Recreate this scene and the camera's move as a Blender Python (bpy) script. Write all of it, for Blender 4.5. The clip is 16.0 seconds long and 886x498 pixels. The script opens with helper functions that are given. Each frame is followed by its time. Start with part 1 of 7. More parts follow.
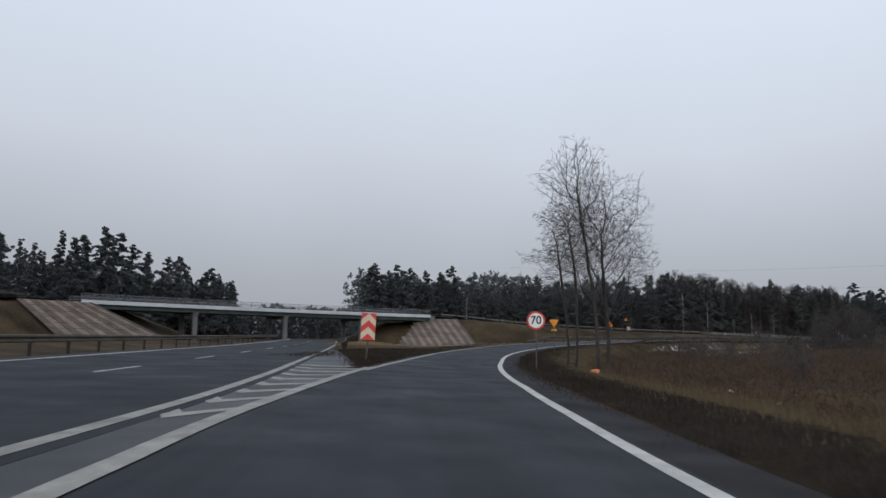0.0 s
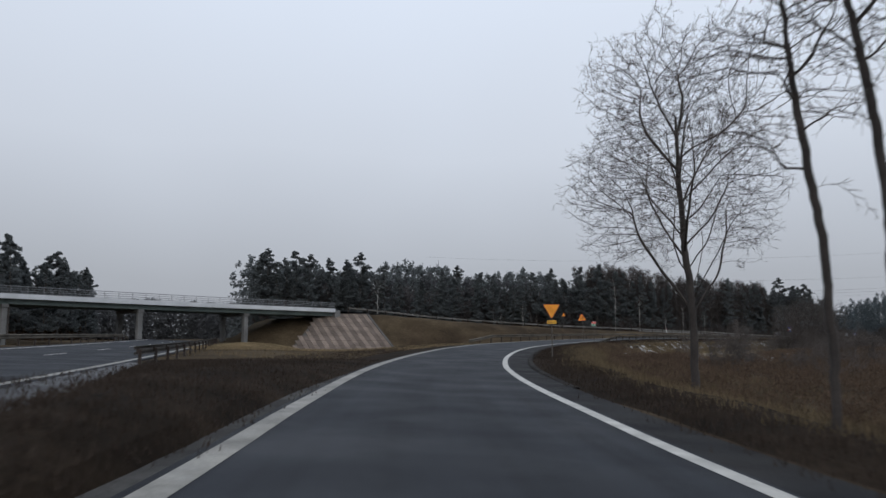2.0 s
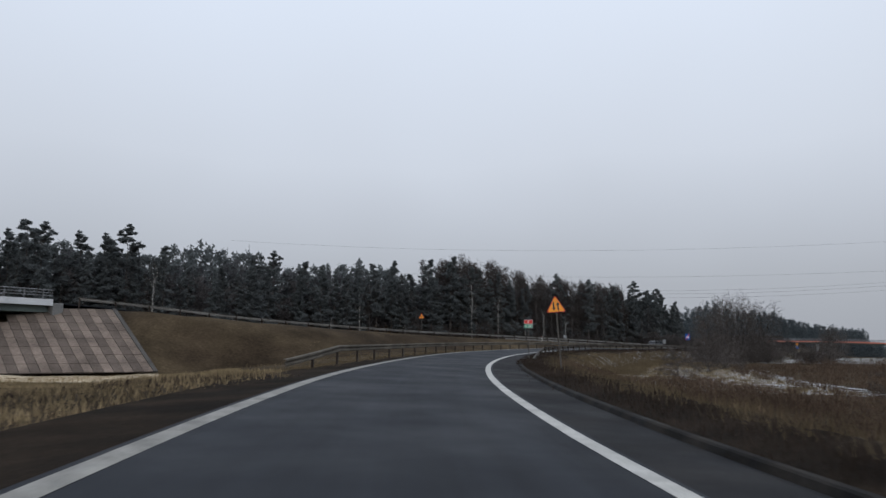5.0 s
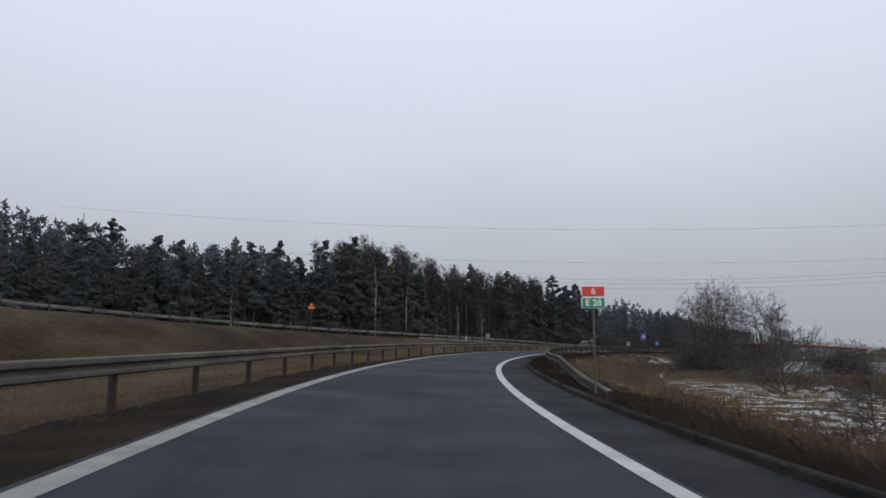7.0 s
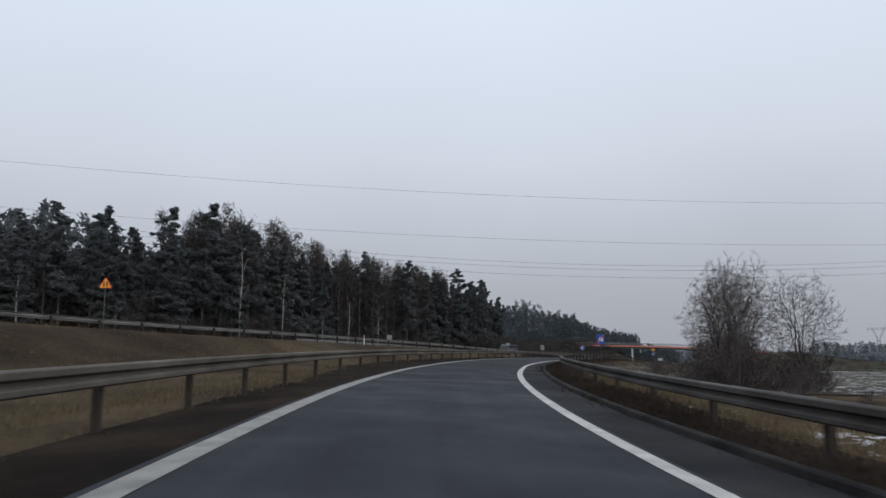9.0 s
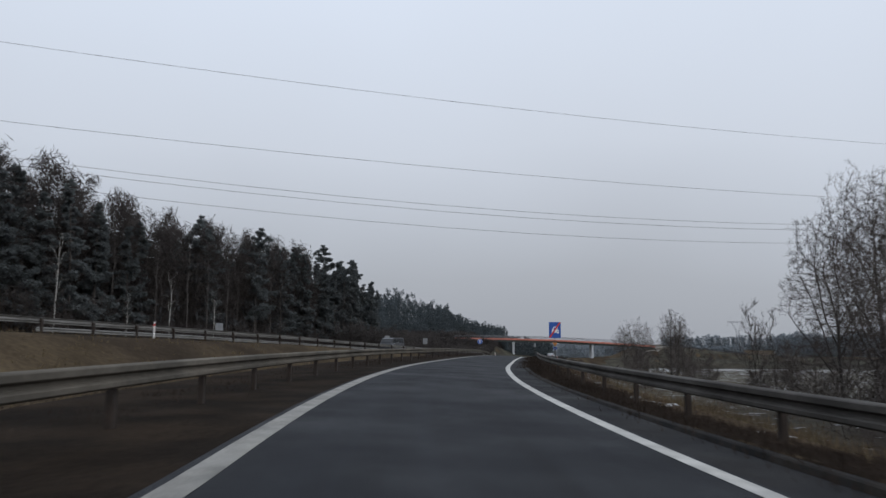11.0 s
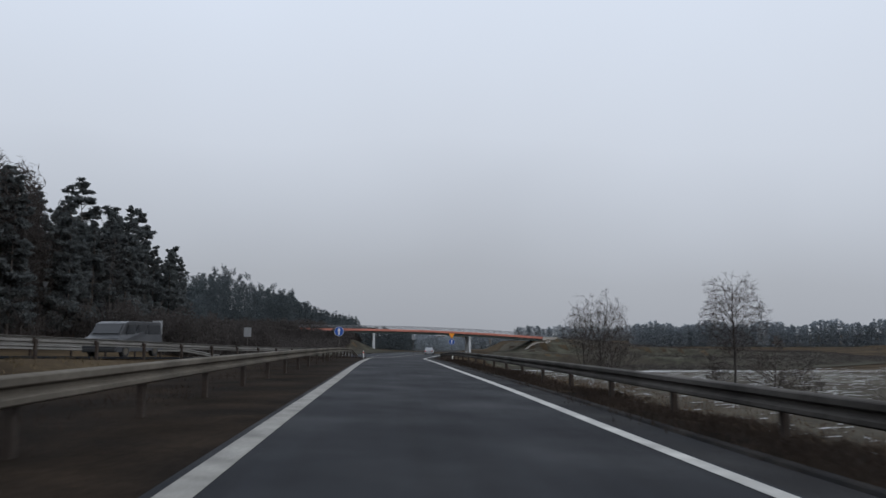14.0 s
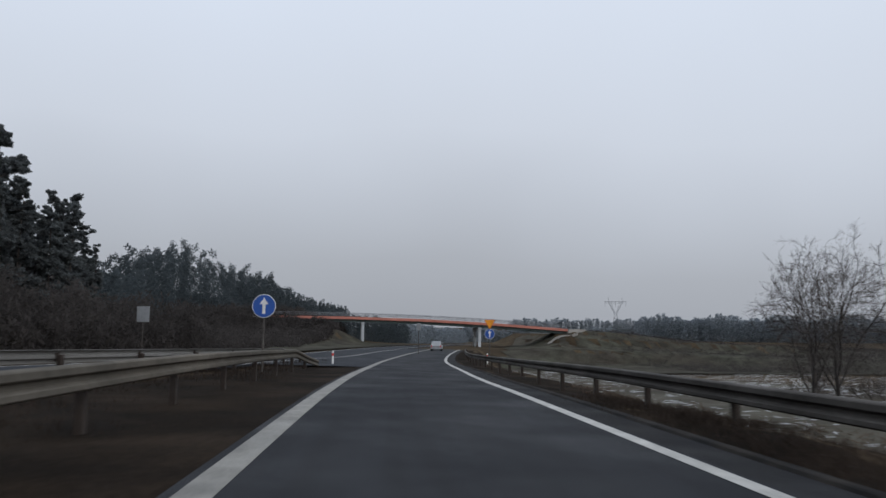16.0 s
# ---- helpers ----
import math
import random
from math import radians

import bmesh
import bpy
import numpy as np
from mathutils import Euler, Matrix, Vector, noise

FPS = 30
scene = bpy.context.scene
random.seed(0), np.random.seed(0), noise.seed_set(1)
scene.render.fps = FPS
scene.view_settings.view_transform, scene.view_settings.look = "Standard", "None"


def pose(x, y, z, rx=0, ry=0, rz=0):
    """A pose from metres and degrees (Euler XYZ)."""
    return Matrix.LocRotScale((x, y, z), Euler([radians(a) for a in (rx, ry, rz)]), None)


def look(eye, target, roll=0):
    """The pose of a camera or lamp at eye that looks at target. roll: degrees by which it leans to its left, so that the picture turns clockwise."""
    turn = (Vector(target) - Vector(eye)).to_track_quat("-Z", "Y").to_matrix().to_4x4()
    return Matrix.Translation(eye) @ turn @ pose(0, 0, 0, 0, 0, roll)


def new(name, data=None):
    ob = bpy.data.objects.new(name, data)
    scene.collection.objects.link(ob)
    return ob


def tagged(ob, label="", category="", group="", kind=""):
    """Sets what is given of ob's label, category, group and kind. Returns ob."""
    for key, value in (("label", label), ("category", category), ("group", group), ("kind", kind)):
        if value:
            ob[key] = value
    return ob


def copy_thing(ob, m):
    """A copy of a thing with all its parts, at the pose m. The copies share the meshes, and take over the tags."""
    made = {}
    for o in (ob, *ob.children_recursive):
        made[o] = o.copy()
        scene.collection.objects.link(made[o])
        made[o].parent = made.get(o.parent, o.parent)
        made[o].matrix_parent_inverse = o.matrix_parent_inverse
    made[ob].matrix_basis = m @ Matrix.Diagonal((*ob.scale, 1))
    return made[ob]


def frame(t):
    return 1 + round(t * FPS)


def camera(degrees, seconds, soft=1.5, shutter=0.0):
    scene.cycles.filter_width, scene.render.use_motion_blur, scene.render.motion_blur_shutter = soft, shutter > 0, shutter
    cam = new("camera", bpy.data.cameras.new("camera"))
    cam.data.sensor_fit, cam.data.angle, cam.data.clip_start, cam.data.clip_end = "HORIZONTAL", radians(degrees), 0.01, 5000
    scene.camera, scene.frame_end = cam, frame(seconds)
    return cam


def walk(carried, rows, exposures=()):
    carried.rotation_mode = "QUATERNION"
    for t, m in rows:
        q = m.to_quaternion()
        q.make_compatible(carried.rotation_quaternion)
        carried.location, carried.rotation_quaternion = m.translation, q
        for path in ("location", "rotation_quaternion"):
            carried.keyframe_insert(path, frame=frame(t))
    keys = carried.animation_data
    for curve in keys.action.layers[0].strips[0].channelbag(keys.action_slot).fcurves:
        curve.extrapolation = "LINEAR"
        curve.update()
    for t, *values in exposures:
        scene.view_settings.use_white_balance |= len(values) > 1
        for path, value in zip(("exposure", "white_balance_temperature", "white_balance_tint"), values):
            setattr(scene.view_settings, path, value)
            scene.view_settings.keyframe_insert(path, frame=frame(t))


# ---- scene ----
cam = camera(63.0, 16.0, soft=1.5, shutter=0.2)
# seconds, the eye's place, turn to the left, tilt up, roll; it rides 1.25 m over the slip road
PATH = [
    (0.0, 0.00, 0.00, 1.25, 0.00, 7.16, 0.42),
    (0.5, -0.57, 7.69, 1.26, -1.62, 7.25, 0.27),
    (1.0, -0.96, 15.45, 1.27, -3.21, 7.27, -0.16),
    (1.5, -1.05, 23.34, 1.26, -5.13, 7.28, -0.05),
    (2.0, -0.87, 31.29, 1.27, -7.66, 7.15, 0.07),
    (2.5, -0.36, 39.25, 1.30, -9.73, 7.40, -0.35),
    (3.0, 0.50, 47.21, 1.35, -12.47, 8.02, -0.39),
    (3.5, 1.74, 55.14, 1.42, -15.14, 7.46, 0.19),
    (4.0, 3.29, 63.07, 1.49, -17.15, 7.07, -0.41),
    (4.2, 4.01, 66.24, 1.53, -18.20, 8.03, 0.13),
    (4.7, 6.03, 74.19, 1.63, -20.50, 7.91, 0.03),
    (5.2, 8.34, 82.07, 1.74, -22.52, 7.80, -0.07),
    (5.7, 10.93, 89.87, 1.84, -24.43, 7.68, -0.17),
    (6.3, 14.40, 99.09, 1.97, -26.82, 7.54, -0.30),
    (6.5, 15.66, 102.15, 2.00, -27.81, 7.47, -0.24),
    (7.0, 19.06, 109.75, 2.08, -30.05, 7.77, 0.03),
    (7.5, 22.71, 117.28, 2.17, -31.89, 7.95, 0.09),
    (8.0, 26.60, 124.57, 2.28, -34.11, 7.96, -0.13),
    (8.5, 30.74, 131.63, 2.39, -36.56, 8.05, 0.30),
    (8.7, 32.51, 134.46, 2.44, -37.56, 8.04, 0.25),
    (9.2, 37.47, 141.80, 2.53, -39.99, 7.91, 0.22),
    (9.7, 42.78, 148.90, 2.62, -42.72, 7.79, 0.19),
    (10.2, 48.42, 155.76, 2.70, -45.52, 7.66, 0.16),
    (10.8, 55.57, 163.63, 2.81, -48.67, 7.51, 0.13),
    (11.0, 58.14, 166.28, 2.83, -49.72, 7.43, 0.17),
    (11.5, 64.85, 172.74, 2.87, -52.40, 7.51, 0.11),
    (12.0, 71.89, 178.96, 2.88, -54.50, 7.18, -0.44),
    (12.5, 79.27, 184.94, 2.87, -56.92, 6.92, -0.31),
    (13.0, 86.95, 190.80, 2.85, -58.55, 7.04, -0.03),
    (13.5, 94.99, 196.46, 2.81, -60.51, 6.81, -0.08),
    (14.0, 103.36, 202.10, 2.75, -61.62, 6.80, -0.19),
    (14.5, 112.03, 207.78, 2.69, -62.05, 6.70, -0.07),
    (15.0, 120.94, 213.53, 2.61, -62.15, 6.51, 0.14),
    (15.5, 130.00, 219.40, 2.50, -62.28, 6.23, 0.35),
    (16.0, 139.04, 225.31, 2.37, -62.25, 6.17, 0.39),
]
walk(cam, [(t, pose(x, y, z, 90 + up, 0, yaw) @ pose(0, 0, 0, 0, 0, roll)) for t, x, y, z, yaw, up, roll in PATH],
     exposures=[(0.0, 0.0), (9.0, 0.0), (11.0, -0.06), (16.0, -0.06)])

# ---- overcast winter light ----
SUN_UP, SUN_ROUND = radians(32), radians(190)
world = bpy.data.worlds.new("overcast")
scene.world = world
world.use_nodes = True
wn, wl = world.node_tree.nodes, world.node_tree.links
sky = wn.new("ShaderNodeTexSky")
sky.sky_type, sky.sun_disc, sky.sun_elevation, sky.sun_rotation = "NISHITA", False, SUN_UP, SUN_ROUND
sky.air_density, sky.dust_density = 1.0, 4.0
coords = wn.new("ShaderNodeTexCoord")
split = wn.new("ShaderNodeSeparateXYZ")
wl.new(coords.outputs["Generated"], split.inputs[0])
cloud = wn.new("ShaderNodeTexNoise")
cloud.inputs["Scale"].default_value, cloud.inputs["Detail"].default_value = 1.6, 3
wl.new(coords.outputs["Generated"], cloud.inputs["Vector"])
lift = wn.new("ShaderNodeMath")
lift.operation = "MULTIPLY_ADD"
wl.new(cloud.outputs["Fac"], lift.inputs[0])
lift.inputs[1].default_value = 0.16
wl.new(split.outputs["Z"], lift.inputs[2])
deck = wn.new("ShaderNodeValToRGB")
for n, (at, c) in enumerate([(0.0, (0.297, 0.315, 0.352)), (0.16, (0.395, 0.42, 0.467)), (0.34, (0.592, 0.64, 0.723)), (0.62, (0.730, 0.81, 0.943)), (1.0, (0.79, 0.87, 1.005))]):
    el = deck.color_ramp.elements[n] if n < 2 else deck.color_ramp.elements.new(at)
    el.position, el.color = at, (*c, 1)
wl.new(lift.outputs[0], deck.inputs[0])
thin = wn.new("ShaderNodeMixRGB")
thin.inputs[0].default_value = 0.96
bright = wn.new("ShaderNodeVectorMath")
bright.operation = "SCALE"
bright.inputs["Scale"].default_value = 0.08
wl.new(sky.outputs[0], bright.inputs[0])
wl.new(bright.outputs[0], thin.inputs[1])
# the cloud is a little brighter towards the east
east = wn.new("ShaderNodeMath")
east.operation = "MULTIPLY_ADD"
wl.new(split.outputs["X"], east.inputs[0])
east.inputs[1].default_value, east.inputs[2].default_value = 0.05, 0.985
sided = wn.new("ShaderNodeVectorMath")
sided.operation = "SCALE"
wl.new(deck.outputs[0], sided.inputs[0])
wl.new(east.outputs[0], sided.inputs["Scale"])
wl.new(sided.outputs[0], thin.inputs[2])
wl.new(thin.outputs[0], wn["Background"].inputs[0])
wn["Background"].inputs[1].default_value = 1.07
sun = new("sun", bpy.data.lights.new("sun", "SUN"))
sun.data.energy, sun.data.angle, sun.data.color = 0.8, radians(50), (1.0, 0.98, 0.95)
sun.matrix_world = look((math.sin(SUN_ROUND) * 90, math.cos(SUN_ROUND) * 90, 90 * math.tan(SUN_UP)), (0, 0, 0))


# ---- materials ----
def material(name, color, rough=0.8, vary=0.25, scale=3.0, fine=40.0, bump=0.2, metal=0.0, second=None, mix_scale=0.6, sharp=(0.4, 0.6), object_random=0.0, spec=0.5, tint=0.0):
    m = bpy.data.materials.new(name)
    m.use_nodes = True
    nt = m.node_tree
    bsdf = nt.nodes["Principled BSDF"]
    geo = nt.nodes.new("ShaderNodeNewGeometry")

    def noise_at(s, detail=4.0):
        tex = nt.nodes.new("ShaderNodeTexNoise")
        tex.inputs["Scale"].default_value, tex.inputs["Detail"].default_value = s, detail
        nt.links.new(geo.outputs["Position"], tex.inputs["Vector"])
        return tex.outputs["Fac"]

    def ramp(src, a, b, lo, hi):
        r = nt.nodes.new("ShaderNodeMapRange")
        r.inputs[1].default_value, r.inputs[2].default_value, r.inputs[3].default_value, r.inputs[4].default_value = a, b, lo, hi
        nt.links.new(src, r.inputs[0])
        return r.outputs[0]

    def mixed(fac, a, b, mode="MIX"):
        x = nt.nodes.new("ShaderNodeMixRGB")
        x.blend_type = mode
        for n, v in enumerate((fac, a, b)):
            if isinstance(v, (int, float)):
                x.inputs[n].default_value = v
            elif isinstance(v, tuple):
                x.inputs[n].default_value = (*v, 1)
            else:
                nt.links.new(v, x.inputs[n])
        return x.outputs[0]

    col = color
    if second:
        col = mixed(ramp(noise_at(mix_scale, 5.0), sharp[0], sharp[1], 0, 1), color, second)
    big = ramp(noise_at(scale), 0.3, 0.7, 1 - vary, 1 + vary)
    small = ramp(noise_at(fine), 0.3, 0.7, 1 - vary * 0.7, 1 + vary * 0.7)
    gain = nt.nodes.new("ShaderNodeMath")
    gain.operation = "MULTIPLY"
    nt.links.new(big, gain.inputs[0])
    nt.links.new(small, gain.inputs[1])
    gained = gain.outputs[0]
    if object_random:
        info = nt.nodes.new("ShaderNodeObjectInfo")
        more = nt.nodes.new("ShaderNodeMath")
        more.operation = "MULTIPLY"
        nt.links.new(ramp(info.outputs["Random"], 0, 1, 1 - object_random, 1 + object_random), more.inputs[0])
        nt.links.new(gained, more.inputs[1])
        gained = more.outputs[0]
    if tint:
        isl = ramp(geo.outputs["Random Per Island"], 0, 1, 1 - tint, 1 + tint)
        more = nt.nodes.new("ShaderNodeMath")
        more.operation = "MULTIPLY"
        nt.links.new(isl, more.inputs[0])
        nt.links.new(gained, more.inputs[1])
        gained = more.outputs[0]
    nt.links.new(mixed(1.0, col, gained, "MULTIPLY"), bsdf.inputs["Base Color"])
    bsdf.inputs["Roughness"].default_value = rough
    nt.links.new(ramp(noise_at(scale * 0.7), 0.3, 0.7, max(rough - 0.12, 0.03), min(rough + 0.12, 1)), bsdf.inputs["Roughness"])
    bsdf.inputs["Metallic"].default_value = metal
    bsdf.inputs["Specular IOR Level"].default_value = spec
    if bump:
        b = nt.nodes.new("ShaderNodeBump")
        b.inputs["Strength"].default_value, b.inputs["Distance"].default_value = bump, 0.02
        nt.links.new(noise_at(fine * 1.7), b.inputs["Height"])
        nt.links.new(b.outputs[0], bsdf.inputs["Normal"])
    return m


def translucent(m, share=0.5):
    """Lets part of the light through thin leaves and twigs."""
    nt = m.node_tree
    bsdf = nt.nodes["Principled BSDF"]
    thin_leaf = nt.nodes.new("ShaderNodeBsdfTranslucent")
    nt.links.new(bsdf.inputs["Base Color"].links[0].from_socket, thin_leaf.inputs["Color"])
    both = nt.nodes.new("ShaderNodeMixShader")
    both.inputs[0].default_value = share
    nt.links.new(bsdf.outputs[0], both.inputs[1])
    nt.links.new(thin_leaf.outputs[0], both.inputs[2])
    nt.links.new(both.outputs[0], nt.nodes["Material Output"].inputs["Surface"])
    return m


def lane_worn(m, depth=0.2):
    """Streaks along the lane, from traffic and old repairs, over a road material."""
    nt = m.node_tree
    bsdf = nt.nodes["Principled BSDF"]
    lane = nt.nodes.new("ShaderNodeUVMap")
    lane.uv_map = "lane"
    gained = bsdf.inputs["Base Color"].links[0].from_socket
    for sx, sy, share in ((1.5, 0.035, 1.0), (5.0, 0.10, 0.6)):
        mp = nt.nodes.new("ShaderNodeMapping")
        mp.inputs["Scale"].default_value = (sx, sy, 1)
        nt.links.new(lane.outputs[0], mp.inputs["Vector"])
        tex = nt.nodes.new("ShaderNodeTexNoise")
        tex.inputs["Scale"].default_value, tex.inputs["Detail"].default_value = 1.0, 3
        nt.links.new(mp.outputs[0], tex.inputs["Vector"])
        r = nt.nodes.new("ShaderNodeMapRange")
        r.inputs[1].default_value, r.inputs[2].default_value, r.inputs[3].default_value, r.inputs[4].default_value = 0.3, 0.7, 1 - depth * share, 1 + depth * share
        nt.links.new(tex.outputs["Fac"], r.inputs[0])
        x = nt.nodes.new("ShaderNodeMixRGB")
        x.blend_type, x.inputs[0].default_value = "MULTIPLY", 1.0
        nt.links.new(gained, x.inputs[1])
        nt.links.new(r.outputs[0], x.inputs[2])
        gained = x.outputs[0]
    nt.links.new(gained, bsdf.inputs["Base Color"])
    return m


ASPHALT = material("damp_asphalt", (0.0195, 0.0222, 0.0272), 0.78, 0.06, 0.7, 60, 0.3, second=(0.0215, 0.0240, 0.0290), mix_scale=0.12, sharp=(0.3, 0.7), spec=0.12)
SLIPROAD = lane_worn(material("worn_damp_asphalt", (0.0195, 0.0222, 0.0272), 0.76, 0.06, 0.7, 60, 0.3, second=(0.0215, 0.0240, 0.0290), mix_scale=0.12, sharp=(0.3, 0.7), spec=0.14))
DARKASPHALT = lane_worn(material("darker_damp_asphalt", (0.0130, 0.0145, 0.0178), 0.76, 0.06, 0.7, 60, 0.3, second=(0.0150, 0.0165, 0.0198), mix_scale=0.12, sharp=(0.3, 0.7), spec=0.14))
SHOULDER = material("gritty_asphalt", (0.0120, 0.0125, 0.0142), 0.8, 0.25, 0.8, 25, 0.4, second=(0.018, 0.0175, 0.018), mix_scale=0.5, spec=0.1)
PAINT = material("worn_road_paint", (0.40, 0.390, 0.360), 0.6, 0.22, 2.2, 26, 0.2, second=(0.31, 0.30, 0.28), mix_scale=1.5, sharp=(0.5, 0.75))
OLDPAINT = material("old_road_paint", (0.215, 0.206, 0.184), 0.7, 0.25, 2.2, 22, 0.2, second=(0.145, 0.139, 0.125), mix_scale=1.3, sharp=(0.5, 0.7))
EARTH = material("dry_grass_ground", (0.066, 0.049, 0.030), 1.0, 0.35, 0.25, 3.5, 0.5, second=(0.036, 0.026, 0.017), mix_scale=0.07, sharp=(0.42, 0.62), spec=0.03)
STEEL = material("weathered_galvanised_steel", (0.126, 0.112, 0.093), 0.85, 0.22, 0.6, 12, 0.1, second=(0.086, 0.078, 0.066), mix_scale=0.4, spec=0.08)
PALESTEEL = material("dull_galvanised_steel", (0.215, 0.21, 0.20), 0.7, 0.15, 0.6, 12, 0.1, second=(0.16, 0.155, 0.145), mix_scale=0.4, spec=0.2)
# Darker copy of the rail steel, with the shadow side put into the colour.
SHADESTEEL = material("shaded_galvanised_steel", (0.085, 0.078, 0.070), 0.8, 0.25, 0.6, 12, 0.1, second=(0.055, 0.050, 0.045), mix_scale=0.5, spec=0.15)
RUST = material("rusty_post", (0.026, 0.017, 0.012), 0.8, 0.3, 3, 20, 0.2)
CONCRETE = material("stained_concrete", (0.36, 0.34, 0.31), 0.85, 0.2, 0.5, 8, 0.3)
WHITECON = material("pale_concrete", (0.50, 0.52, 0.54), 0.8, 0.12, 0.4, 6, 0.2)
# Greenish girders, with the shade under the deck put into the colour.
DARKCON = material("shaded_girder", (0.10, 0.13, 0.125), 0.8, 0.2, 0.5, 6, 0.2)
ORANGECON = material("orange_fascia", (0.50, 0.19, 0.14), 0.75, 0.15, 0.3, 6, 0.2)
# Concrete darkened: the shade under the bridge is put into the colour.
SHADECON = material("shaded_concrete", (0.13, 0.13, 0.128), 0.9, 0.25, 0.5, 6, 0.2)
RAILGREY = material("grey_rail_paint", (0.17, 0.175, 0.185), 0.6, 0.1, 2, 20, 0.1)
KERB = material("dirty_asphalt_kerb", (0.011, 0.0105, 0.0105), 0.85, 0.3, 1.5, 18, 0.5, second=(0.022, 0.019, 0.016), mix_scale=1.2, spec=0.1)
SOIL = material("dark_verge_soil", (0.013, 0.0098, 0.0075), 1.0, 0.35, 0.6, 9, 0.6, second=(0.023, 0.0165, 0.0115), mix_scale=0.5, spec=0.03)
SAND = material("sandy_soil", (0.42, 0.34, 0.23), 0.95, 0.25, 0.4, 3, 0.4)
PAVER = material("slope_slabs", (0.165, 0.130, 0.108), 0.9, 0.3, 0.4, 5, 0.3, object_random=0.06, spec=0.15)
BARK = material("grey_bark", (0.036, 0.030, 0.027), 0.95, 0.3, 1.5, 15, 0.5)
TWIG = material("bare_twigs", (0.066, 0.055, 0.049), 0.95, 0.25, 1, 9, 0, object_random=0.2)
# A lit copy of the bare twigs: the wood's lightness is put into the colour.
WOODTWIG = material("lit_wood_twigs", (0.084, 0.072, 0.067), 0.95, 0.25, 1, 9, 0, object_random=0.2)
GREYBARK = material("grey_wood_bark", (0.068, 0.060, 0.056), 0.95, 0.3, 1.5, 15, 0.3)
PALEBARK = material("pale_birch_bark", (0.36, 0.35, 0.33), 0.9, 0.4, 2.0, 9, 0.2)
PINEBARK = material("pine_bark", (0.075, 0.064, 0.058), 0.95, 0.3, 1, 9, 0.3)
# Needles greyed and lightened: the haze over the wood is in this colour.
NEEDLE = material("pine_needles", (0.130, 0.142, 0.144), 0.9, 0.2, 0.4, 4, 0, object_random=0.12, tint=0.15, spec=0.2)
BRUSH = material("brown_brush", (0.092, 0.063, 0.044), 0.95, 0.3, 0.3, 5, 0, tint=0.4, spec=0.2)
DARKGRASS = material("dark_dead_grass", (0.044, 0.033, 0.026), 0.95, 0.3, 0.3, 5, 0, tint=0.4, spec=0.15)
OCHRE = material("ochre_grass", (0.25, 0.19, 0.11), 0.95, 0.3, 0.3, 4, 0, tint=0.3, spec=0.2)
STRAW = material("straw_grass", (0.135, 0.102, 0.060), 0.95, 0.3, 0.3, 4, 0, tint=0.35, spec=0.2)
for m in (NEEDLE, BRUSH, DARKGRASS, OCHRE, STRAW, WOODTWIG):
    translucent(m)
SNOW = material("old_snow", (0.45, 0.455, 0.46), 0.7, 0.08, 2, 12, 0.3)
CREAM = material("warm_reflective_white", (0.62, 0.52, 0.38), 0.5, 0.1, 3, 30, 0)
RED = material("sign_red", (0.62, 0.045, 0.035), 0.5, 0.08, 3, 30, 0)
WHITE = material("sign_white", (0.78, 0.77, 0.74), 0.5, 0.08, 3, 30, 0)
BLACK = material("sign_black", (0.02, 0.02, 0.02), 0.5, 0.1, 3, 30, 0)
ORANGE = material("sign_orange", (0.85, 0.31, 0.02), 0.45, 0.1, 3, 30, 0)
BLUE = material("sign_blue", (0.025, 0.095, 0.38), 0.45, 0.1, 3, 30, 0)
GREEN = material("sign_green", (0.015, 0.24, 0.135), 0.45, 0.08, 3, 30, 0)
SIGNBACK = material("sign_back_grey", (0.30, 0.31, 0.32), 0.55, 0.1, 2, 20, 0, metal=0.3)
POLE = material("dull_pole", (0.10, 0.09, 0.08), 0.6, 0.2, 2, 20, 0.1, metal=0.3)
LITTER = material("orange_plastic", (0.75, 0.20, 0.05), 0.4, 0.15, 4, 20, 0.2)
CARPAINT = material("grey_car_paint", (0.030, 0.032, 0.036), 0.4, 0.05, 2, 10, 0)
CARGLASS = material("dark_glass", (0.02, 0.022, 0.025), 0.08, 0.05, 2, 10, 0)
TYRE = material("tyre_rubber", (0.02, 0.02, 0.02), 0.9, 0.1, 4, 30, 0.1)
LAMPGLASS = material("lamp_glass", (0.75, 0.76, 0.74), 0.15, 0.05, 4, 30, 0)


# ---- small tools ----
def mesh_object(name, verts, faces, mat, parent=None, label="", smooth=False):
    me = bpy.data.meshes.new(name)
    me.from_pydata([tuple(v) for v in verts], [], faces)
    me.materials.append(mat)
    if smooth:
        me.polygons.foreach_set("use_smooth", [True] * len(me.polygons))
    me.update()
    ob = new(name, me)
    if parent:
        ob.parent = parent
    if label:
        ob["label"] = label
    return ob


def part(name, bm, mat, parent, label=""):
    me = bpy.data.meshes.new(name)
    bm.to_mesh(me)
    bm.free()
    me.materials.append(mat)
    ob = new(name, me)
    ob.parent = parent
    if label:
        ob["label"] = label
    return ob


def thing(name, m, label, category, group="", kind=""):
    ob = new(name)
    ob.empty_display_size = 0.2
    ob.matrix_basis = m
    return tagged(ob, label, category, group, kind)


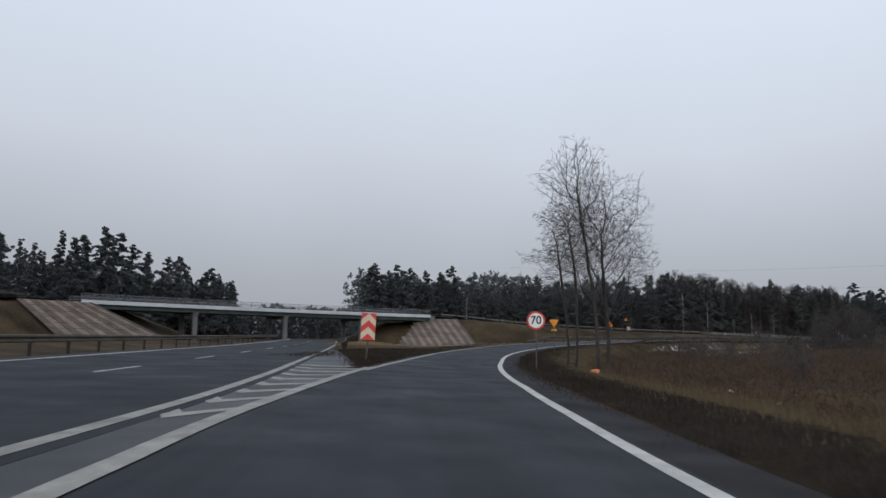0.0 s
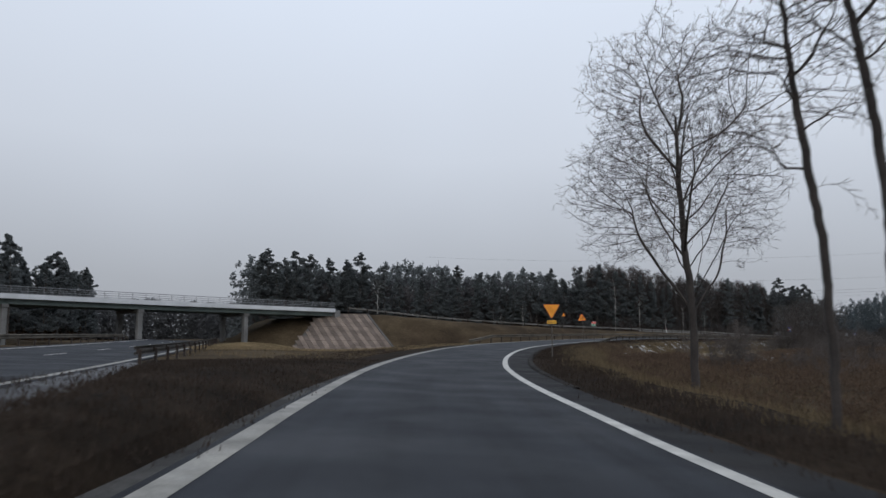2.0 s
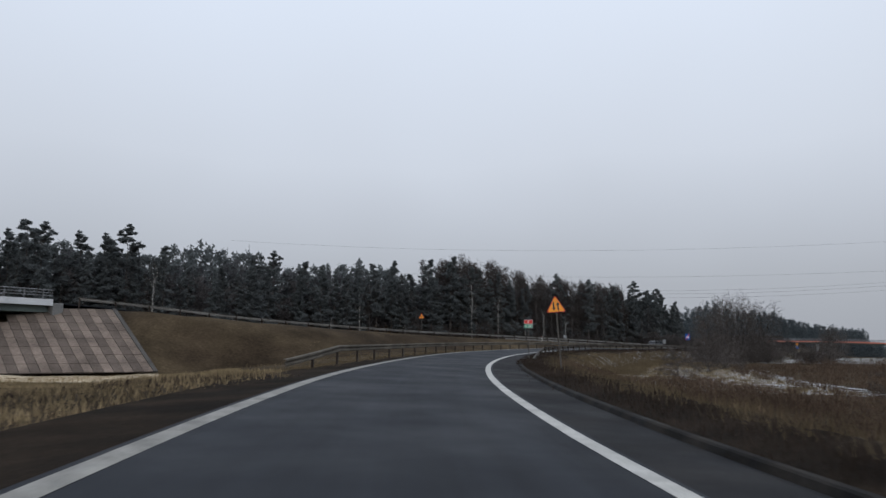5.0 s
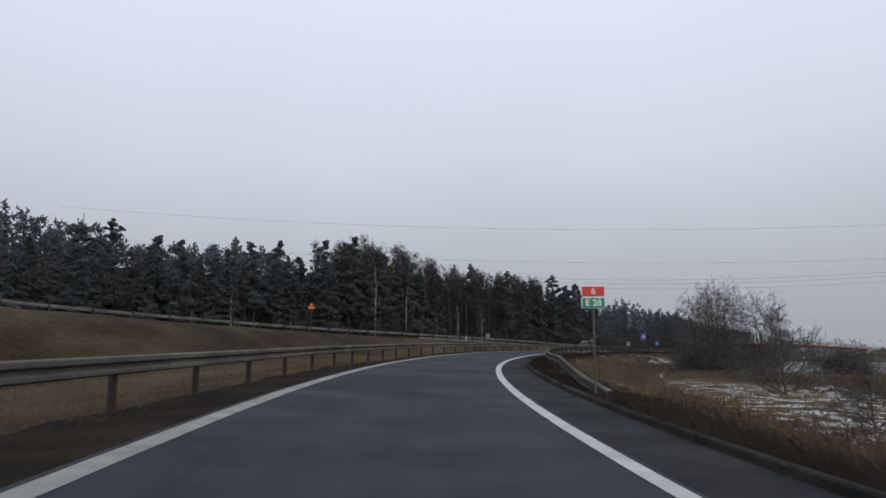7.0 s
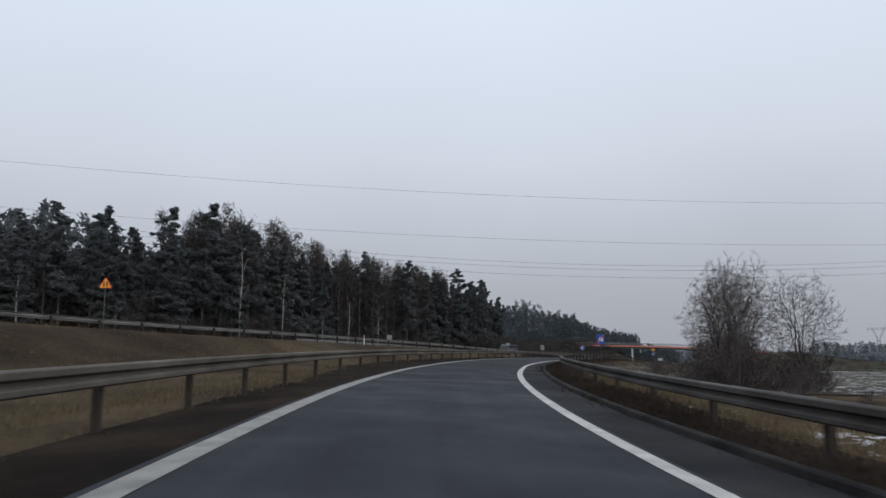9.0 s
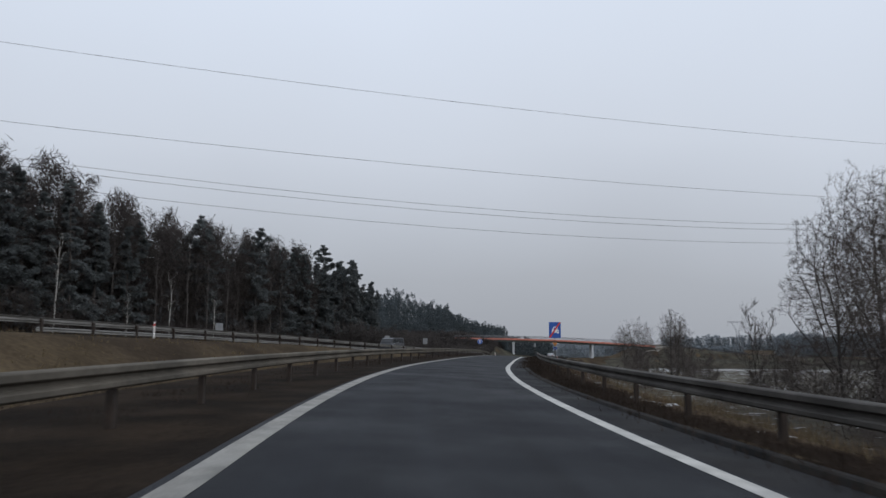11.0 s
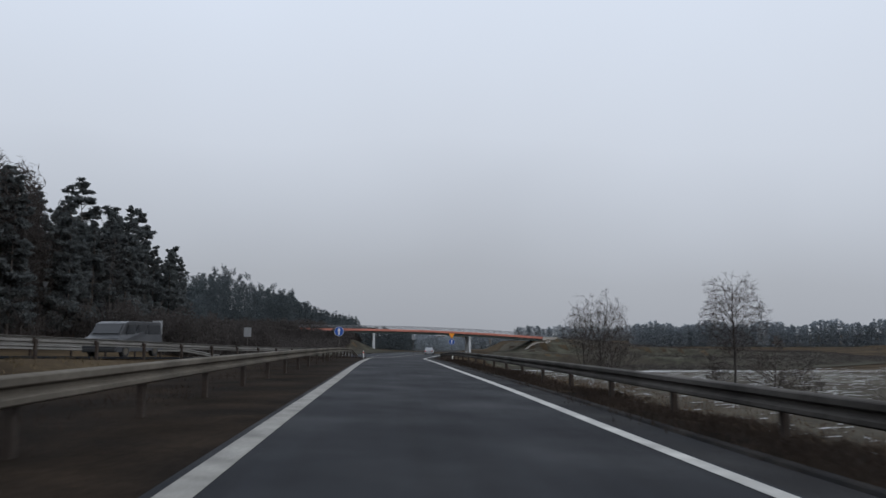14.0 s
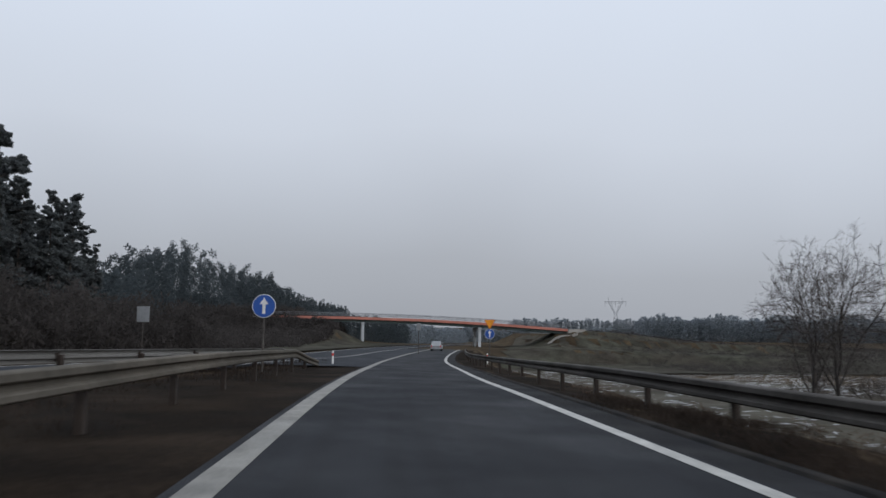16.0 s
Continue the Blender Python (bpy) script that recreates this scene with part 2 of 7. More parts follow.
def box(cx, cy, cz, sx, sy, sz, bevel=0.0, bm=None):
    bm = bm or bmesh.new()
    made = bmesh.ops.create_cube(bm, size=1, matrix=Matrix.Translation((cx, cy, cz)) @ Matrix.Diagonal((sx, sy, sz, 1)))
    if bevel:
        es = list({e for v in made["verts"] for e in v.link_edges})
        bmesh.ops.bevel(bm, geom=es, offset=bevel, segments=1, affect="EDGES")
    return bm


def rod(a, b, r, r2=None, n=8, bm=None):
    bm = bm or bmesh.new()
    a, b = Vector(a), Vector(b)
    turn = (b - a).to_track_quat("Z", "Y").to_matrix().to_4x4()
    bmesh.ops.create_cone(bm, cap_ends=True, segments=n, radius1=r, radius2=r if r2 is None else r2, depth=(b - a).length,
                          matrix=Matrix.Translation((a + b) / 2) @ turn)
    return bm


def plate(points, depth, y=0.0, bm=None):
    """A flat piece in the x-z plane, with its face at y and its back depth behind."""
    bm = bm or bmesh.new()
    front = [bm.verts.new((x, y, z)) for x, z in points]
    back = [bm.verts.new((x, y + depth, z)) for x, z in points]
    bm.faces.new(front)
    bm.faces.new(back[::-1])
    for i in range(len(points)):
        j = (i + 1) % len(points)
        bm.faces.new((front[j], front[i], back[i], back[j]))
    bmesh.ops.recalc_face_normals(bm, faces=bm.faces)
    return bm


def disc(r, n=32, cx=0.0, cz=0.0):
    return [(cx + r * math.cos(2 * math.pi * i / n), cz + r * math.sin(2 * math.pi * i / n)) for i in range(n)]


def ring(r1, r2, depth, y, n=40):
    bm = bmesh.new()
    rows = [[bm.verts.new((r * math.cos(2 * math.pi * i / n), yy, r * math.sin(2 * math.pi * i / n))) for i in range(n)]
            for r, yy in ((r1, y), (r2, y), (r2, y + depth), (r1, y + depth))]
    for k in range(4):
        for i in range(n):
            j = (i + 1) % n
            bm.faces.new((rows[k][i], rows[k][j], rows[(k + 1) % 4][j], rows[(k + 1) % 4][i]))
    bmesh.ops.recalc_face_normals(bm, faces=bm.faces)
    return bm


def rounded(points, r, n=5):
    out = []
    count = len(points)
    for i in range(count):
        p, a, b = (Vector((*points[k % count], 0)) for k in (i, i - 1, i + 1))
        u, v = (a - p).normalized(), (b - p).normalized()
        half = u.angle(v) / 2
        t = r / math.tan(half)
        c = p + (u + v).normalized() * (r / math.sin(half))
        s, e = p + u * t - c, p + v * t - c
        for k in range(n + 1):
            q = s.lerp(e, k / n).normalized() * r
            out.append((c.x + q.x, c.y + q.y))
    return out


def lettering(text, size, mat, parent, x=0.0, y=-0.012, z=0.0, wide=1.0):
    cu = bpy.data.curves.new("lettering", "FONT")
    cu.body, cu.size, cu.align_x, cu.align_y, cu.extrude, cu.offset = text, size, "CENTER", "CENTER", 0.003, size * 0.012
    tmp = new("lettering_source", cu)
    me = bpy.data.meshes.new_from_object(tmp)
    bpy.data.objects.remove(tmp)
    me.materials.append(mat)
    ob = new("lettering", me)
    ob.parent = parent
    ob.matrix_basis = pose(x, y, z, 90, 0, 0) @ Matrix.Diagonal((wide, 1, 1, 1))
    return ob


# ---- the lines of the roads ----
def spline(points, step=1.0):
    """A smooth line through points of any dimension, at even steps."""
    p = np.array(points, float)
    p = np.vstack([2 * p[0] - p[1], p, 2 * p[-1] - p[-2]])
    u = np.linspace(0, 1, 24, endpoint=False)[:, None]
    out = []
    for i in range(1, len(p) - 2):
        a, b, c, d = p[i - 1], p[i], p[i + 1], p[i + 2]
        out.append(0.5 * (2 * b + (c - a) * u + (2 * a - 5 * b + 4 * c - d) * u**2 + (3 * b - a - 3 * c + d) * u**3))
    out = np.vstack(out + [p[-2:-1]])
    s = np.r_[0, np.cumsum(np.hypot(*np.diff(out[:, :2], axis=0).T))]
    at = np.arange(0, s[-1], step)
    return np.stack([np.interp(at, s, col) for col in out.T], -1)


RAMP_KNOTS = [(6.2, -60.0, 0.0), (3.4, -30.0, 0.0), (0.7, 0.06, 0.0), (-0.16, 12.99, 0.02), (-0.33, 25.87, 0.01), (0.31, 38.88, 0.05), (1.89, 51.86, 0.14), (4.33, 64.5, 0.26),
              (7.6, 77.16, 0.42), (11.48, 89.33, 0.59), (16.18, 101.58, 0.75), (21.56, 113.38, 0.88), (27.53, 124.8, 1.04), (34.25, 135.86, 1.21), (41.6, 146.23, 1.34), (49.88, 156.37, 1.47),
              (58.64, 165.79, 1.58), (68.1, 174.74, 1.62), (78.21, 183.22, 1.62), (88.31, 190.93, 1.6), (99.05, 198.38, 1.53), (109.98, 205.61, 1.46), (120.61, 212.48, 1.37), (131.83, 219.75, 1.23)]
RAMP_AHEAD = [(144.0, 227.5, 1.05), (155.42, 234.55, 0.82), (169.3, 242.7, 0.36), (196.5, 257.9, -0.5), (231.5, 275.0, -1.2), (280.0, 296.5, -2.1), (360.0, 326.0, -3.6), (500.0, 372.0, -6.5)]
RAMP = spline(RAMP_KNOTS + RAMP_AHEAD)
S0 = int(np.argmin(((RAMP[:, :2] - (0.7, 0.06)) ** 2).sum(1)))  # where s = 0
TAN = np.gradient(RAMP[:, :2], axis=0)
TAN /= np.linalg.norm(TAN, axis=1)[:, None]
NOR = np.stack([TAN[:, 1], -TAN[:, 0]], -1)  # to the right
BANK = 0.04
STEPS = np.arange(len(RAMP))


def ramp_z(s, lat):
    return np.interp(np.asarray(s, float) + S0, STEPS, RAMP[:, 2]) - BANK * (np.asarray(lat, float) + 0.7)


def on_ramp(s, lat, up=0.0):
    i = np.asarray(s, float) + S0
    x = np.interp(i, STEPS, RAMP[:, 0]) + np.interp(i, STEPS, NOR[:, 0]) * lat
    y = np.interp(i, STEPS, RAMP[:, 1]) + np.interp(i, STEPS, NOR[:, 1]) * lat
    return np.stack([x, y, ramp_z(s, lat) + up], -1)


def heading(s):
    """The turn of the road at s, in degrees to the left of north."""
    i = int(np.clip(s + S0, 0, len(RAMP) - 1))
    return -math.degrees(math.atan2(TAN[i, 0], TAN[i, 1]))


# the main carriageway beside the start, running under the first bridge
MAIN = spline([(-6.2, -60.0, 0.22), (-7.6, -20.0, 0.27), (-8.5, 8.0, 0.3), (-9.35, 20.0, 0.33), (-10.7, 32.0, 0.37), (-12.2, 45.0, 0.42), (-15.3, 72.0, 0.55), (-20.0, 108.0, 0.8), (-26.5, 146.0, 1.05), (-41.0, 195.0, 1.2), (-80.0, 270.0, 1.4)])
# the near edge of the upper road: over the first bridge, down along the wood, to the second bridge
UPPER = spline([(-165.0, 40.5, 7.9), (-110.0, 83.0, 7.9), (-60.5, 121.3, 7.5), (-31.6, 143.7, 7.1), (-2.7, 166.0, 6.6), (5.0, 170.3, 6.15), (20.0, 178.4, 5.0), (40.0, 189.2, 4.15), (52.0, 196.0, 3.8), (70.0, 205.4, 3.45),
                (85.0, 213.2, 3.1), (100.0, 220.6, 2.75), (112.6, 226.3, 2.3), (127.0, 232.0, 1.78), (142.0, 238.2, 1.25), (160.0, 246.0, 0.72), (180.0, 256.0, 0.1), (200.0, 266.5, -0.6), (234.0, 283.0, -1.22), (282.0, 304.5, -2.1), (362.0, 334.0, -3.6), (500.0, 380.5, -6.5)])


def frame_of(line):
    t = np.gradient(line[:, :2], axis=0)
    t /= np.linalg.norm(t, axis=1)[:, None]
    return t, np.stack([t[:, 1], -t[:, 0]], -1)


def grid_faces(rows, cols):
    return [(i * cols + j, i * cols + j + 1, (i + 1) * cols + j + 1, (i + 1) * cols + j) for i in range(rows - 1) for j in range(cols - 1)]


def strip(name, rows, mat, parent=None, thick=0.0):
    """A sheet through rows of points, each row running across the way, with a skirt if thick."""
    rows = np.asarray(rows, float)
    if thick:
        lo, hi = rows[:, :1].copy(), rows[:, -1:].copy()
        lo[..., 2] -= thick
        hi[..., 2] -= thick
        rows = np.concatenate([lo, rows, hi], 1)
    n, c = rows.shape[:2]
    return mesh_object(name, rows.reshape(-1, 3), [f[::-1] for f in grid_faces(n, c)], mat, parent)


def ramp_strip(name, s0, s1, lats, mat, parent=None, up=0.0, thick=0.0, step=2.0):
    s = np.arange(s0, s1 + 0.01, step)
    rows = np.stack([on_ramp(s, lat(s) if callable(lat) else np.full(len(s), lat), up) for lat in lats], 1)
    ob = strip(name, rows, mat, parent, thick)
    cols = rows.shape[1] + (2 if thick else 0)
    across = np.stack([np.asarray(lat(s), float) if callable(lat) else np.full(len(s), float(lat)) for lat in lats], 1)
    if thick:
        across = np.concatenate([across[:, :1], across, across[:, -1:]], 1)
    lane = np.stack([across, np.repeat(s[:, None], cols, 1)], -1).reshape(-1, 2)
    at = np.empty(len(ob.data.loops), np.int32)
    ob.data.loops.foreach_get("vertex_index", at)
    ob.data.uv_layers.new(name="lane").data.foreach_set("uv", lane[at].ravel())
    return ob


def line_left(s):
    return np.interp(s, (20, 31, 39, 47, 61, 72, 84, 100, 119, 130, 143, 165, 188, 206, 236, 266, 288, 300, 330), (-2.85, -2.6, -2.42, -2.5, -2.87, -3.1, -3.35, -3.42, -3.38, -3.25, -2.98, -2.75, -2.38, -2.5, -2.3, -2.17, -2.2, -2.2, -2.3))


def line_right(s):
    return np.interp(s, (-60, 6, 14, 22, 32, 45, 62, 73, 90, 119, 128, 143, 160, 188, 207, 236, 266, 288, 305), (2.15, 2.25, 2.58, 2.82, 2.78, 2.74, 2.18, 2.02, 1.87, 1.9, 2.02, 2.22, 2.36, 2.74, 2.66, 2.88, 2.82, 2.7, 2.4))


def shoulder_wide(s):
    return np.interp(s, (-60, 40, 63, 75, 109, 147, 170, 210, 269, 420), (1.15, 1.1, 1.05, 1.3, 1.65, 1.42, 1.2, 0.98, 0.9, 0.9))


S_ALL = np.arange(-58.0, 440.0, 3.0)
right_toe = np.interp(S_ALL, (-60, 0, 42, 60, 110, 150, 210, 282, 330, 440), (-0.6, -0.6, -0.75, -1.0, -0.9, -0.8, -0.5, -0.6, -1.8, -6.5))
U_T = np.gradient(UPPER[:, :2], axis=0)
U_T /= np.linalg.norm(U_T, axis=1)[:, None]
U_MID = np.c_[UPPER[:, :2] + np.stack([-U_T[:, 1], U_T[:, 0]], -1) * 4.6, UPPER[:, 2]]
U_LEFT = int(np.argmin(((UPPER[:, :2] - (-62.5, 119.7)) ** 2).sum(1)))
U_RIGHT = int(np.argmin(((UPPER[:, :2] - (-1.0, 167.0)) ** 2).sum(1)))
RIGHT_BANK = [(-5.5, 167.2, 6.0), (3.0, 168.2, 6.0), (7.6, 157.0, -0.6), (-10.0, 155.0, -0.6)]
LEFT_BANK = [(-68.0, 115.4, 7.3), (-59.5, 122.0, 7.0), (-46.5, 124.0, 0.6), (-59.0, 113.0, 0.7)]


def bank_bed(corners, under=0.0):
    tl, tr, br, bl = (np.array(c) for c in corners)
    return [(tl * (1 - u) + tr * u) * (1 - v) + (bl * (1 - u) + br * u) * v - (0, 0, 0.9) for u in np.linspace(under, 1, 14) for v in np.linspace(0, 1, 10)]


SLOPE_BED = np.array(bank_bed(RIGHT_BANK, -0.7) + bank_bed(LEFT_BANK))
CARRIERS = [
    (on_ramp(S_ALL, 0.2, -0.2), 5.3, 1.0),
    (np.c_[on_ramp(S_ALL, 12.0)[:, :2], right_toe], 2.0, 1.0),
    (np.c_[on_ramp(S_ALL, 45.0)[:, :2], right_toe - 0.2], 22.0, 1.0),
    (np.c_[MAIN[::3, :2], MAIN[::3, 2] - 0.22], 6.2, 1.0),
    (np.c_[U_MID[U_RIGHT + 4::3, :2], U_MID[U_RIGHT + 4::3, 2] - 0.16], 5.3, 1.0),
    (np.c_[U_MID[0:U_LEFT:3, :2], U_MID[0:U_LEFT:3, 2] - 0.16], 5.3, 1.0),
    (on_ramp(np.arange(100.0, 330.0, 3.0), -5.2, -0.2), 0.9, 1.0),
    (on_ramp(np.arange(120.0, 400.0, 3.0), 5.2, -0.42), 0.8, 1.0),
    (on_ramp(np.arange(112.0, 300.0, 3.0), -9.6, -0.75), 0.8, 0.8),
    (np.array([(-3.0, 108.0, -0.2), (2.0, 122.0, -0.6), (6.0, 135.0, -0.8), (10.0, 150.0, -0.7), (0.0, 150.0, -0.8), (-9.0, 152.0, -0.6)]), 4.0, 0.9),
    (np.array([(-3.3, 30.0, 0.45), (-3.5, 33.5, 0.75), (-3.8, 38.0, 0.7), (-4.2, 46.0, 0.6)]), 0.4, 0.35),
    (np.array([(-70.0, 240.0, 1.5), (0.0, 222.0, 3.0), (45.0, 245.0, 4.0), (80.0, 255.0, 3.6), (150.0, 288.0, 1.5), (200.0, 318.0, 0.0), (250.0, 360.0, 0.0), (350.0, 430.0, 0.0)]), 8.0, 1.0),
    (np.array([(-120.0, 150.0, 1.5), (-100.0, 230.0, 1.2), (-50.0, 60.0, 0.9), (-60.0, 0.0, 0.8), (-50.0, 95.0, 0.9)]), 12.0, 1.0),
    (np.array([(333.5 + 0.65 * d, 286.0 - 0.76 * d, float(np.interp(d, (0, 10, 40, 80), (1.5, 1.0, -2.2, -3.8)))) for d in range(0, 90, 5)]), 3.5, 1.0),
    (SLOPE_BED, 1.3, 2.5),
    (np.array([(328.0 + 0.62 * d - 0.81 * w, 286.6 - 0.78 * d - 0.59 * w, z - 0.035 * d) for d in range(-4, 60, 4) for w, z in ((4.5, -0.3), (9.0, -2.3), (14.0, -3.0))]), 0.8, 0.8),
    (np.array([(328.0 - 0.588 * d - 0.81 * w, 286.6 + 0.808 * d - 0.59 * w, z) for d, z in ((2.0, 0.6), (5.0, -1.0), (8.0, -2.5), (12.0, -2.8), (16.0, -2.9)) for w in range(-44, 10, 4)]), 0.6, 1.2),
    (np.array([(282.0 - 0.6 * d - 0.81 * w, 349.8 + 0.8 * d - 0.59 * w, z) for d in range(-6, 30, 4) for w, z in ((4.0, 2.6), (9.0, 0.4), (14.0, -0.8))]), 0.8, 0.8),
    (np.array([(284.0 - 0.6 * d, 355.0 + 0.8 * d, 4.5) for d in range(0, 60, 6)]), 3.0, 1.0),
    (np.array([(300.0, 60.0, -2.0), (450.0, 150.0, -6.0), (250.0, -100.0, -1.0), (700.0, 380.0, -9.0), (900.0, 100.0, -9.0), (0.0, -300.0, 0.0), (-500.0, 0.0, 2.0), (-300.0, 600.0, 2.0), (500.0, 900.0, 0.0)]), 60.0, 1.0),
]


def ground_height(x, y):
    x, y = np.asarray(x, float), np.asarray(y, float)
    total = np.zeros(x.shape)
    weight = np.zeros(x.shape)
    for pts, half, power in CARRIERS:
        best = np.full(x.shape, 1e9)
        z = np.zeros(x.shape)
        for px, py, pz in pts:
            d = (x - px) ** 2 + (y - py) ** 2
            hit = d < best
            best = np.where(hit, d, best)
            z = np.where(hit, pz, z)
        w = power / np.maximum(np.sqrt(best) - half, 0.05) ** 3.4
        total += w * z
        weight += w
    return total / weight


gx = np.concatenate([[-4500, -2500, -1200, -700, -450, -300], np.arange(-230, -64, 6.0), np.arange(-64, 240, 2.2), np.arange(242, 302, 5.0), np.arange(302, 346, 2.2), np.arange(347, 420, 5.0), [440, 500, 650, 900, 1400, 2600, 4500]])
gy = np.concatenate([[-4500, -2500, -1200, -600, -300, -150], np.arange(-90, -12, 6.0), np.arange(-12, 290, 2.2), np.arange(291, 306, 2.2), np.arange(308, 420, 5.0), [450, 520, 700, 1000, 1600, 2800, 4500]])
GX, GY = np.meshgrid(gx, gy, indexing="ij")
GZ = ground_height(GX, GY)
ground = mesh_object("ground", np.stack([GX, GY, GZ], -1).reshape(-1, 3), grid_faces(len(gx), len(gy)), EARTH, smooth=True)
tagged(ground, "dry brown winter grass and bare soil", "ground", kind="structure")


def ground_at(x, y):
    """The height of the ground sheet itself."""
    i = int(np.clip(np.searchsorted(gx, x) - 1, 0, len(gx) - 2))
    j = int(np.clip(np.searchsorted(gy, y) - 1, 0, len(gy) - 2))
    u, v = (x - gx[i]) / (gx[i + 1] - gx[i]), (y - gy[j]) / (gy[j + 1] - gy[j])
    return float((GZ[i, j] * (1 - u) + GZ[i + 1, j] * u) * (1 - v) + (GZ[i, j + 1] * (1 - u) + GZ[i + 1, j + 1] * u) * v)


# ---- roads ----
tagged(ramp_strip("slip_road", -58, 172, [lambda s: line_left(s) - 0.25, -1.5, 0.0, 1.2, lambda s: line_right(s) + 0.2], SLIPROAD, thick=0.1),
       "dark damp asphalt of the curving slip road", "road", kind="structure")
tagged(ramp_strip("slip_road", 172, 420, [lambda s: line_left(s) - 0.25, -1.5, 0.0, 1.2, lambda s: line_right(s) + 0.2], DARKASPHALT, thick=0.1),
       "darker asphalt further along the slip road", "road", kind="structure")
tagged(ramp_strip("hard_shoulder", -58, 420, [lambda s: line_right(s) + 0.2, lambda s: line_right(s) + 0.6, lambda s: line_right(s) + shoulder_wide(s)], SHOULDER, thick=0.12),
       "gritty dark asphalt shoulder along the slip road", "road", kind="structure")
tagged(ramp_strip("edge_line", -58, 420, [lambda s: line_right(s) - 0.12, lambda s: line_right(s) + 0.12], PAINT, up=0.006),
       "white painted line along the inner edge", "road marking", kind="structure")
tagged(ramp_strip("edge_line", 28, 420, [lambda s: line_left(s) - 0.15, lambda s: line_left(s) + 0.15], OLDPAINT, up=0.006),
       "wide worn grey-white line along the outer edge", "road marking", kind="structure")
left_s = np.arange(54.0, 324.0, 1.0)
wide_left = np.interp(left_s, (54, 62, 110, 126, 146, 170, 195, 281, 322), (1.0, 2.4, 2.6, 2.2, 2.1, 2.2, 5.0, 6.5, 4.0))
left_rows = []
for u in (1.0, 0.8, 0.6, 0.4, 0.2, 0.0):
    row = on_ramp(left_s, line_left(left_s) - 0.23 - wide_left * u, -0.03 - 0.2 * u)
    if u:
        row[:, 2] = np.maximum(row[:, 2], [ground_at(px, py) + 0.06 for px, py in row[:, :2]])
    left_rows.append(row)
tagged(strip("verge_soil", np.stack(left_rows, 1), SOIL), "dark damp soil along the outer verge", "verge", kind="structure")
ks = np.arange(52.0, 330.0, 1.5)
hump = np.interp(ks, (52, 62, 185, 205, 322, 330), (0.0, 0.10, 0.10, 0.045, 0.045, 0.0))
tagged(strip("asphalt_kerb", np.stack([on_ramp(ks, line_right(ks) + shoulder_wide(ks) + w, h * hump - d) for w, h, d in ((-0.03, 0.0, 0.01), (0.02, 0.8, 0.0), (0.06, 1.0, 0.0), (0.17, 1.0, 0.0), (0.22, 0.75, 0.0), (0.26, 0.0, 0.08))], 1), KERB),
       "low worn black asphalt kerb along the shoulder", "kerb", kind="structure")
vs = np.arange(-10.0, 421.0, 1.0)
verge_rows = []
for w, up in ((0.0, -0.03), (0.2, -0.06), (0.6, -0.12), (1.2, -0.22), (1.9, -0.36), (2.7, -0.5), (3.6, -0.7)):
    row = on_ramp(vs, line_right(vs) + shoulder_wide(vs) + w, up)
    row[:, 2] = np.maximum(row[:, 2], [ground_at(px, py) + 0.06 for px, py in row[:, :2]]) if w > 0.3 else row[:, 2]
    verge_rows.append(row)
tagged(strip("verge_soil", np.stack(verge_rows, 1), SOIL), "dark damp soil along the inner verge", "verge", kind="structure")
MAIN_SLOPE = -0.035


def on_main(y, lat, up=0.0):
    i = np.interp(np.asarray(y, float), MAIN[:, 1], np.arange(len(MAIN)))
    t, nrm = frame_of(MAIN)
    k = np.arange(len(MAIN))
    return np.stack([np.interp(i, k, MAIN[:, 0]) + np.interp(i, k, nrm[:, 0]) * lat, np.interp(i, k, MAIN[:, 1]) + np.interp(i, k, nrm[:, 1]) * lat,
                     np.interp(i, k, MAIN[:, 2]) + MAIN_SLOPE * np.asarray(lat, float) + up], -1)


def main_strip(name, y0, y1, lats, mat, up=0.0, thick=0.0, step=2.0):
    y = np.arange(y0, y1 + 0.01, step)
    return strip(name, np.stack([on_main(y, np.full(len(y), float(lat)), up) for lat in lats], 1), mat, thick=thick)


tagged(main_strip("main_carriageway", -58, 262, [-5.2, -2.0, 2.0, 4.6], ASPHALT, thick=0.1), "dark damp two-lane carriageway under the bridge", "road", kind="structure")
tagged(main_strip("edge_line", -58, 262, [4.1, 4.36], OLDPAINT, up=0.006), "white painted line beside the merging lane", "road marking", kind="structure")
tagged(main_strip("edge_line", -58, 262, [-4.3, -4.1], PAINT, up=0.006), "white painted line along the far edge", "road marking", kind="structure")
lane_dashes = tagged(new("lane_dashes"), "thin white lane dashes on dark asphalt", "road marking", kind="structure")
for n in range(14):
    y0 = 7.6 + 12 * n
    d = main_strip("dash", y0, y0 + 4, [-0.06, 0.06], PAINT, up=0.006)
    d.parent = lane_dashes
WEDGE = material("pale_wet_asphalt", (0.033, 0.035, 0.039), 0.55, 0.2, 0.5, 25, 0.25, second=(0.050, 0.050, 0.053), mix_scale=0.25, spec=0.12)
# the wedge between the roads, its inner line and its hatching
wedge_y = np.arange(-58, 62.1, 2.0)
left_of_ramp = np.stack([np.interp(wedge_y, RAMP[:200, 1], on_ramp(STEPS[:200] - S0, line_left(STEPS[:200] - S0) - 0.22)[:, k]) for k in range(3)], -1)
right_of_main = on_main(wedge_y, np.full(len(wedge_y), 4.6))
MOUND_LAT = ((25, 30, 33, 40, 50, 60, 66), (8.0, 7.1, 6.8, 6.4, 5.9, 5.2, 4.8))
keep = left_of_ramp[:, 0] > right_of_main[:, 0] + 0.05
a, b = right_of_main[keep], left_of_ramp[keep].copy()
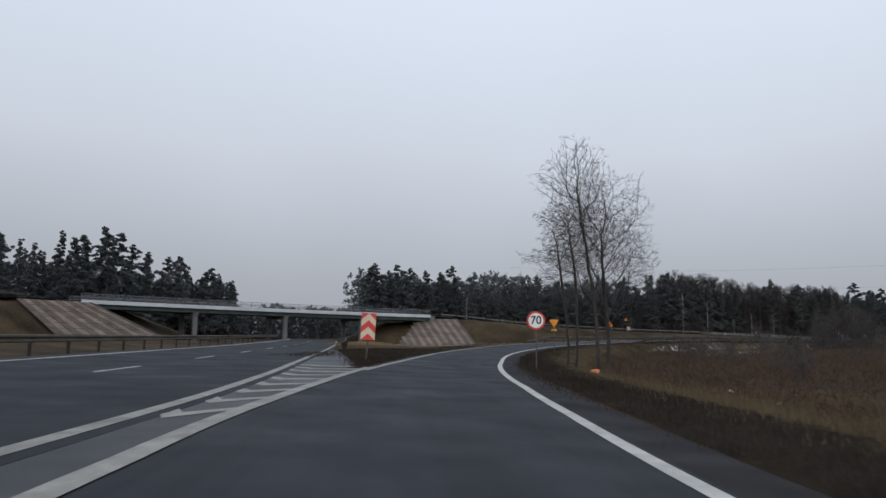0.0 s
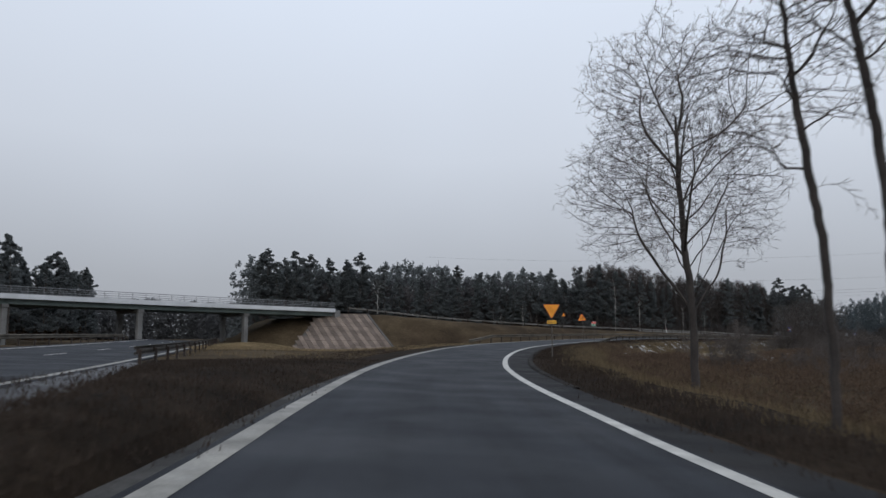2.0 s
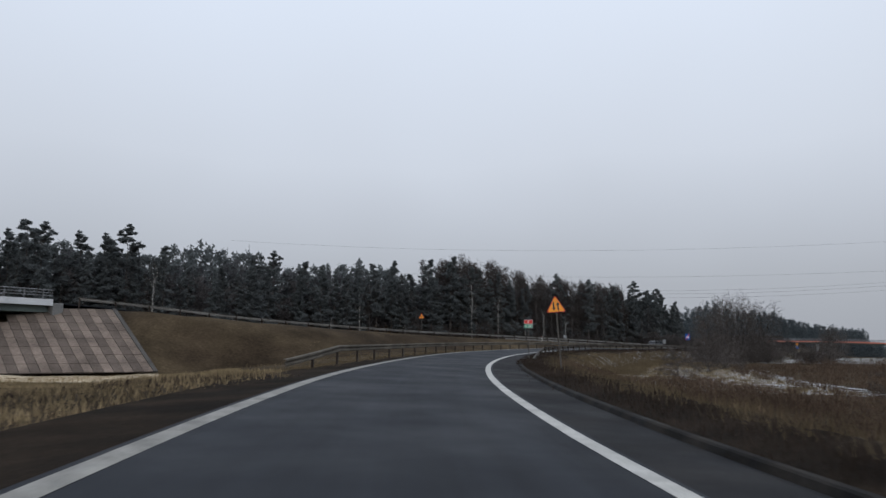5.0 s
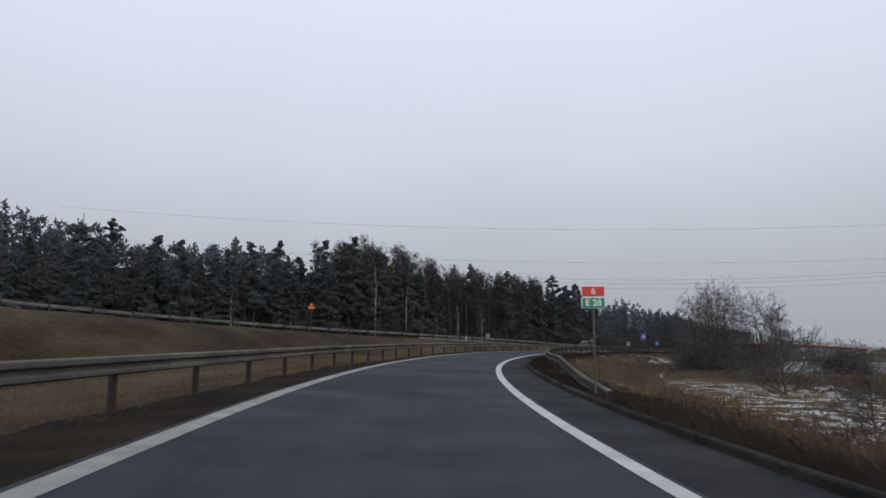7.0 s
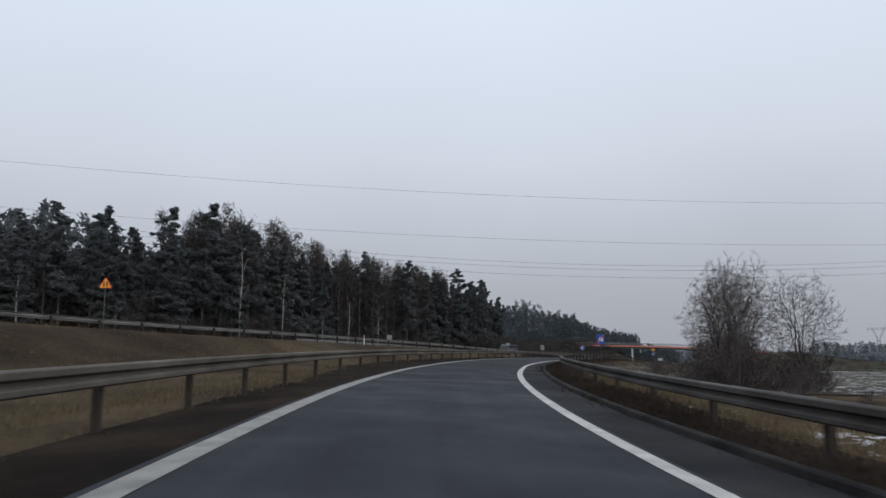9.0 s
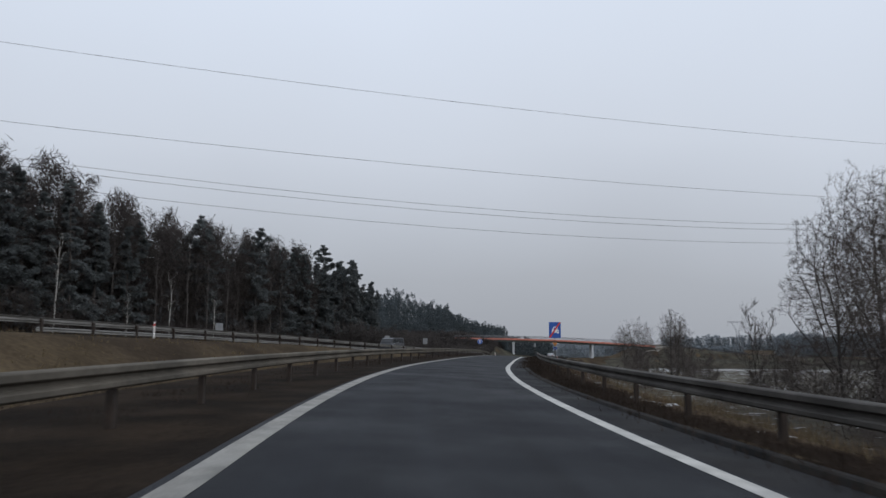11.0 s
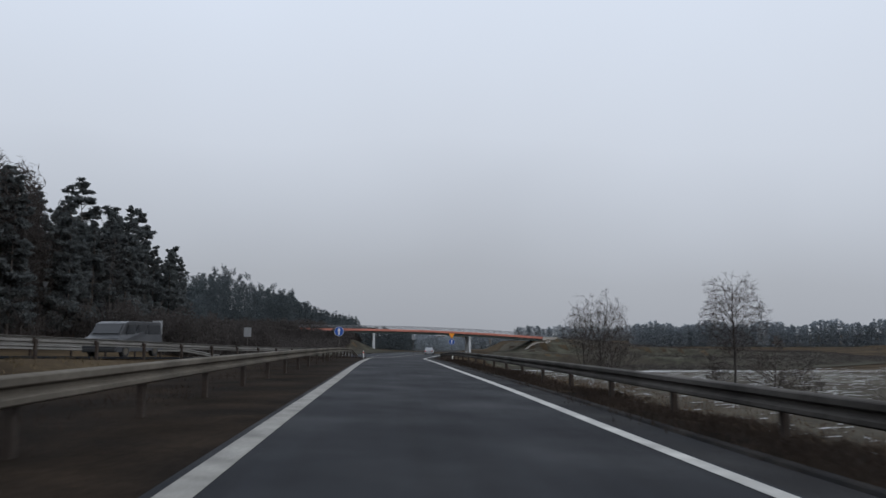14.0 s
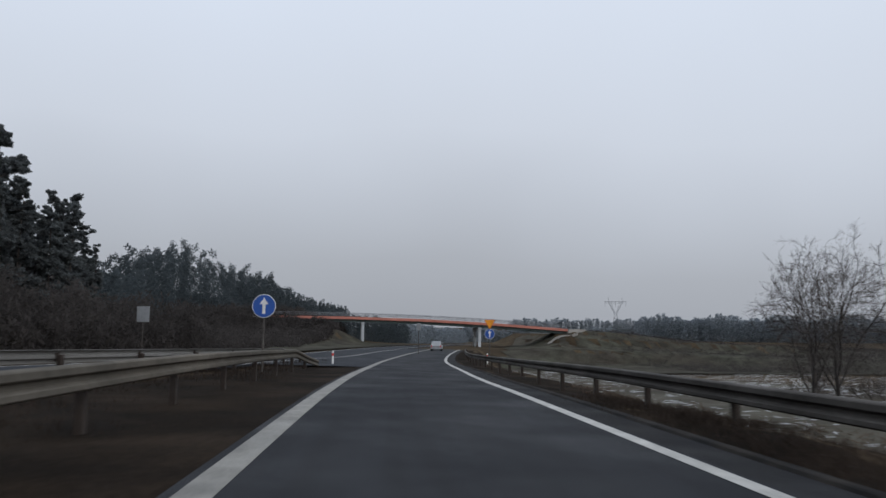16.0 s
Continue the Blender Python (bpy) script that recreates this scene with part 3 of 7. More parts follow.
for row, y in zip(b, wedge_y[keep]):
    if y > 31:
        edge = on_main(y, np.interp(y, *MOUND_LAT) + 0.4)
        row[2] += (row[2] - np.interp(y, wedge_y, right_of_main[:, 2])) * (min(edge[0], row[0]) - row[0]) / (row[0] - np.interp(y, wedge_y, right_of_main[:, 0]))
        row[0] = min(edge[0], row[0])
tagged(strip("painted_island", np.stack([a, a * 0.5 + b * 0.5, b], 1) + (0, 0, -0.004), WEDGE), "gritty grey asphalt wedge between the two roads", "road", kind="structure")
inner = spline([(-2.3, -30.0), (-2.75, 0.0), (-2.95, 6.0), (-3.1, 8.5), (-3.2, 11.0), (-3.24, 15.0), (-3.25, 20.0), (-3.22, 24.0), (-3.0, 31.5)])


def wedge_z(x, y):
    xa, za, xb, zb = (np.interp(y, wedge_y, c) for c in (right_of_main[:, 0], right_of_main[:, 2], left_of_ramp[:, 0], left_of_ramp[:, 2]))
    u = np.clip((np.asarray(x, float) - xa) / np.maximum(xb - xa, 0.1), 0, 1)
    return za * (1 - u) + zb * u + 0.008


it, inr = frame_of(inner)
tagged(strip("island_line", np.stack([np.c_[inner + inr * w, wedge_z(inner[:, 0], inner[:, 1])] for w in (-0.16, 0.16)], 1), OLDPAINT), "broad worn white line along the island", "road marking", kind="structure")
hatching = tagged(new("island_hatching"), "worn white chevron stripes on the island", "road marking", kind="structure")
for n in range(9):
    y = 11.2 + 2.35 * n
    xl = float(on_main(y, 4.36)[0])
    xr = float(np.interp(y + 1.6, inner[:, 1], inner[:, 0])) - 0.14
    xm = xl + (xr - xl) * 0.42
    wide = 0.8
    pts = [(xl, y), (xm, y - 0.9), (xr, y + 0.4), (xr, y + 0.4 + wide * 0.7), (xm, y - 0.9 + wide), (xl, y + wide)]
    mesh_object("stripe", [(px, py, float(wedge_z(px, py)) - 0.004) for px, py in pts], [(0, 1, 4, 5), (1, 2, 3, 4)], OLDPAINT, hatching)

# the grassy mound behind the painted wedge
mound_y = np.arange(30.6, 66.1, 1.47)
mound_a = on_main(mound_y, np.interp(mound_y, *MOUND_LAT))
mound_a[:, 2] = wedge_z(mound_a[:, 0], mound_a[:, 1])
mound_b = np.stack([np.interp(mound_y, RAMP[:200, 1], on_ramp(STEPS[:200] - S0, line_left(STEPS[:200] - S0) - np.interp(STEPS[:200] - S0, (30, 40, 62), (0.55, 0.35, 0.3)))[:, k]) for k in range(3)], -1)
swell = np.interp(mound_y, (30.6, 33, 38, 48, 62, 66), (0.02, 0.25, 0.45, 0.40, 0.12, -0.05))
mound_rows = []
for u in (0, 0.12, 0.3, 0.5, 0.7, 0.88, 1.0):
    row = mound_a * (1 - u) + mound_b * u
    row[:, 2] += swell * math.sin(math.pi * u) ** 0.8 - (0.10 if u == 1.0 else 0.012)
    mound_rows.append(row)
MOUND = np.stack(mound_rows, 1)
tagged(strip("island_mound", MOUND, SOIL), "dark grassy mound between the parting roads", "ground", kind="structure")
GRIT = material("dusty_grit", (0.062, 0.060, 0.057), 0.9, 0.3, 0.8, 14, 0.5, second=(0.034, 0.033, 0.032), mix_scale=0.9, spec=0.08)
tagged(ramp_strip("gravel_edge", 28, 54, [lambda s: line_left(s) - np.interp(s, (28, 40, 54), (1.1, 0.8, 0.26)), lambda s: line_left(s) - 0.23], GRIT, up=-0.008), "dusty grit along the edge of the slip road", "verge", kind="structure")
WATER = material("still_water", (0.020, 0.021, 0.022), 0.06, 0.05, 1, 6, 0)
pool = [(-3.95, 29.2), (-3.8, 29.75), (-3.52, 30.2), (-3.38, 30.75), (-3.2, 30.5), (-3.3, 29.8), (-3.2, 29.1), (-3.5, 28.75), (-3.8, 28.8)]
tagged(mesh_object("puddle", [(px_, py_, float(wedge_z(px_, py_)) + 0.004) for px_, py_ in pool], [tuple(range(9))[::-1]], WATER), "shallow puddle by the road island", "puddle", kind="structure")

def upper_strip(name, a, b, lats, mat, up=0.0, thick=0.0):
    i = np.arange(a, b)
    nl = np.stack([U_T[i, 1], -U_T[i, 0]], -1)
    return strip(name, np.stack([np.c_[UPPER[i, :2] + nl * lat, UPPER[i, 2] + up] for lat in lats], 1), mat, thick=thick)


tagged(upper_strip("upper_road", U_RIGHT, len(UPPER) - 2, [-9.2, -5.0, -0.9], ASPHALT, thick=0.1), "asphalt of the raised road along the wood", "road", kind="structure")
tagged(upper_strip("upper_road", 0, U_LEFT, [-9.2, -5.0, -0.9], ASPHALT, thick=0.1), "asphalt of the raised road behind the bridge", "road", kind="structure")
tagged(upper_strip("edge_line", U_RIGHT, len(UPPER) - 2, [-1.5, -1.3], PAINT, up=0.006), "white painted line on the raised road", "road marking", kind="structure")
tagged(upper_strip("edge_line", U_RIGHT, len(UPPER) - 2, [-8.8, -8.6], PAINT, up=0.006), "white painted far line on the raised road", "road marking", kind="structure")


# where the raised road comes down and the slip road joins it
join_s = np.arange(318.0, 418.0, 3.0)
join_a = on_ramp(join_s, -2.45, -0.004)
join_b = np.stack([np.r_[(UPPER[i, :2] - np.array((U_T[i, 1], -U_T[i, 0])) * 1.0), UPPER[i, 2] - 0.004] for i in (int(np.argmin(((UPPER[:, :2] - p[:2]) ** 2).sum(1))) for p in join_a)])
tagged(strip("merging_wedge", np.stack([join_b, join_a * 0.5 + join_b * 0.5, join_a], 1), ASPHALT), "dark asphalt where the two roads merge", "road", kind="structure")


# ---- steel guardrails ----
BEAM = [(-0.05, 0.765), (0.03, 0.765), (0.075, 0.75), (0.088, 0.735), (0.088, 0.665), (0.075, 0.65), (0.012, 0.625), (0.008, 0.61), (0.008, 0.585), (0.012, 0.57), (0.07, 0.545), (0.085, 0.53), (0.085, 0.475), (0.07, 0.458), (0.015, 0.44), (-0.01, 0.452), (0.055, 0.48), (0.055, 0.525), (-0.02, 0.56), (-0.02, 0.63), (0.055, 0.67), (0.055, 0.73), (0.02, 0.745), (-0.05, 0.75)]


def guardrail(points, side, label, every=4.0, group="", drop_first=True, drop_last=True, steel=None, taper=(-0.62, -0.3)):
    """A rail along points at ground level; its wave looks towards side (+1: right of the way). Posts and beams are its parts."""
    line = spline(points, every)
    top = thing("guardrail", Matrix.Identity(4), label, "guardrail", group)
    t, nr = frame_of(line)
    low = np.zeros(len(line))
    for k, v in enumerate(taper):
        if drop_first:
            low[k] = v
        if drop_last:
            low[-1 - k] = v
    rise = np.array([z for _, z in BEAM])
    out = np.array([x for x, _ in BEAM])
    post = None
    for k in range(len(line)):
        if low[k] < -0.5:
            continue
        m = pose(*line[k], 0, 0, -math.degrees(math.atan2(t[k, 0], t[k, 1]))) @ Matrix.Diagonal((side, 1, 1, 1))
        if post is None:
            bm = box(-0.12, 0, 0.10, 0.11, 0.14, 1.10, 0.01)
            box(-0.045, 0, 0.6, 0.06, 0.10, 0.2, 0.006, bm)
            post = part("post", bm, RUST, top, "rust-stained steel post")
            post.matrix_basis = m @ Matrix.Translation((0, 0, low[k]))
            mesh = post.data
        else:
            p = new("post", mesh)
            p.parent = top
            p.matrix_basis = m @ Matrix.Translation((0, 0, low[k]))
    for k in range(len(line) - 1):
        rows = []
        for q in (k, k + 1):
            push = nr[q] * side
            rows.append([(line[q, 0] + push[0] * o, line[q, 1] + push[1] * o, line[q, 2] + r + low[q] * (0.9 if q in (0, len(line) - 1) else 1)) for o, r in zip(out, rise)])
        n = len(out)
        faces = [(i, (i + 1) % n, n + (i + 1) % n, n + i) for i in range(n)] + [tuple(range(n)), tuple(range(2 * n - 1, n - 1, -1))]
        mesh_object("beam", rows[0] + rows[1], faces, steel or STEEL, top)
    return top


def ramp_points(pairs, step=6.0):
    s0, s1 = pairs[0][0], pairs[-1][0]
    s = np.arange(s0, s1 + 0.1, step)
    lat = np.interp(s, [p[0] for p in pairs], [p[1] for p in pairs])
    return [tuple(on_ramp(a, b)) for a, b in zip(s, lat)]


guardrail(ramp_points([(110, -6.6), (118, -5.9), (126, -5.45), (136, -5.05), (146, -4.95), (165, -5.0), (193, -4.5), (239, -4.4), (281, -4.25), (300, -4.5), (322, -5.0)]), 1,
          "weathered galvanised guardrail along the outer edge of the curve")
guardrail(ramp_points([(131, 4.4), (137, 4.55), (144, 4.75), (160, 4.85), (204, 5.0), (243, 4.9), (281, 4.9), (320, 4.5), (400, 4.4)]), -1,
          "weathered guardrail in shaded-side colour along the inner edge", steel=SHADESTEEL, taper=(-0.66, -0.44, -0.2))
u_near = [tuple(UPPER[i]) for i in range(U_RIGHT + 1, U_RIGHT + 200, 6)]
guardrail(u_near, -1, "galvanised guardrail along the raised road", drop_first=False, steel=PALESTEEL)
nl = np.stack([U_T[:, 1], -U_T[:, 0]], -1)
guardrail([tuple(np.r_[UPPER[i, :2] - nl[i] * 10.2, UPPER[i, 2]]) for i in range(U_RIGHT + 96, U_RIGHT + 182, 6)], 1, "far guardrail of the raised road before the wood", drop_first=False, steel=PALESTEEL)
guardrail([tuple(on_main(y, 5.6)) for y in range(57, 140, 6)], -1, "rusty-posted guardrail beside the main carriageway", drop_first=False, steel=SHADESTEEL)
guardrail([tuple(on_main(y, -6.2)) for y in range(-10, 150, 6)], 1, "low dark guardrail at the far side of the main carriageway", drop_first=False)
guardrail([tuple(UPPER[i]) for i in range(20, U_LEFT - 1, 6)], -1, "guardrail on the bank before the bridge", drop_first=False, drop_last=False)


# ---- first bridge ----
def bridge(name, near, width, fascia, fascia_mat, girder_depth, label, pier_at, pier_mat, base_z, rail_from=0.0, rail_to=1.0, wall_mat=CONCRETE):
    """A deck along near (rows of points along its near edge, at deck height), running width to its left."""
    near = np.array(near, float)
    top = thing(name, Matrix.Identity(4), label, "bridge")
    t, nr = frame_of(near)
    lf = -nr
    s = np.r_[0, np.cumsum(np.hypot(*np.diff(near[:, :2], axis=0).T))]

    def shift(i, lat, z):
        return (*(near[i, :2] + lf[i] * lat), near[i, 2] + z)

    def solid(part_name, prof, mat, a=0, b=None):
        idx = range(a, b or len(near))
        rows = [[shift(i, lat, z) for lat, z in prof] for i in idx]
        n = len(prof)
        faces = [(r * n + i, r * n + (i + 1) % n, (r + 1) * n + (i + 1) % n, (r + 1) * n + i) for r in range(len(rows) - 1) for i in range(n)]
        faces += [tuple(range(n))[::-1], tuple(range((len(rows) - 1) * n, len(rows) * n))]
        return mesh_object(part_name, [p for row in rows for p in row], faces, mat, top)

    solid("deck", [(0.15, -0.25), (width - 0.15, -0.25), (width - 0.15, 0.0), (0.15, 0.0)], ASPHALT)
    for lat in (0.0, width - 0.25):
        solid("fascia", [(lat, -fascia), (lat + 0.25, -fascia), (lat + 0.25, 0.12), (lat, 0.12)], fascia_mat)
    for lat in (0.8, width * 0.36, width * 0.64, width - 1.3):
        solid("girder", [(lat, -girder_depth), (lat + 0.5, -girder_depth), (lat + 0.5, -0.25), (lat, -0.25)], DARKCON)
    i0, i1 = int(rail_from * (len(near) - 1)), int(rail_to * (len(near) - 1))
    for lat in (0.12, width - 0.12):
        rl = tagged(new("railing"), "grey painted steel railing")
        rl.parent = top
        for z, r in ((1.1, 0.05), (0.8, 0.035), (0.5, 0.035)):
            bm = bmesh.new()
            for i in range(i0, i1):
                rod(shift(i, lat, z), shift(i + 1, lat, z), r, n=5, bm=bm)
            part("handrail", bm, RAILGREY, rl)
        for dist in np.arange(s[i0], s[i1] + 0.01, 2.0):
            p = [np.interp(dist, s, near[:, k]) for k in range(3)]
            i = min(int(np.searchsorted(s, dist)), len(near) - 1)
            base = (p[0] + lf[i, 0] * lat, p[1] + lf[i, 1] * lat, p[2] + 0.1)
            part("baluster", rod(base, (base[0], base[1], base[2] + 1.02), 0.045, n=5), RAILGREY, rl)
    for k in pier_at:
        p = np.array([np.interp(k * s[-1], s, near[:, c]) for c in range(3)])
        i = min(int(np.searchsorted(s, k * s[-1])), len(near) - 1)
        ang = math.degrees(math.atan2(t[i, 1], t[i, 0]))
        pier = tagged(new("pier"), "slim concrete pier")
        pier.parent = top
        for lat in (1.2, width - 1.4):
            x, y = p[:2] + lf[i] * lat
            h = p[2] - girder_depth - base_z
            bm = box(0, 0, h / 2, 0.75, 0.9, h, 0.08)
            col = part("column", bm, pier_mat, pier)
            col.matrix_basis = pose(x, y, base_z, 0, 0, ang)
        x, y = p[:2] + lf[i] * (width / 2)
        cap = part("cap", box(0, 0, 0, 0.9, width - 1.2, 0.5, 0.05), pier_mat, pier)
        cap.matrix_basis = pose(x, y, p[2] - girder_depth - 0.25, 0, 0, ang)
    for e, sign in ((0, -1), (len(near) - 1, 1)):
        ang = math.degrees(math.atan2(t[e, 1], t[e, 0]))
        x, y = near[e, :2] + lf[e] * (width / 2) + t[e] * sign * 0.6
        ab = part("abutment", box(0, 0, -2.4, 1.2, width, 4.8, 0.06), wall_mat, top, "concrete abutment wall")
        ab.matrix_basis = pose(x, y, near[e, 2] - 0.26, 0, 0, ang)
    return top


k = np.linspace(0, 1, 24)
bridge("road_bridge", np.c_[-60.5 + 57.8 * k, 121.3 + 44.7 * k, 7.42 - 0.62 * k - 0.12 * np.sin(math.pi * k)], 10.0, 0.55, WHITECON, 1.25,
       "road bridge with pale concrete fascia and grey railings on slim piers", (0.268, 0.515, 0.757), SHADECON, 0.4, wall_mat=SHADECON)


def slab_slope(corners, rows, cols, label):
    """A bank faced with slabs; corners: top left, top right, bottom right, bottom left."""
    tl, tr, br, bl = (np.array(c, float) for c in corners)
    top = tagged(new("slope_paving"), label, "slope paving", kind="structure")
    normal = np.cross(tr - tl, bl - tl)
    normal *= np.sign(normal[2]) / np.linalg.norm(normal)

    def at(u, v, up):
        return (tl * (1 - u) + tr * u) * (1 - v) + (bl * (1 - u) + br * u) * v + normal * up

    g = np.linspace(0, 1, 13)
    mesh_object("bed", [at(u, v, 0.0) for u in g for v in g], grid_faces(13, 13), STAINED, top)
    for i in range(cols):
        for j in range(rows):
            u0, u1, v0, v1 = (i + 0.04) / cols, (i + 0.96) / cols, (j + 0.03) / rows, (j + 0.97) / rows
            lift = 0.07 + 0.02 * ((i * 7 + j * 3) % 5) / 5
            lo = [at(u, v, -0.02) for u, v in ((u0, v0), (u1, v0), (u1, v1), (u0, v1))]
            hi = [at(u, v, lift) for u, v in ((u0, v0), (u1, v0), (u1, v1), (u0, v1))]
            mesh_object("slab", lo + hi, [(4, 5, 6, 7), (0, 4, 7, 3), (1, 2, 6, 5), (0, 1, 5, 4), (3, 7, 6, 2)], PAVER if i % 2 else PAVERDARK, top)
    for (ua, ub) in ((1.0, 1.03),):
        mesh_object("kerb", [at(u, v, z) for z in (-0.1, 0.16) for u, v in ((ua, 0), (ub, 0), (ub, 1), (ua, 1))], [(4, 5, 6, 7), (0, 4, 7, 3), (1, 2, 6, 5), (0, 1, 5, 4), (3, 7, 6, 2)], STAINED, top)
    return top


def slant_slope(corners, rows, cols, label):
    """A bank faced with slabs in slanting courses that run along its outer edge; the inner edge cuts them off."""
    tl, tr, br, bl = (np.array(c, float) for c in corners)
    top = tagged(new("slope_paving"), label, "slope paving", kind="structure")
    cut = 1 - np.linalg.norm(tr - tl) / np.linalg.norm(br - bl)
    normal = np.cross(br - bl, tr - br)
    normal *= np.sign(normal[2]) / np.linalg.norm(normal)

    def at(b, v, up):
        return bl + (br - bl) * b + (tr - br) * (1 - v) + normal * up

    mesh_object("bed", [at(0, 1, 0), at(1, 1, 0), at(1, 0, 0), at(cut, 0, 0)], [(0, 1, 2, 3)], STAINED, top)
    for i in range(cols):
        for j in range(rows):
            b0, b1, v0, v1 = (i + 0.03) / cols, (i + 0.97) / cols, (j + 0.02) / rows, (j + 0.98) / rows
            if (b0 + b1) / 2 < cut * (1 - (v0 + v1) / 2):
                continue
            lift = 0.07 + 0.02 * ((i * 7 + j * 3) % 5) / 5
            quad = ((b0, v0), (b1, v0), (b1, v1), (b0, v1))
            mesh_object("slab", [at(b, v, -0.02) for b, v in quad] + [at(b, v, lift) for b, v in quad], [(4, 5, 6, 7), (0, 4, 7, 3), (1, 2, 6, 5), (0, 1, 5, 4), (3, 7, 6, 2)], PAVER if i % 2 else PAVERDARK, top)
    mesh_object("kerb", [at(b, v, z) for z in (-0.1, 0.16) for b, v in ((1.0, 0), (1.022, 0), (1.022, 1), (1.0, 1))], [(4, 5, 6, 7), (0, 4, 7, 3), (1, 2, 6, 5), (0, 1, 5, 4), (3, 7, 6, 2)], STAINED, top)
    return top


STAINED = material("stained_joint", (0.06, 0.055, 0.05), 0.95, 0.3, 0.5, 6, 0.3)
PAVERDARK = material("weathered_slabs", (0.105, 0.084, 0.071), 0.9, 0.25, 0.4, 5, 0.3, object_random=0.05, spec=0.1)
slant_slope(RIGHT_BANK, 8, 20, "bank faced with stained concrete slabs under the bridge end")
slab_slope(LEFT_BANK, 7, 12, "bank faced with stained concrete slabs at the far bridge end")
sv, su = np.meshgrid(np.linspace(0, 1, 14), np.linspace(0, 1, 20), indexing="ij")
sx_ = -9.5 + 17.5 * su
sy_ = (136.5 + 3.0 * np.sin(su * 5.0) + 5 * su * su) * (1 - sv) + (153.6 + 1.6 * su) * sv
mesh_object("sand_patch", np.stack([sx_.ravel(), sy_.ravel(), [ground_at(a, b) + 0.09 for a, b in zip(sx_.ravel(), sy_.ravel())]], -1), [f[::-1] for f in grid_faces(14, 20)], SAND)
tagged(bpy.data.objects["sand_patch"], "bare pale sandy soil before the bridge", "ground", kind="structure")

# ---- second bridge ----
k = np.linspace(0, 1, 28)
DECK_L, DECK_R = np.array((282.0, 349.8)), np.array((328.0, 286.6))
far_bridge = bridge("road_bridge", np.c_[DECK_L + (DECK_R - DECK_L) * k[:, None], np.interp(k, (0, 0.25, 0.5, 0.75, 1.0), (4.95, 4.8, 4.32, 3.35, 2.0))], 9.0, 0.55, ORANGECON, 1.25,
                    "road bridge with a faded orange edge and dark railings", (0.298, 0.693), WHITECON, -2.9)
along = (DECK_R - DECK_L) / np.linalg.norm(DECK_R - DECK_L)
for sgn, at, z in ((1, DECK_R, 2.0), (-1, DECK_L, 4.95)):
    bm = plate([(0, 0.1), (5.2 * sgn, 0.0), (1.4 * sgn, -2.1), (0, -2.3)], 0.4)
    w = part("wing_wall", bm, CONCRETE, far_bridge, "pale triangular wing wall")
    w.matrix_basis = pose(at[0] - 0.05, at[1] - 0.25, z, 0, 0, math.degrees(math.atan2(along[1], along[0])))
bm = bmesh.new()
for n in range(30):
    x, y = 324.4 - n * 0.147, 283.2 + n * 0.202
    box(x, y, max(0.75 - n * 0.115, ground_at(x, y) + 0.1), 0.75, 0.75, 0.5, bm=bm)
part("bank_stair", bm, CONCRETE, far_bridge, "narrow concrete stair down the bank")


# ---- road signs ----
def sign_post(top, height, x=0.0, y=0.05, r=0.035, lean=0.0):
    part("pole", rod((x + lean, y, -0.5), (x, y, height), r, n=10), POLE, top, "dull steel pole")


def chevron_board():
    g = ground_at(-3.26, 33.3)
    top = thing("chevron_board", pose(-3.5, 33.3, g, 0, 0, -4) @ pose(0, 0, 0, 0, 3.0, 0), "red and white chevron board leaning on a short post", "road sign")
    z0, z1, w = 1.22 - g, 2.44 - g, 0.33
    part("panel", box(0, 0.02, (z0 + z1) / 2, 2 * w, 0.03, z1 - z0, 0.006), CREAM, top)
    h = z1 - z0
    part("pole", rod((0, 0.06, -0.6), (0, 0.06, z1 - 0.1), 0.035, n=10), POLE, top)

    def clip(poly, limit, above):
        out = []
        for i in range(len(poly)):
            (x0, y0), (x1, y1) = poly[i - 1], poly[i]
            in0, in1 = (y0 >= limit) == above or y0 == limit, (y1 >= limit) == above or y1 == limit
            if in0 != in1:
                t = (limit - y0) / (y1 - y0)
                out.append((x0 + t * (x1 - x0), limit))
            if in1:
                out.append((x1, y1))
        return out

    for a in (-0.30, 0.31, 0.92):
        for half in (-1, 1):
            poly = [(0, z0 + a + 0.30), (half * w, z0 + a), (half * w, z0 + a + 0.30), (0, z0 + a + 0.60)]
            poly = clip(clip(poly, z0, True), z1, False)
            if len(poly) > 2:
                part("stripe", plate(poly, 0.004, -0.002), RED, top, "red chevron stripe")
    return top


def speed_limit():
    top = thing("speed_limit_sign", pose(4.66, 36.18, ground_at(4.66, 36.18), 0, 0, -8), "round white speed limit sign with red rim on a pole", "road sign")
    c = 2.24 - ground_at(4.66, 36.18)
    disc_part = part("disc", plate(disc(0.45, 40), 0.02), WHITE, top)
    disc_part.matrix_basis = pose(0, 0, c)
    rim = part("rim", ring(0.37, 0.455, 0.02, -0.006), RED, top, "red rim")
    rim.matrix_basis = pose(0, 0, c)
    lettering("70", 0.57, BLACK, top, 0, -0.008, c, 0.95)
    sign_post(top, c + 0.3, 0.0, 0.06)
    part("bracket", box(0, 0.04, c - 0.2, 0.5, 0.03, 0.04), SIGNBACK, top)
    return top


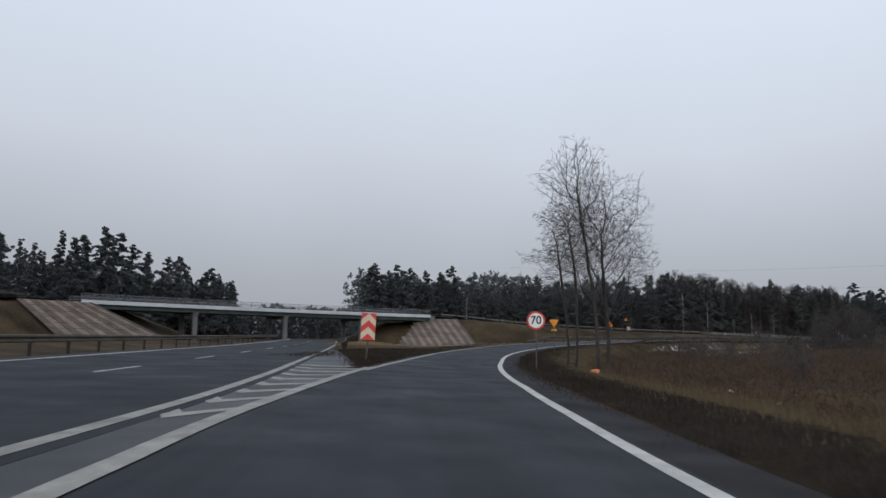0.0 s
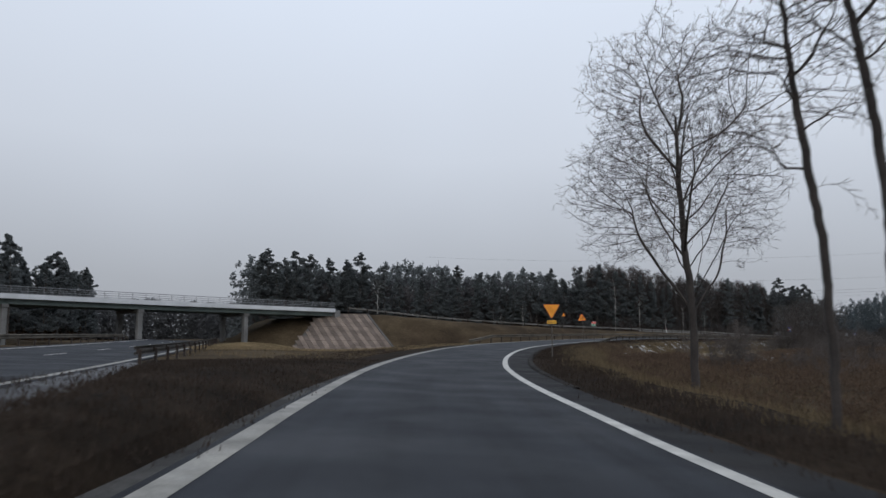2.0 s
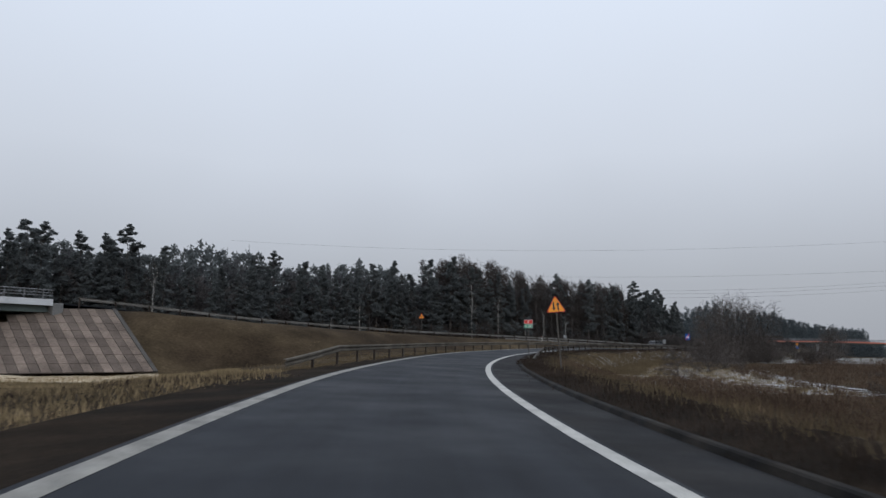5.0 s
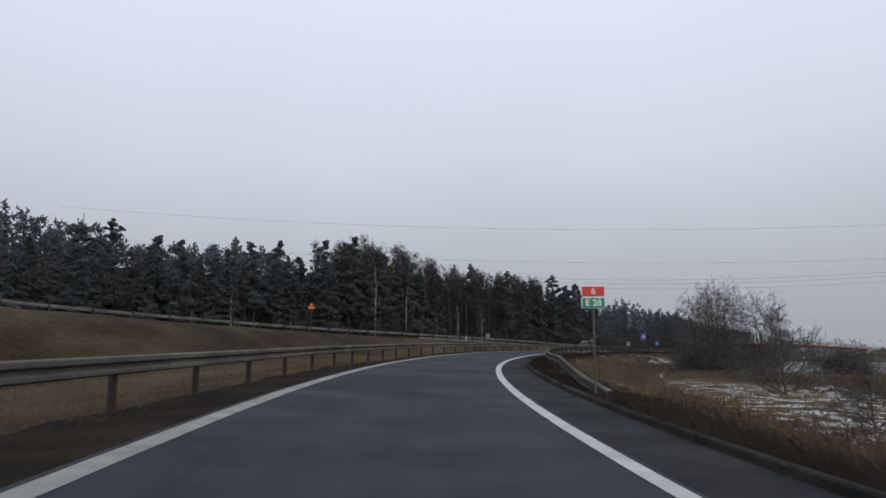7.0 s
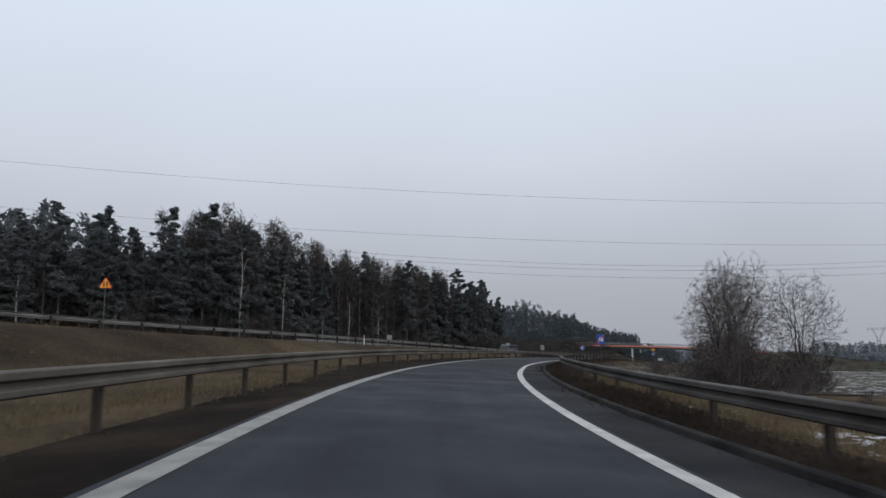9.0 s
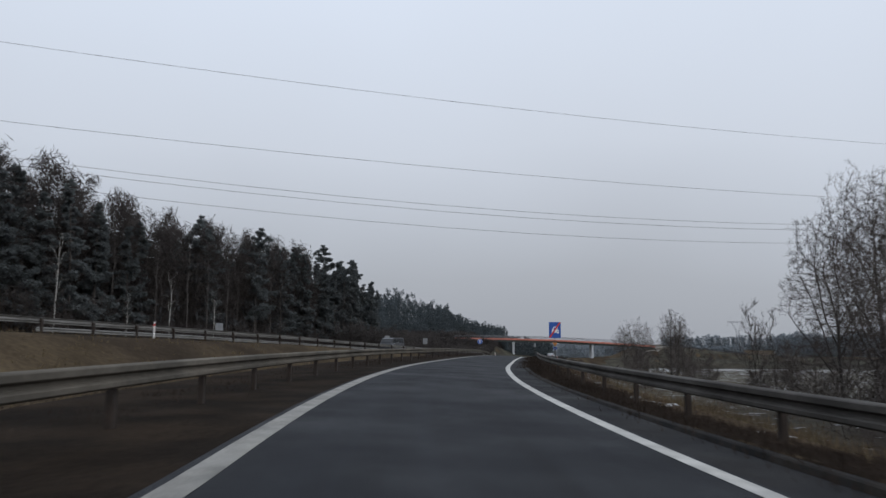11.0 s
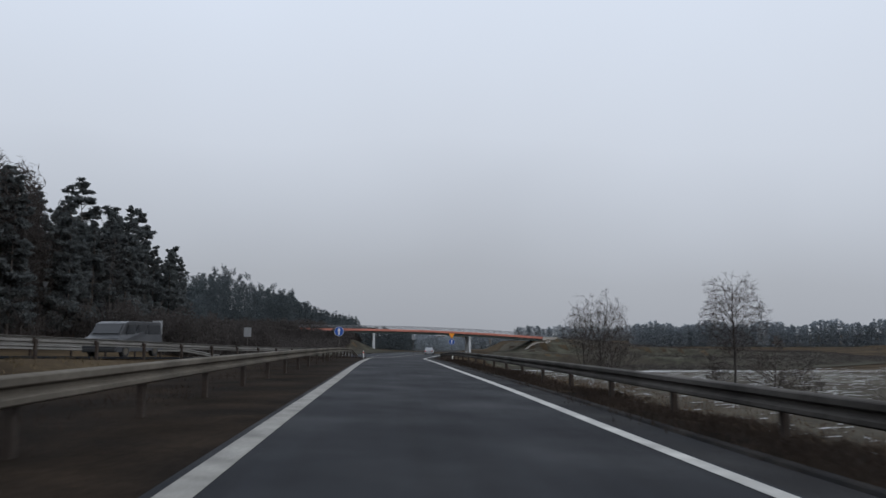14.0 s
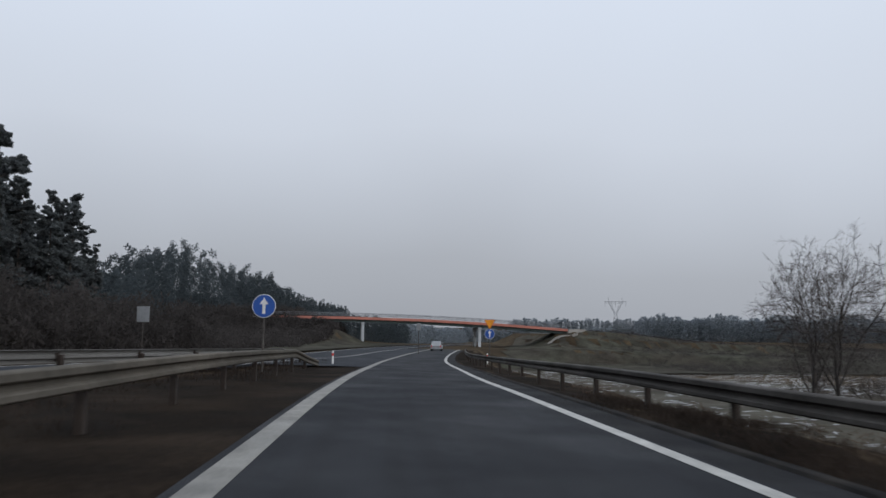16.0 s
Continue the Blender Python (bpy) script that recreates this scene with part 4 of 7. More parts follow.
def yield_sign(x, y, zc, side, turn, plate_text=None, label="", arrow_disc=False):
    g = ground_at(x, y)
    top = thing("yield_sign", pose(x, y, g, 0, 0, turn), label, "road sign")
    c = zc - g
    h = side * 0.866
    tri = [(-side / 2, h / 3 * 1.0), (0, -2 * h / 3), (side / 2, h / 3)]
    p = part("triangle", plate(rounded(tri[::-1], 0.05), 0.02), BROWNRIM, top, "orange triangle with a worn rim")
    p.matrix_basis = pose(0, 0, c)
    f = part("face", plate(rounded([(a * 0.92, b * 0.92) for a, b in tri[::-1]], 0.045), 0.006, -0.006), ORANGE, top)
    f.matrix_basis = pose(0, 0, c)
    if plate_text:
        q = part("distance_plate", box(0, 0.01, c - 2 * h / 3 - 0.16, 0.58, 0.02, 0.24, 0.006), BLACK, top)
        part("plate_face", box(0, -0.003, c - 2 * h / 3 - 0.16, 0.54, 0.01, 0.20), YELLOW, top)
        lettering(plate_text, 0.19, BLACK, top, 0, -0.012, c - 2 * h / 3 - 0.16)
    if arrow_disc:
        blue_arrow(top, c - 2 * h / 3 - 0.38, 0.42)
    sign_post(top, c + 0.2)
    return top


def blue_arrow(top, c, r):
    d = part("disc", plate(disc(r, 40), 0.02), WHITE, top)
    d.matrix_basis = pose(0, 0, c)
    d = part("face", plate(disc(r * 0.95, 40), 0.006, -0.005), BLUE, top)
    d.matrix_basis = pose(0, 0, c)
    k = r / 0.42
    arrow = [(-0.055 * k, -0.28 * k), (0.055 * k, -0.28 * k), (0.055 * k, 0.06 * k), (0.155 * k, 0.06 * k), (0, 0.31 * k), (-0.155 * k, 0.06 * k), (-0.055 * k, 0.06 * k)]
    a = part("arrow", plate(arrow, 0.006, -0.010), WHITE, top, "white arrow pointing up")
    a.matrix_basis = pose(0, 0, c)


def two_way_sign(x, y, zc, side, turn, label, lean=0.0):
    g = ground_at(x, y)
    top = thing("warning_sign", pose(x, y, g, 0, 0, turn) @ pose(0, 0, 0, 0, -lean, 0), label, "road sign")
    c = zc - g
    h = side * 0.866
    tri = [(-side / 2, -h / 3), (side / 2, -h / 3), (0, 2 * h / 3)]
    p = part("triangle", plate(rounded(tri, 0.05), 0.02), RED, top, "red rim")
    p.matrix_basis = pose(0, 0, c)
    f = part("face", plate(rounded([(a * 0.9, b * 0.9) for a, b in tri], 0.05), 0.006, -0.006), ORANGE, top)
    f.matrix_basis = pose(0, 0, c)
    for sx, up in ((-0.1, -1), (0.1, 1)):
        k = side / 0.9
        pts = [(-0.035, -0.19), (0.035, -0.19), (0.035, 0.06), (0.085, 0.06), (0, 0.2), (-0.085, 0.06), (-0.035, 0.06)]
        pts = [(sx * k + a * k, b * up * k + 0.01) for a, b in pts]
        a = part("arrow", plate(pts, 0.005, -0.010), BLACK, top, "black arrow")
        a.matrix_basis = pose(0, 0, c)
    sign_post(top, c + 0.2)
    return top


YELLOW = material("sign_yellow", (0.80, 0.42, 0.03), 0.45, 0.1, 3, 30, 0)
BROWNRIM = material("worn_orange_rim", (0.42, 0.10, 0.02), 0.5, 0.15, 3, 30, 0)
chevron_board()
speed_limit()
yield_sign(11.19, 72.85, 3.06, 1.02, heading(74), "250 m", "orange triangular give-way sign with distance plate on a pole")
two_way_sign(25.31, 108.85, 3.66, 0.92, heading(116), "orange two-way traffic sign on a leaning pole", 4.0)
two_way_sign(48.6, 192.0, 6.9, 0.9, heading(140), "small orange warning sign beside the raised road")


def route_number():
    x, y = 31.73, 123.92
    g = ground_at(x, y)
    top = thing("route_number_sign", pose(x, y, g, 0, 0, heading(134)), "red and green route number plates on one dark pole", "road sign")
    for zc, mat, text, w in ((3.52 - g, RED, "6", 0.6), (3.22 - g, GREEN, "E 28", 0.6)):
        part("plate", box(0, 0.01, zc, w, 0.02, 0.28, 0.008), WHITE, top)
        part("plate_face", box(0, -0.002, zc, w - 0.03, 0.008, 0.25), mat, top)
        lettering(text, 0.235, WHITE, top, 0, -0.009, zc)
    sign_post(top, 3.6 - g, r=0.03)


route_number()


def end_of_expressway():
    x, y = 106.6, 196.0
    g = ground_at(x, y)
    top = thing("end_of_motor_road_sign", pose(x, y, g, 0, 0, heading(238)), "blue square sign with white car crossed by a red bar", "road sign")
    c = 3.87 - g
    part("panel", box(0, 0.015, c, 0.9, 0.03, 1.22, 0.01), BLUE, top)
    car = [(-0.2, -0.2), (-0.12, -0.2), (-0.12, -0.14), (0.12, -0.14), (0.12, -0.2), (0.2, -0.2), (0.22, -0.02), (0.17, 0.06), (0.12, 0.22), (-0.12, 0.22), (-0.17, 0.06), (-0.22, -0.02)]
    p = part("car_symbol", plate([(a * 1.25, b * 1.25) for a, b in car], 0.005, -0.004), WHITE, top, "white car symbol")
    p.matrix_basis = pose(0.04, 0, c - 0.02)
    p = part("car_window", plate([(-0.165, 0.09), (0.165, 0.09), (0.115, 0.215), (-0.115, 0.215)], 0.004, -0.007), BLUE, top)
    p.matrix_basis = pose(0.04, 0, c - 0.03)
    for sx in (-0.13, 0.13):
        p = part("lamp_symbol", plate(disc(0.045, 12, sx * 1.25, -0.06), 0.004, -0.007), BLUE, top)
        p.matrix_basis = pose(0.04, 0, c - 0.03)
    p = part("bar", plate([(-0.45, -0.61), (-0.36, -0.61), (0.45, 0.55), (0.45, 0.61), (0.36, 0.61), (-0.45, -0.55)], 0.005, -0.010), RED, top, "red diagonal bar")
    p.matrix_basis = pose(0, 0, c)
    sign_post(top, c + 0.5)


end_of_expressway()


def straight_on_sign(x, y, zc, r, turn, label):
    g = ground_at(x, y)
    top = thing("straight_on_sign", pose(x, y, g, 0, 0, turn), label, "road sign")
    blue_arrow(top, zc - g, r)
    sign_post(top, zc - g + 0.2)


straight_on_sign(161.0, 244.8, 3.15, 0.46, heading(310), "round blue sign with a white arrow on a pole")
yield_sign(195.3, 250.4, 2.75, 0.95, heading(330), None, "orange give-way triangle above a round blue arrow sign", True)


def plain_back(x, y, zc, w, h, label, turn):
    g = ground_at(x, y)
    top = thing("sign_back", pose(x, y, g, 0, 0, turn), label, "road sign")
    part("panel", box(0, 0, zc - g, w, 0.03, h, 0.01), SIGNBACK, top)
    for sx in (-0.2, 0.2):
        part("stiffener", box(sx * w, -0.035, zc - g, 0.04, 0.04, h * 0.9), SIGNBACK, top)
    part("pole", rod((0, 0.06, -0.4), (0, 0.06, zc - g + 0.2), 0.04), POLE, top)


plain_back(181.0, 275.6, 3.28, 1.05, 1.3, "grey back of a road sign beside the raised road", -62)
plain_back(100.2, 232.0, 4.4, 0.8, 0.8, "small grey back of a sign behind the guardrail", -52)
plain_back(215.0, 268.5, 2.4, 0.5, 0.9, "narrow pale sign on a thin pole", -62)
plain_back(147.9, 254.9, 3.5, 0.9, 1.2, "grey sign back standing at the wood", -60)
for x, y, hgt in ((82.0, 211.0, 1.15), (172.0, 249.5, 0.95), (199.5, 252.5, 1.0)):
    g = ground_at(x, y)
    top = thing("marker_post", pose(x, y, g), "white plastic marker post with a dark band", "marker post", "marker posts")
    part("body", rod((0, 0, -0.2), (0, 0, hgt), 0.06, 0.05, 8), WHITE, top)
    part("band", rod((0, 0, hgt - 0.28), (0, 0, hgt - 0.14), 0.063, 0.06, 8), RED, top, "red band")
# litter among the trees
litter = bmesh.new()
bmesh.ops.create_icosphere(litter, subdivisions=2, radius=0.3)
for v in litter.verts:
    v.co *= 1 + 0.35 * noise.noise(v.co * 5)
    v.co.z *= 0.55
lt = part("plastic_sack", litter, LITTER, None)
lt.matrix_basis = pose(8.3, 39.6, ground_at(8.3, 39.6) + 0.12)
tagged(lt, "crumpled orange plastic sack lying in the grass", "litter")


SCRAP = material("dirty_white_paper", (0.5, 0.49, 0.46), 0.8, 0.15, 8, 40, 0.2)
for n, (x, y, k) in enumerate(((9.4, 34.2, 0.11), (10.8, 27.5, 0.14), (12.6, 26.0, 0.10), (8.2, 33.6, 0.12), (10.0, 21.8, 0.09), (-6.2, 48.5, 0.13), (14.8, 40.5, 0.12))):
    bm = bmesh.new()
    bmesh.ops.create_icosphere(bm, subdivisions=2, radius=k)
    for v in bm.verts:
        v.co *= 1 + 0.5 * noise.noise(v.co * 9 + Vector((n, 0, 0)))
        v.co.z *= 0.4
    scrap = part("paper_scrap", bm, SCRAP, None)
    scrap.matrix_basis = pose(x, y, ground_at(x, y) + 0.12, 12, 8, 50 * n)
    tagged(scrap, "crumpled dirty white paper lying in dead grass", "litter", "paper litter")


# ---- pylons and wires ----
def lattice(a, b, r, bm):
    rod(a, b, r, n=4, bm=bm)


def pylon(x, y, base, height, turn, label):
    top = thing("power_pylon", pose(x, y, base, 0, 0, turn), label, "pylon", "power pylons")
    bm = bmesh.new()
    w0, waist = height * 0.10, height * 0.55
    legs = [(-1, -1), (1, -1), (1, 1), (-1, 1)]
    levels = [0, 0.16, 0.32, 0.46, 0.55]
    for sx, sy in legs:
        lattice((sx * w0, sy * w0, 0), (sx * w0 * 0.35, sy * w0 * 0.35, waist), 0.11, bm)
    for i in range(4):
        for k in range(4):
            (ax, ay), (bx, by) = legs[k], legs[(k + 1) % 4]
            za, zb = levels[i] * height, levels[i + 1] * height
            ka, kb = w0 * (1 - 0.65 * za / waist), w0 * (1 - 0.65 * zb / waist)
            lattice((ax * ka, ay * ka, za), (bx * kb, by * kb, zb), 0.06, bm)
            lattice((bx * ka, by * ka, za), (ax * kb, ay * kb, zb), 0.06, bm)
    part("tower", bm, PYLON, top)
    arm = bmesh.new()
    span = height * 0.28
    for sx in (-1, 1):
        lattice((sx * w0 * 0.3, 0, waist), (sx * span * 0.62, 0, height * 0.86), 0.11, arm)
        lattice((sx * w0 * 0.1, 0, waist + 0.5), (sx * span * 0.40, 0, height * 0.86), 0.07, arm)
        lattice((sx * span * 0.62, 0, height * 0.86), (sx * span * 0.62, 0, height), 0.08, arm)
        for q in range(5):
            u = q / 5
            lattice((sx * span * (0.03 + 0.59 * u), 0, waist + (height * 0.86 - waist) * u), (sx * span * (0.05 + 0.36 * (u + 0.2)), 0, waist + (height * 0.86 - waist) * (u + 0.2)), 0.05, arm)
    for z in (0.84, 0.88):
        lattice((-span, 0, height * z), (span, 0, height * z), 0.08, arm)
    for q in range(-5, 5):
        lattice((q * span / 5, 0, height * 0.84), ((q + 1) * span / 5, 0, height * 0.88), 0.05, arm)
    part("crossarm", arm, PYLON, top)
    ins = bmesh.new()
    for sx in (-0.95, 0, 0.95):
        lattice((sx * span, 0, height * 0.84), (sx * span, 0, height * 0.74), 0.07, ins)
    part("insulator", ins, PYLON, top)
    return top


PYLON = material("grey_pylon_steel", (0.20, 0.21, 0.22), 0.7, 0.1, 1, 8, 0)
pylon(580, 338, -2.0, 23.5, -75, "grey lattice power pylon in the far fields")
pylon(512, 236, -2.5, 22.0, -160, "grey lattice power pylon before the far wood")
pylon(25.0, 253.4, 3.0, 22.6, -57, "lattice pylon top rising behind the pines")
WIRE = material("dark_cable", (0.05, 0.05, 0.055), 0.7, 0.1, 1, 8, 0)
for n, (zc, px, py) in enumerate([(12.0, 106.7, 200.7), (12.5, 102.4, 198.3), (13.25, 103.3, 199.4), (16.0, 105.5, 196.9), (21.75, 104.2, 199.1)]):
    u = np.arange(-96.0, 118.0, 7.0)
    pts = np.stack([px + 0.845 * u, py - 0.535 * u, zc + 0.0011 * (u - 8) ** 2 * (0.4 if n > 2 else 0.8) - 0.05], -1)
    turn = np.arange(5) * 2 * math.pi / 5
    ringed = pts[:, None] + 0.014 * np.stack([0.535 * np.cos(turn), 0.845 * np.cos(turn), np.sin(turn)], -1)[None]
    faces = [(i * 5 + k, i * 5 + (k + 1) % 5, (i + 1) * 5 + (k + 1) % 5, (i + 1) * 5 + k) for i in range(len(u) - 1) for k in range(5)]
    tagged(mesh_object("power_cable", ringed.reshape(-1, 3), faces, WIRE), "thin dark overhead cable crossing the road", "cable", "overhead cables")


# ---- vehicles ----
def vehicle(name, m, length, width, height, paint, label, van):
    top = thing(name, m, label, "car" if not van else "van")
    L, W, H = length / 2, width / 2, height
    if van:
        prof = [(-L, 0.35), (-L, H - 0.1), (-L + 0.15, H), (L * 0.42, H), (L * 0.60, H - 0.12), (L * 0.80, H * 0.62), (L * 0.97, H * 0.53), (L, H * 0.42), (L, 0.32)]
    else:
        prof = [(-L, 0.32), (-L, H * 0.58), (-L * 0.88, H * 0.66), (-L * 0.66, H * 0.97), (-L * 0.3, H), (L * 0.12, H * 0.97), (L * 0.42, H * 0.66), (L * 0.92, H * 0.55), (L, H * 0.45), (L, 0.3)]
    bm = bmesh.new()
    rings = []
    for sx, inset in ((-1, 0.93), (-0.97, 1.0), (0.97, 1.0), (1, 0.93)):
        rings.append([bm.verts.new((y * (1 if inset == 1.0 else 0.985), sx * W * (1.0 if z < H * 0.6 else 0.86), 0.3 + (z - 0.3) * (1 if inset == 1.0 else 0.985))) for y, z in prof])
    n = len(prof)
    for a, b in zip(rings[:-1], rings[1:]):
        for i in range(n):
            bm.faces.new((a[i], a[(i + 1) % n], b[(i + 1) % n], b[i]))
    bm.faces.new(rings[0][::-1])
    bm.faces.new(rings[-1])
    bmesh.ops.recalc_face_normals(bm, faces=bm.faces)
    part("body", bm, paint, top)
    zs, ze = H * 0.64, H * 0.92
    for sy in (-1, 1):
        for (x0, x1) in (((-L * 0.9, -L * 0.35), (-L * 0.3, L * 0.18), (L * 0.22, L * 0.58)) if van else ((-L * 0.62, -L * 0.12), (-L * 0.08, L * 0.3))):
            bm = plate([(x0, zs), (x1, zs), (x1 - (0.25 if x1 > 0 else 0), ze), (x0 + (0.2 if x0 < -L * 0.5 and not van else 0), ze)], 0.02)
            w = part("side_window", bm, CARGLASS, top)
            w.matrix_basis = pose(0, sy * (W * 0.875 + 0.02), 0)
        for x in (-L * 0.62, L * 0.64):
            wh = tagged(new("wheel"), "")
            wh.parent = top
            wh.matrix_basis = pose(x, sy * (W - 0.1), 0.33, 90, 0, 0)
            part("tyre", rod((0, 0, -0.11), (0, 0, 0.11), 0.33, n=20), TYRE, wh)
            part("rim", rod((0, 0, -0.115), (0, 0, 0.115), 0.2, n=14), STEEL, wh)
        part("headlight", box(L - 0.02, sy * W * 0.72, H * 0.44 if van else H * 0.46, 0.12, 0.32, 0.14, 0.03), LAMPGLASS, top)
        part("rear_light", box(-L + 0.02, sy * W * 0.8, H * 0.5, 0.08, 0.16, 0.3, 0.02), RED, top)
    front = [(L * 0.60, H - 0.14), (L * 0.79, H * 0.65)] if van else [(L * 0.14, H * 0.95), (L * 0.41, H * 0.68)]
    ws = part("windscreen", box(0, 0, 0, 0.02, W * 1.55, math.hypot(front[0][0] - front[1][0], front[0][1] - front[1][1]) * 0.95), CARGLASS, top)
    ang = math.degrees(math.atan2(front[1][0] - front[0][0], front[0][1] - front[1][1]))
    ws.matrix_basis = pose((front[0][0] + front[1][0]) / 2 + 0.02, 0, (front[0][1] + front[1][1]) / 2 + 0.02, 0, -ang, 0)
    part("bumper", box(L - 0.03, 0, 0.42, 0.2, W * 1.9, 0.22, 0.05), TYRE, top)
    return top


vi = int(np.argmin(((UPPER[:, :2] - (131.5, 234.0)) ** 2).sum(1)))
vx, vy = UPPER[vi, :2] - nl[vi] * 3.2
vehicle("delivery_van", pose(vx, vy, UPPER[vi, 2], 0, 0, math.degrees(math.atan2(-U_T[vi, 1], -U_T[vi, 0]))), 4.9, 1.95, 1.95, CARPAINT, "dark grey passenger van on the raised road", True)
cx, cy, cz = on_ramp(400, -0.6)
vehicle("car", pose(cx, cy, cz, 0, 0, 90 + heading(400)), 4.3, 1.8, 1.5, SIGNBACK, "pale hatchback far ahead on the road", False)


# ---- trees ----
def tubes(segs, sides):
    """Tapered tubes for rows of start, end and two radii, as vertices and faces."""
    segs = np.asarray(segs, float)
    a, b, r0, r1 = segs[:, 0:3], segs[:, 3:6], segs[:, 6], segs[:, 7]
    d = b - a
    d /= np.maximum(np.linalg.norm(d, axis=1), 1e-6)[:, None]
    ref = np.where(np.abs(d[:, 2:3]) > 0.9, (1.0, 0.0, 0.0), (0.0, 0.0, 1.0))
    u = np.cross(d, ref)
    u /= np.linalg.norm(u, axis=1)[:, None]
    v = np.cross(d, u)
    ang = np.arange(sides) * 2 * math.pi / sides
    ringv = u[:, None] * np.cos(ang)[None, :, None] + v[:, None] * np.sin(ang)[None, :, None]
    verts = np.concatenate([a[:, None] + ringv * r0[:, None, None], b[:, None] + ringv * r1[:, None, None]], 1).reshape(-1, 3)
    k = np.arange(sides)
    quad = np.stack([k, (k + 1) % sides, sides + (k + 1) % sides, sides + k], -1)
    faces = (quad[None] + (np.arange(len(segs)) * 2 * sides)[:, None, None]).reshape(-1, 4)
    return verts, faces.tolist()


def chain(segs, sides):
    """One unbroken tapered tube along segments that follow each other."""
    segs = np.asarray(segs, float)
    pts = np.vstack([segs[:, 0:3], segs[-1:, 3:6]])
    rad = np.r_[segs[:, 6], segs[-1, 7]]
    way = pts[-1] - pts[0]
    u = np.cross(way, (1.0, 0.0, 0.0) if abs(way[2]) > 0.7 * np.linalg.norm(way) else (0.0, 0.0, 1.0))
    u /= np.linalg.norm(u)
    v = np.cross(way / np.linalg.norm(way), u)
    ang = np.arange(sides) * 2 * math.pi / sides
    rings = pts[:, None] + rad[:, None, None] * (u * np.cos(ang)[:, None] + v * np.sin(ang)[:, None])[None]
    n = sides
    faces = [(i * n + k, i * n + (k + 1) % n, (i + 1) * n + (k + 1) % n, (i + 1) * n + k) for i in range(len(pts) - 1) for k in range(n)]
    return rings.reshape(-1, 3), faces + [tuple(range(len(pts) * n - 1, len(pts) * n - n - 1, -1))]


def fast_mesh(name, verts, faces, mat):
    me = bpy.data.meshes.new(name)
    me.from_pydata(np.asarray(verts).tolist(), [], faces)
    me.materials.append(mat)
    return me


def grow(seed, height, radius, first=0.3, limbs=12, spread=0.9, rise=0.5, twig=5, depth=3, lean=(0.0, 0.0), fork=0.0, crown=0.45, droop=0.0, thin=0.006, bend=0.14):
    """Segments of a bare tree: the wood of trunk and limbs, and the twigs."""
    r = np.random.default_rng(seed)
    wood, fine, limbs_at = [], [], []

    def shoot(p, d, length, rad, level):
        steps = 6 if level == 0 else 5 if level == 1 else 4 if level == 2 else 3
        p = np.array(p, float)
        d = np.array(d, float) / np.linalg.norm(d)
        for k in range(steps):
            d = d + r.normal(0, bend if level < 3 else bend * 0.75, 3) + np.array([0, 0, (0.10 if level else 0.05) * rise - droop * (level > 1) * 0.12])
            d /= np.linalg.norm(d)
            q = p + d * length / steps
            ra, rb = rad * (1 - 0.8 * k / steps), rad * (1 - 0.8 * (k + 1) / steps)
            (wood if level < 2 else fine).append((*p, *q, ra, rb))
            if level < depth:
                along = (k + 1) / steps
                if level == 0:
                    continue
                n = twig if level > 1 else twig + 1
                for _ in range(r.poisson(n * (0.7 + 0.4 * along) / 2.35)):
                    side = r.normal(0, 1, 3)
                    side -= d * (side @ d)
                    side /= np.linalg.norm(side) + 1e-6
                    nd = d * r.uniform(0.6, 1.1) + side * r.uniform(0.4, 0.9) + np.array([0, 0, 0.2 * rise])
                    u = r.uniform(0, 1)
                    shoot(p * (1 - u) + q * u, nd, length * (r.uniform(0.32, 0.6) if level < 2 else r.uniform(0.36, 0.58)), max(rb * 0.55, thin), level + 1)
            p = q
        return

    # the trunk
    stem = []
    p = np.array([0.0, 0.0, -0.3])
    d = np.array([lean[0], lean[1], 1.0])
    steps = 14
    for k in range(steps):
        d = d + np.append(r.normal(0, 0.035, 2), 0)
        d /= np.linalg.norm(d)
        q = p + d * (height + 0.3) / steps
        ra, rb = radius * (1 - 0.88 * k / steps) * (1.25 if k == 0 else 1), radius * (1 - 0.88 * (k + 1) / steps)
        stem.append((*p, *q, ra, rb))
        at = (k + 1) / steps
        if at > first:
            for _ in range(max(1, round(limbs / (steps * (1 - first))))):
                if r.uniform() < 0.9:
                    az = r.uniform(0, 2 * math.pi)
                    nd = np.array([math.cos(az) * spread, math.sin(az) * spread, r.uniform(0.25, 0.9) * (0.5 + rise)])
                    long = height * crown * (1.15 - 0.75 * (at - first) / (1 - first)) * r.uniform(0.6, 1.0)
                    limbs_at.append(len(wood))
                    shoot(p + (q - p) * r.uniform(), nd, long, max(ra * 0.5, 0.015), 1)
        p = q
    return stem, [wood[a:b] for a, b in zip(limbs_at, limbs_at[1:] + [len(wood)])], fine


def bare_tree(name, seed, label, category="tree", group="", wood_mat=None, twig_mat=None, limb_parts=False, **how):
    stem, limbs, fine = grow(seed, **how)
    top = thing(name, Matrix.Identity(4), label, category, group)
    me = fast_mesh("trunk", *(chain(stem, 9) if limb_parts else tubes(stem + [g for limb in limbs for g in limb], 6)), wood_mat or BARK)
    me.polygons.foreach_set("use_smooth", [True] * len(me.polygons))
    o = new("trunk", me)
    o.parent = top
    for limb in limbs if limb_parts else ():
        o = new("limb", fast_mesh("limb", *chain(limb, 6), wood_mat or BARK))
        o.parent = top
    o = new("crown", fast_mesh("crown", *tubes(fine, 3), twig_mat or TWIG))
    o.parent = top
    o["label"] = "bare thin twigs"
    return top


